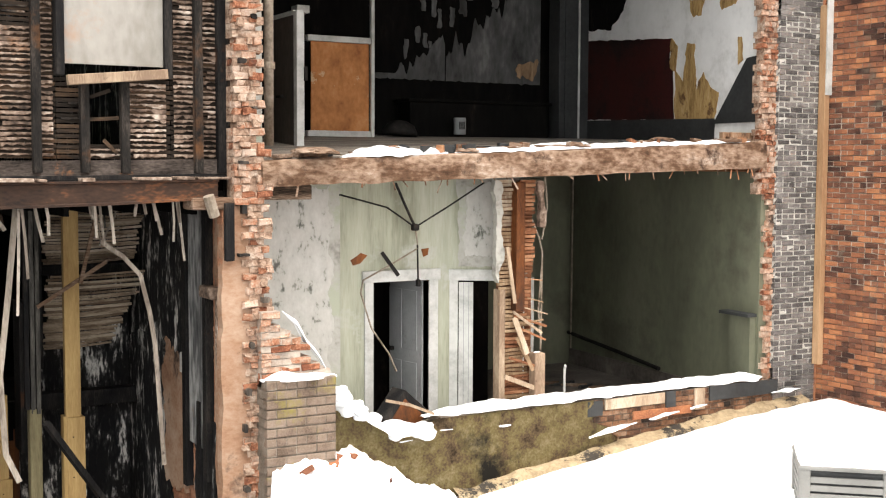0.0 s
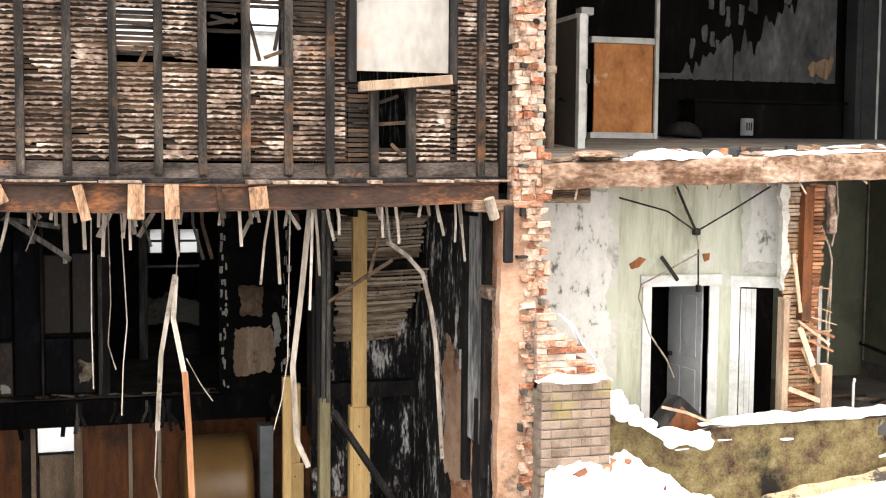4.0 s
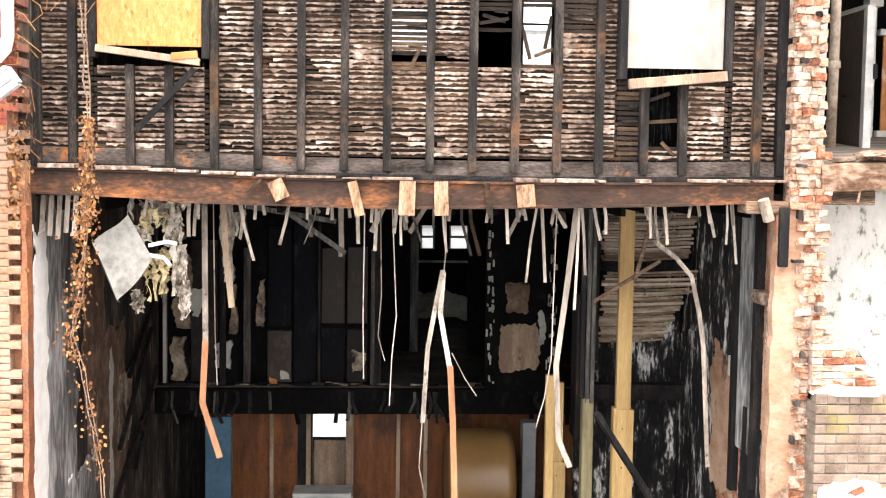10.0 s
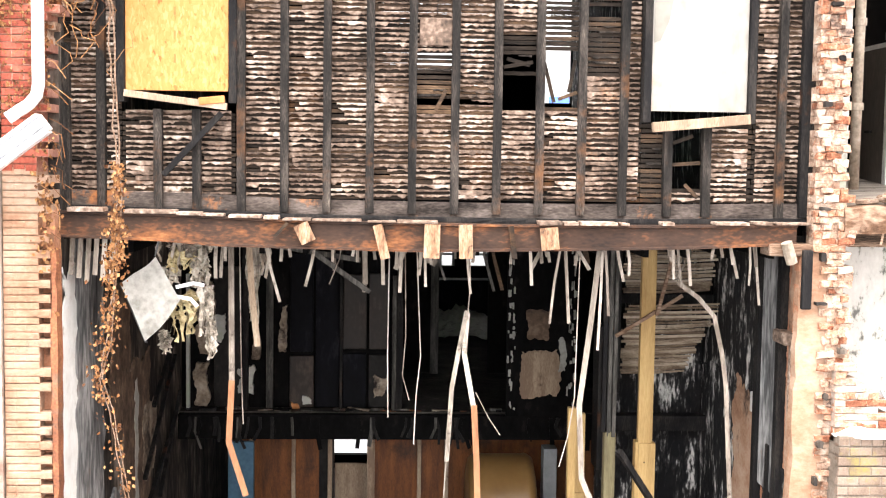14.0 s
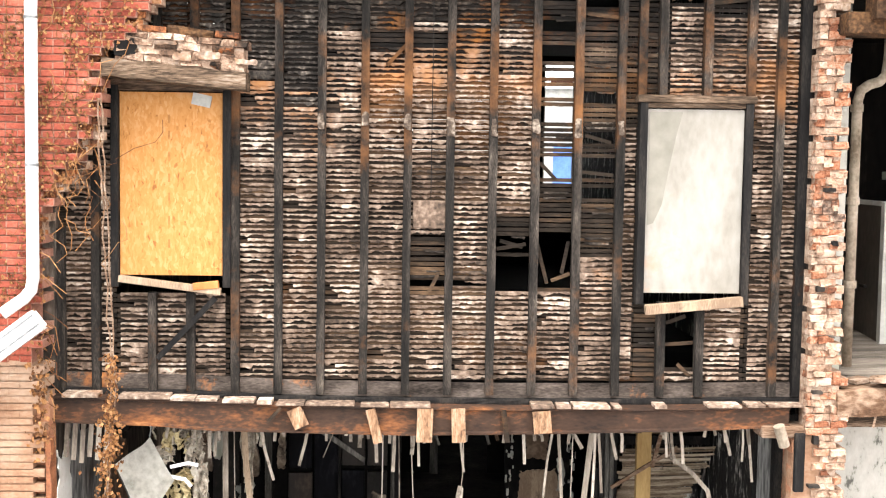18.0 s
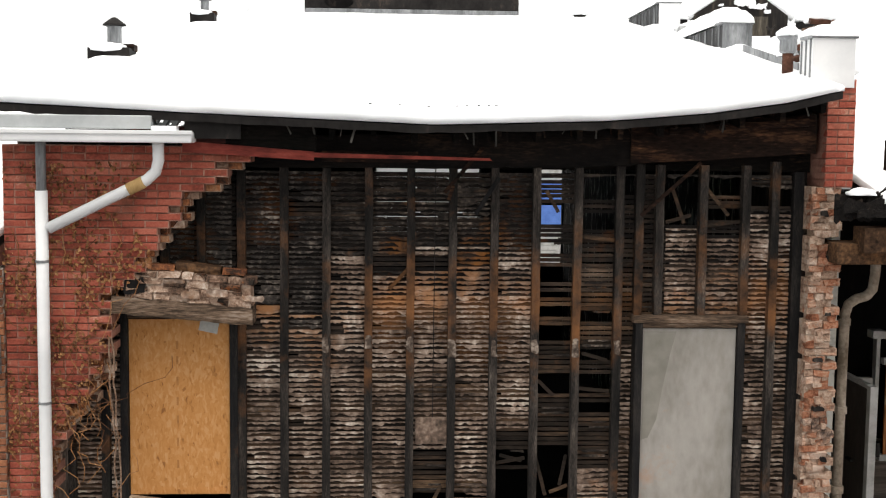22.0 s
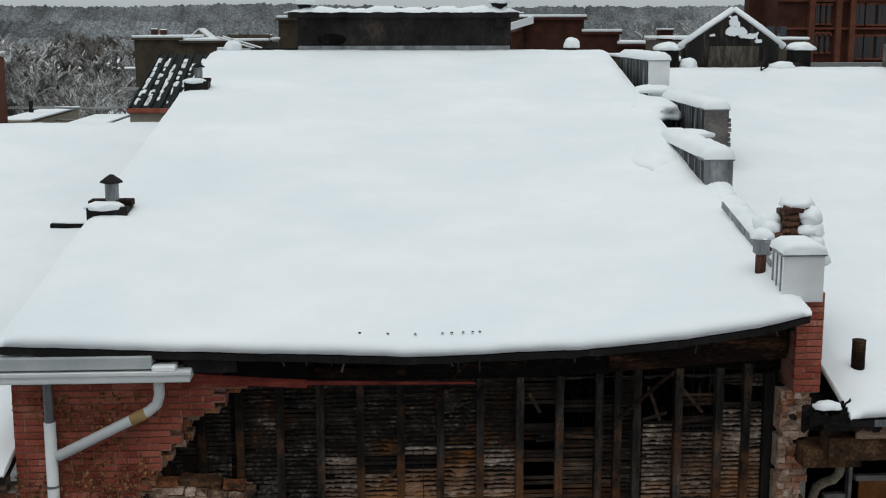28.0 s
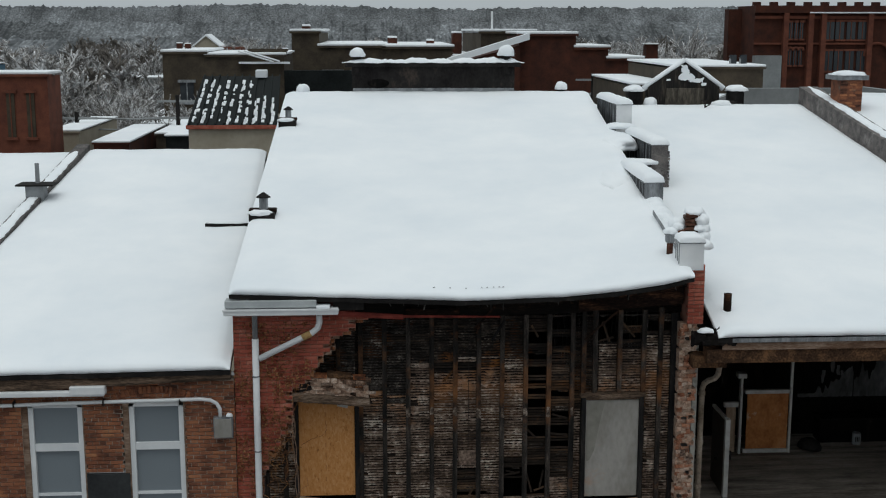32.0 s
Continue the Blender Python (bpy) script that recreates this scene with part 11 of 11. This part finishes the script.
for k in range(26):
    y = tr.uniform(170, 420)
    x = tr.uniform(-0.34, 0.34) * y
    hs = thing("distant_house", "distant house with a snowy gable roof", "house", "distant houses", at=(x, y, 0))
    w, d, z = tr.uniform(7, 13), 9, tr.uniform(3.5, 6)
    part("wall", block(-w / 2, w / 2, 0, d, 0, z), tr.choice((TAN_WALL, GREY_WALL, RED_SIDE, WHITE_PAINT, BROWN_STUCCO)), hs)
    bm = bmesh.new()
    prism(bm, [(-w / 2 - 0.4, z), (w / 2 + 0.4, z), (0, z + 2.6)], "y", -0.3, d + 0.3) if k % 2 else prism(bm, [(-0.4, z), (d + 0.4, z), (d / 2, z + 2.6)], "x", -w / 2 - 0.3, w / 2 + 0.3)
    part("roof", bm, SNOW, hs, "snow-covered gable roof")
    for j in range(3):
        part("window", block(-w / 3 + j * w / 3 - 0.5, -w / 3 + j * w / 3 + 0.5, -0.05, 0.1, z - 2.2, z - 0.8), DARK_GLASS, hs)
cream = thing("distant_house", "cream gabled house with a snowy roof among trees", "house", "distant houses", at=(-33, 230, 0))
bm = bmesh.new()
prism(bm, [(-2.2, 0), (2.2, 0), (2.2, 12.6), (0, 14.4), (-2.2, 12.6)], "y", 0, 8)
part("wall", bm, TAN_WALL, cream)
for a in (-1, 1):
    bm = bmesh.new()
    prism(bm, [(0, 14.4), (a * 2.7, 12.2), (a * 2.7, 12.5), (0, 14.75)], "y", -0.4, 8.4)
    part("roof", bm, SNOW, cream, "snowy roof slope")
part("wing", block(2.2, 6.5, 3, 9, 0, 12.2), RED_SIDE, cream, "lower wing")
# ---- wooded hills ----
# Bare snowy woods, with grey-blue distance haze put into the colour.
WOODS = surface("hazy_bare_woods", [(0.3, (0.075, 0.078, 0.080)), (0.5, (0.15, 0.155, 0.16)), (0.66, (0.23, 0.24, 0.25)), (0.86, (0.42, 0.44, 0.46))], scale=0.03, rough=1.0, grain=0.7, grain_amount=0.9, bump=0.0, stretch=(1, 0.15, 1.3), spec=0.0)
for y0, top, seed, lab in ((480, 12, 0.0, "nearer belt of bare woods"), (760, 19, 7.0, "grey wooded hillside"), (1150, 35, 13.0, "far wooded hill on the horizon")):
    bm = bmesh.new()
    n = 1100
    rows = []
    for k in range(n + 1):
        x = (-0.7 + 1.4 * k / n) * y0
        h = top + 0.22 * top * noise2(x / y0 * 5 + seed, 1.0) + 2.2 * noise2(x * 0.08 + seed, 2.0) + 2.0 * noise2(x * 0.33 + seed, 5.0) + 1.6 * noise2(x * 0.9, seed)
        rows.append([bm.verts.new(p) for p in ((x, y0 - 30, 0), (x, y0 - 20, h * 0.55), (x, y0, h), (x, y0 + 90, 0))])
    for a, b in zip(rows, rows[1:]):
        for k in range(3):
            bm.faces.new((a[k], b[k], b[k + 1], a[k + 1]))
    solid("backdrop_hills", bm, WOODS, lab, "hills", kind="structure")
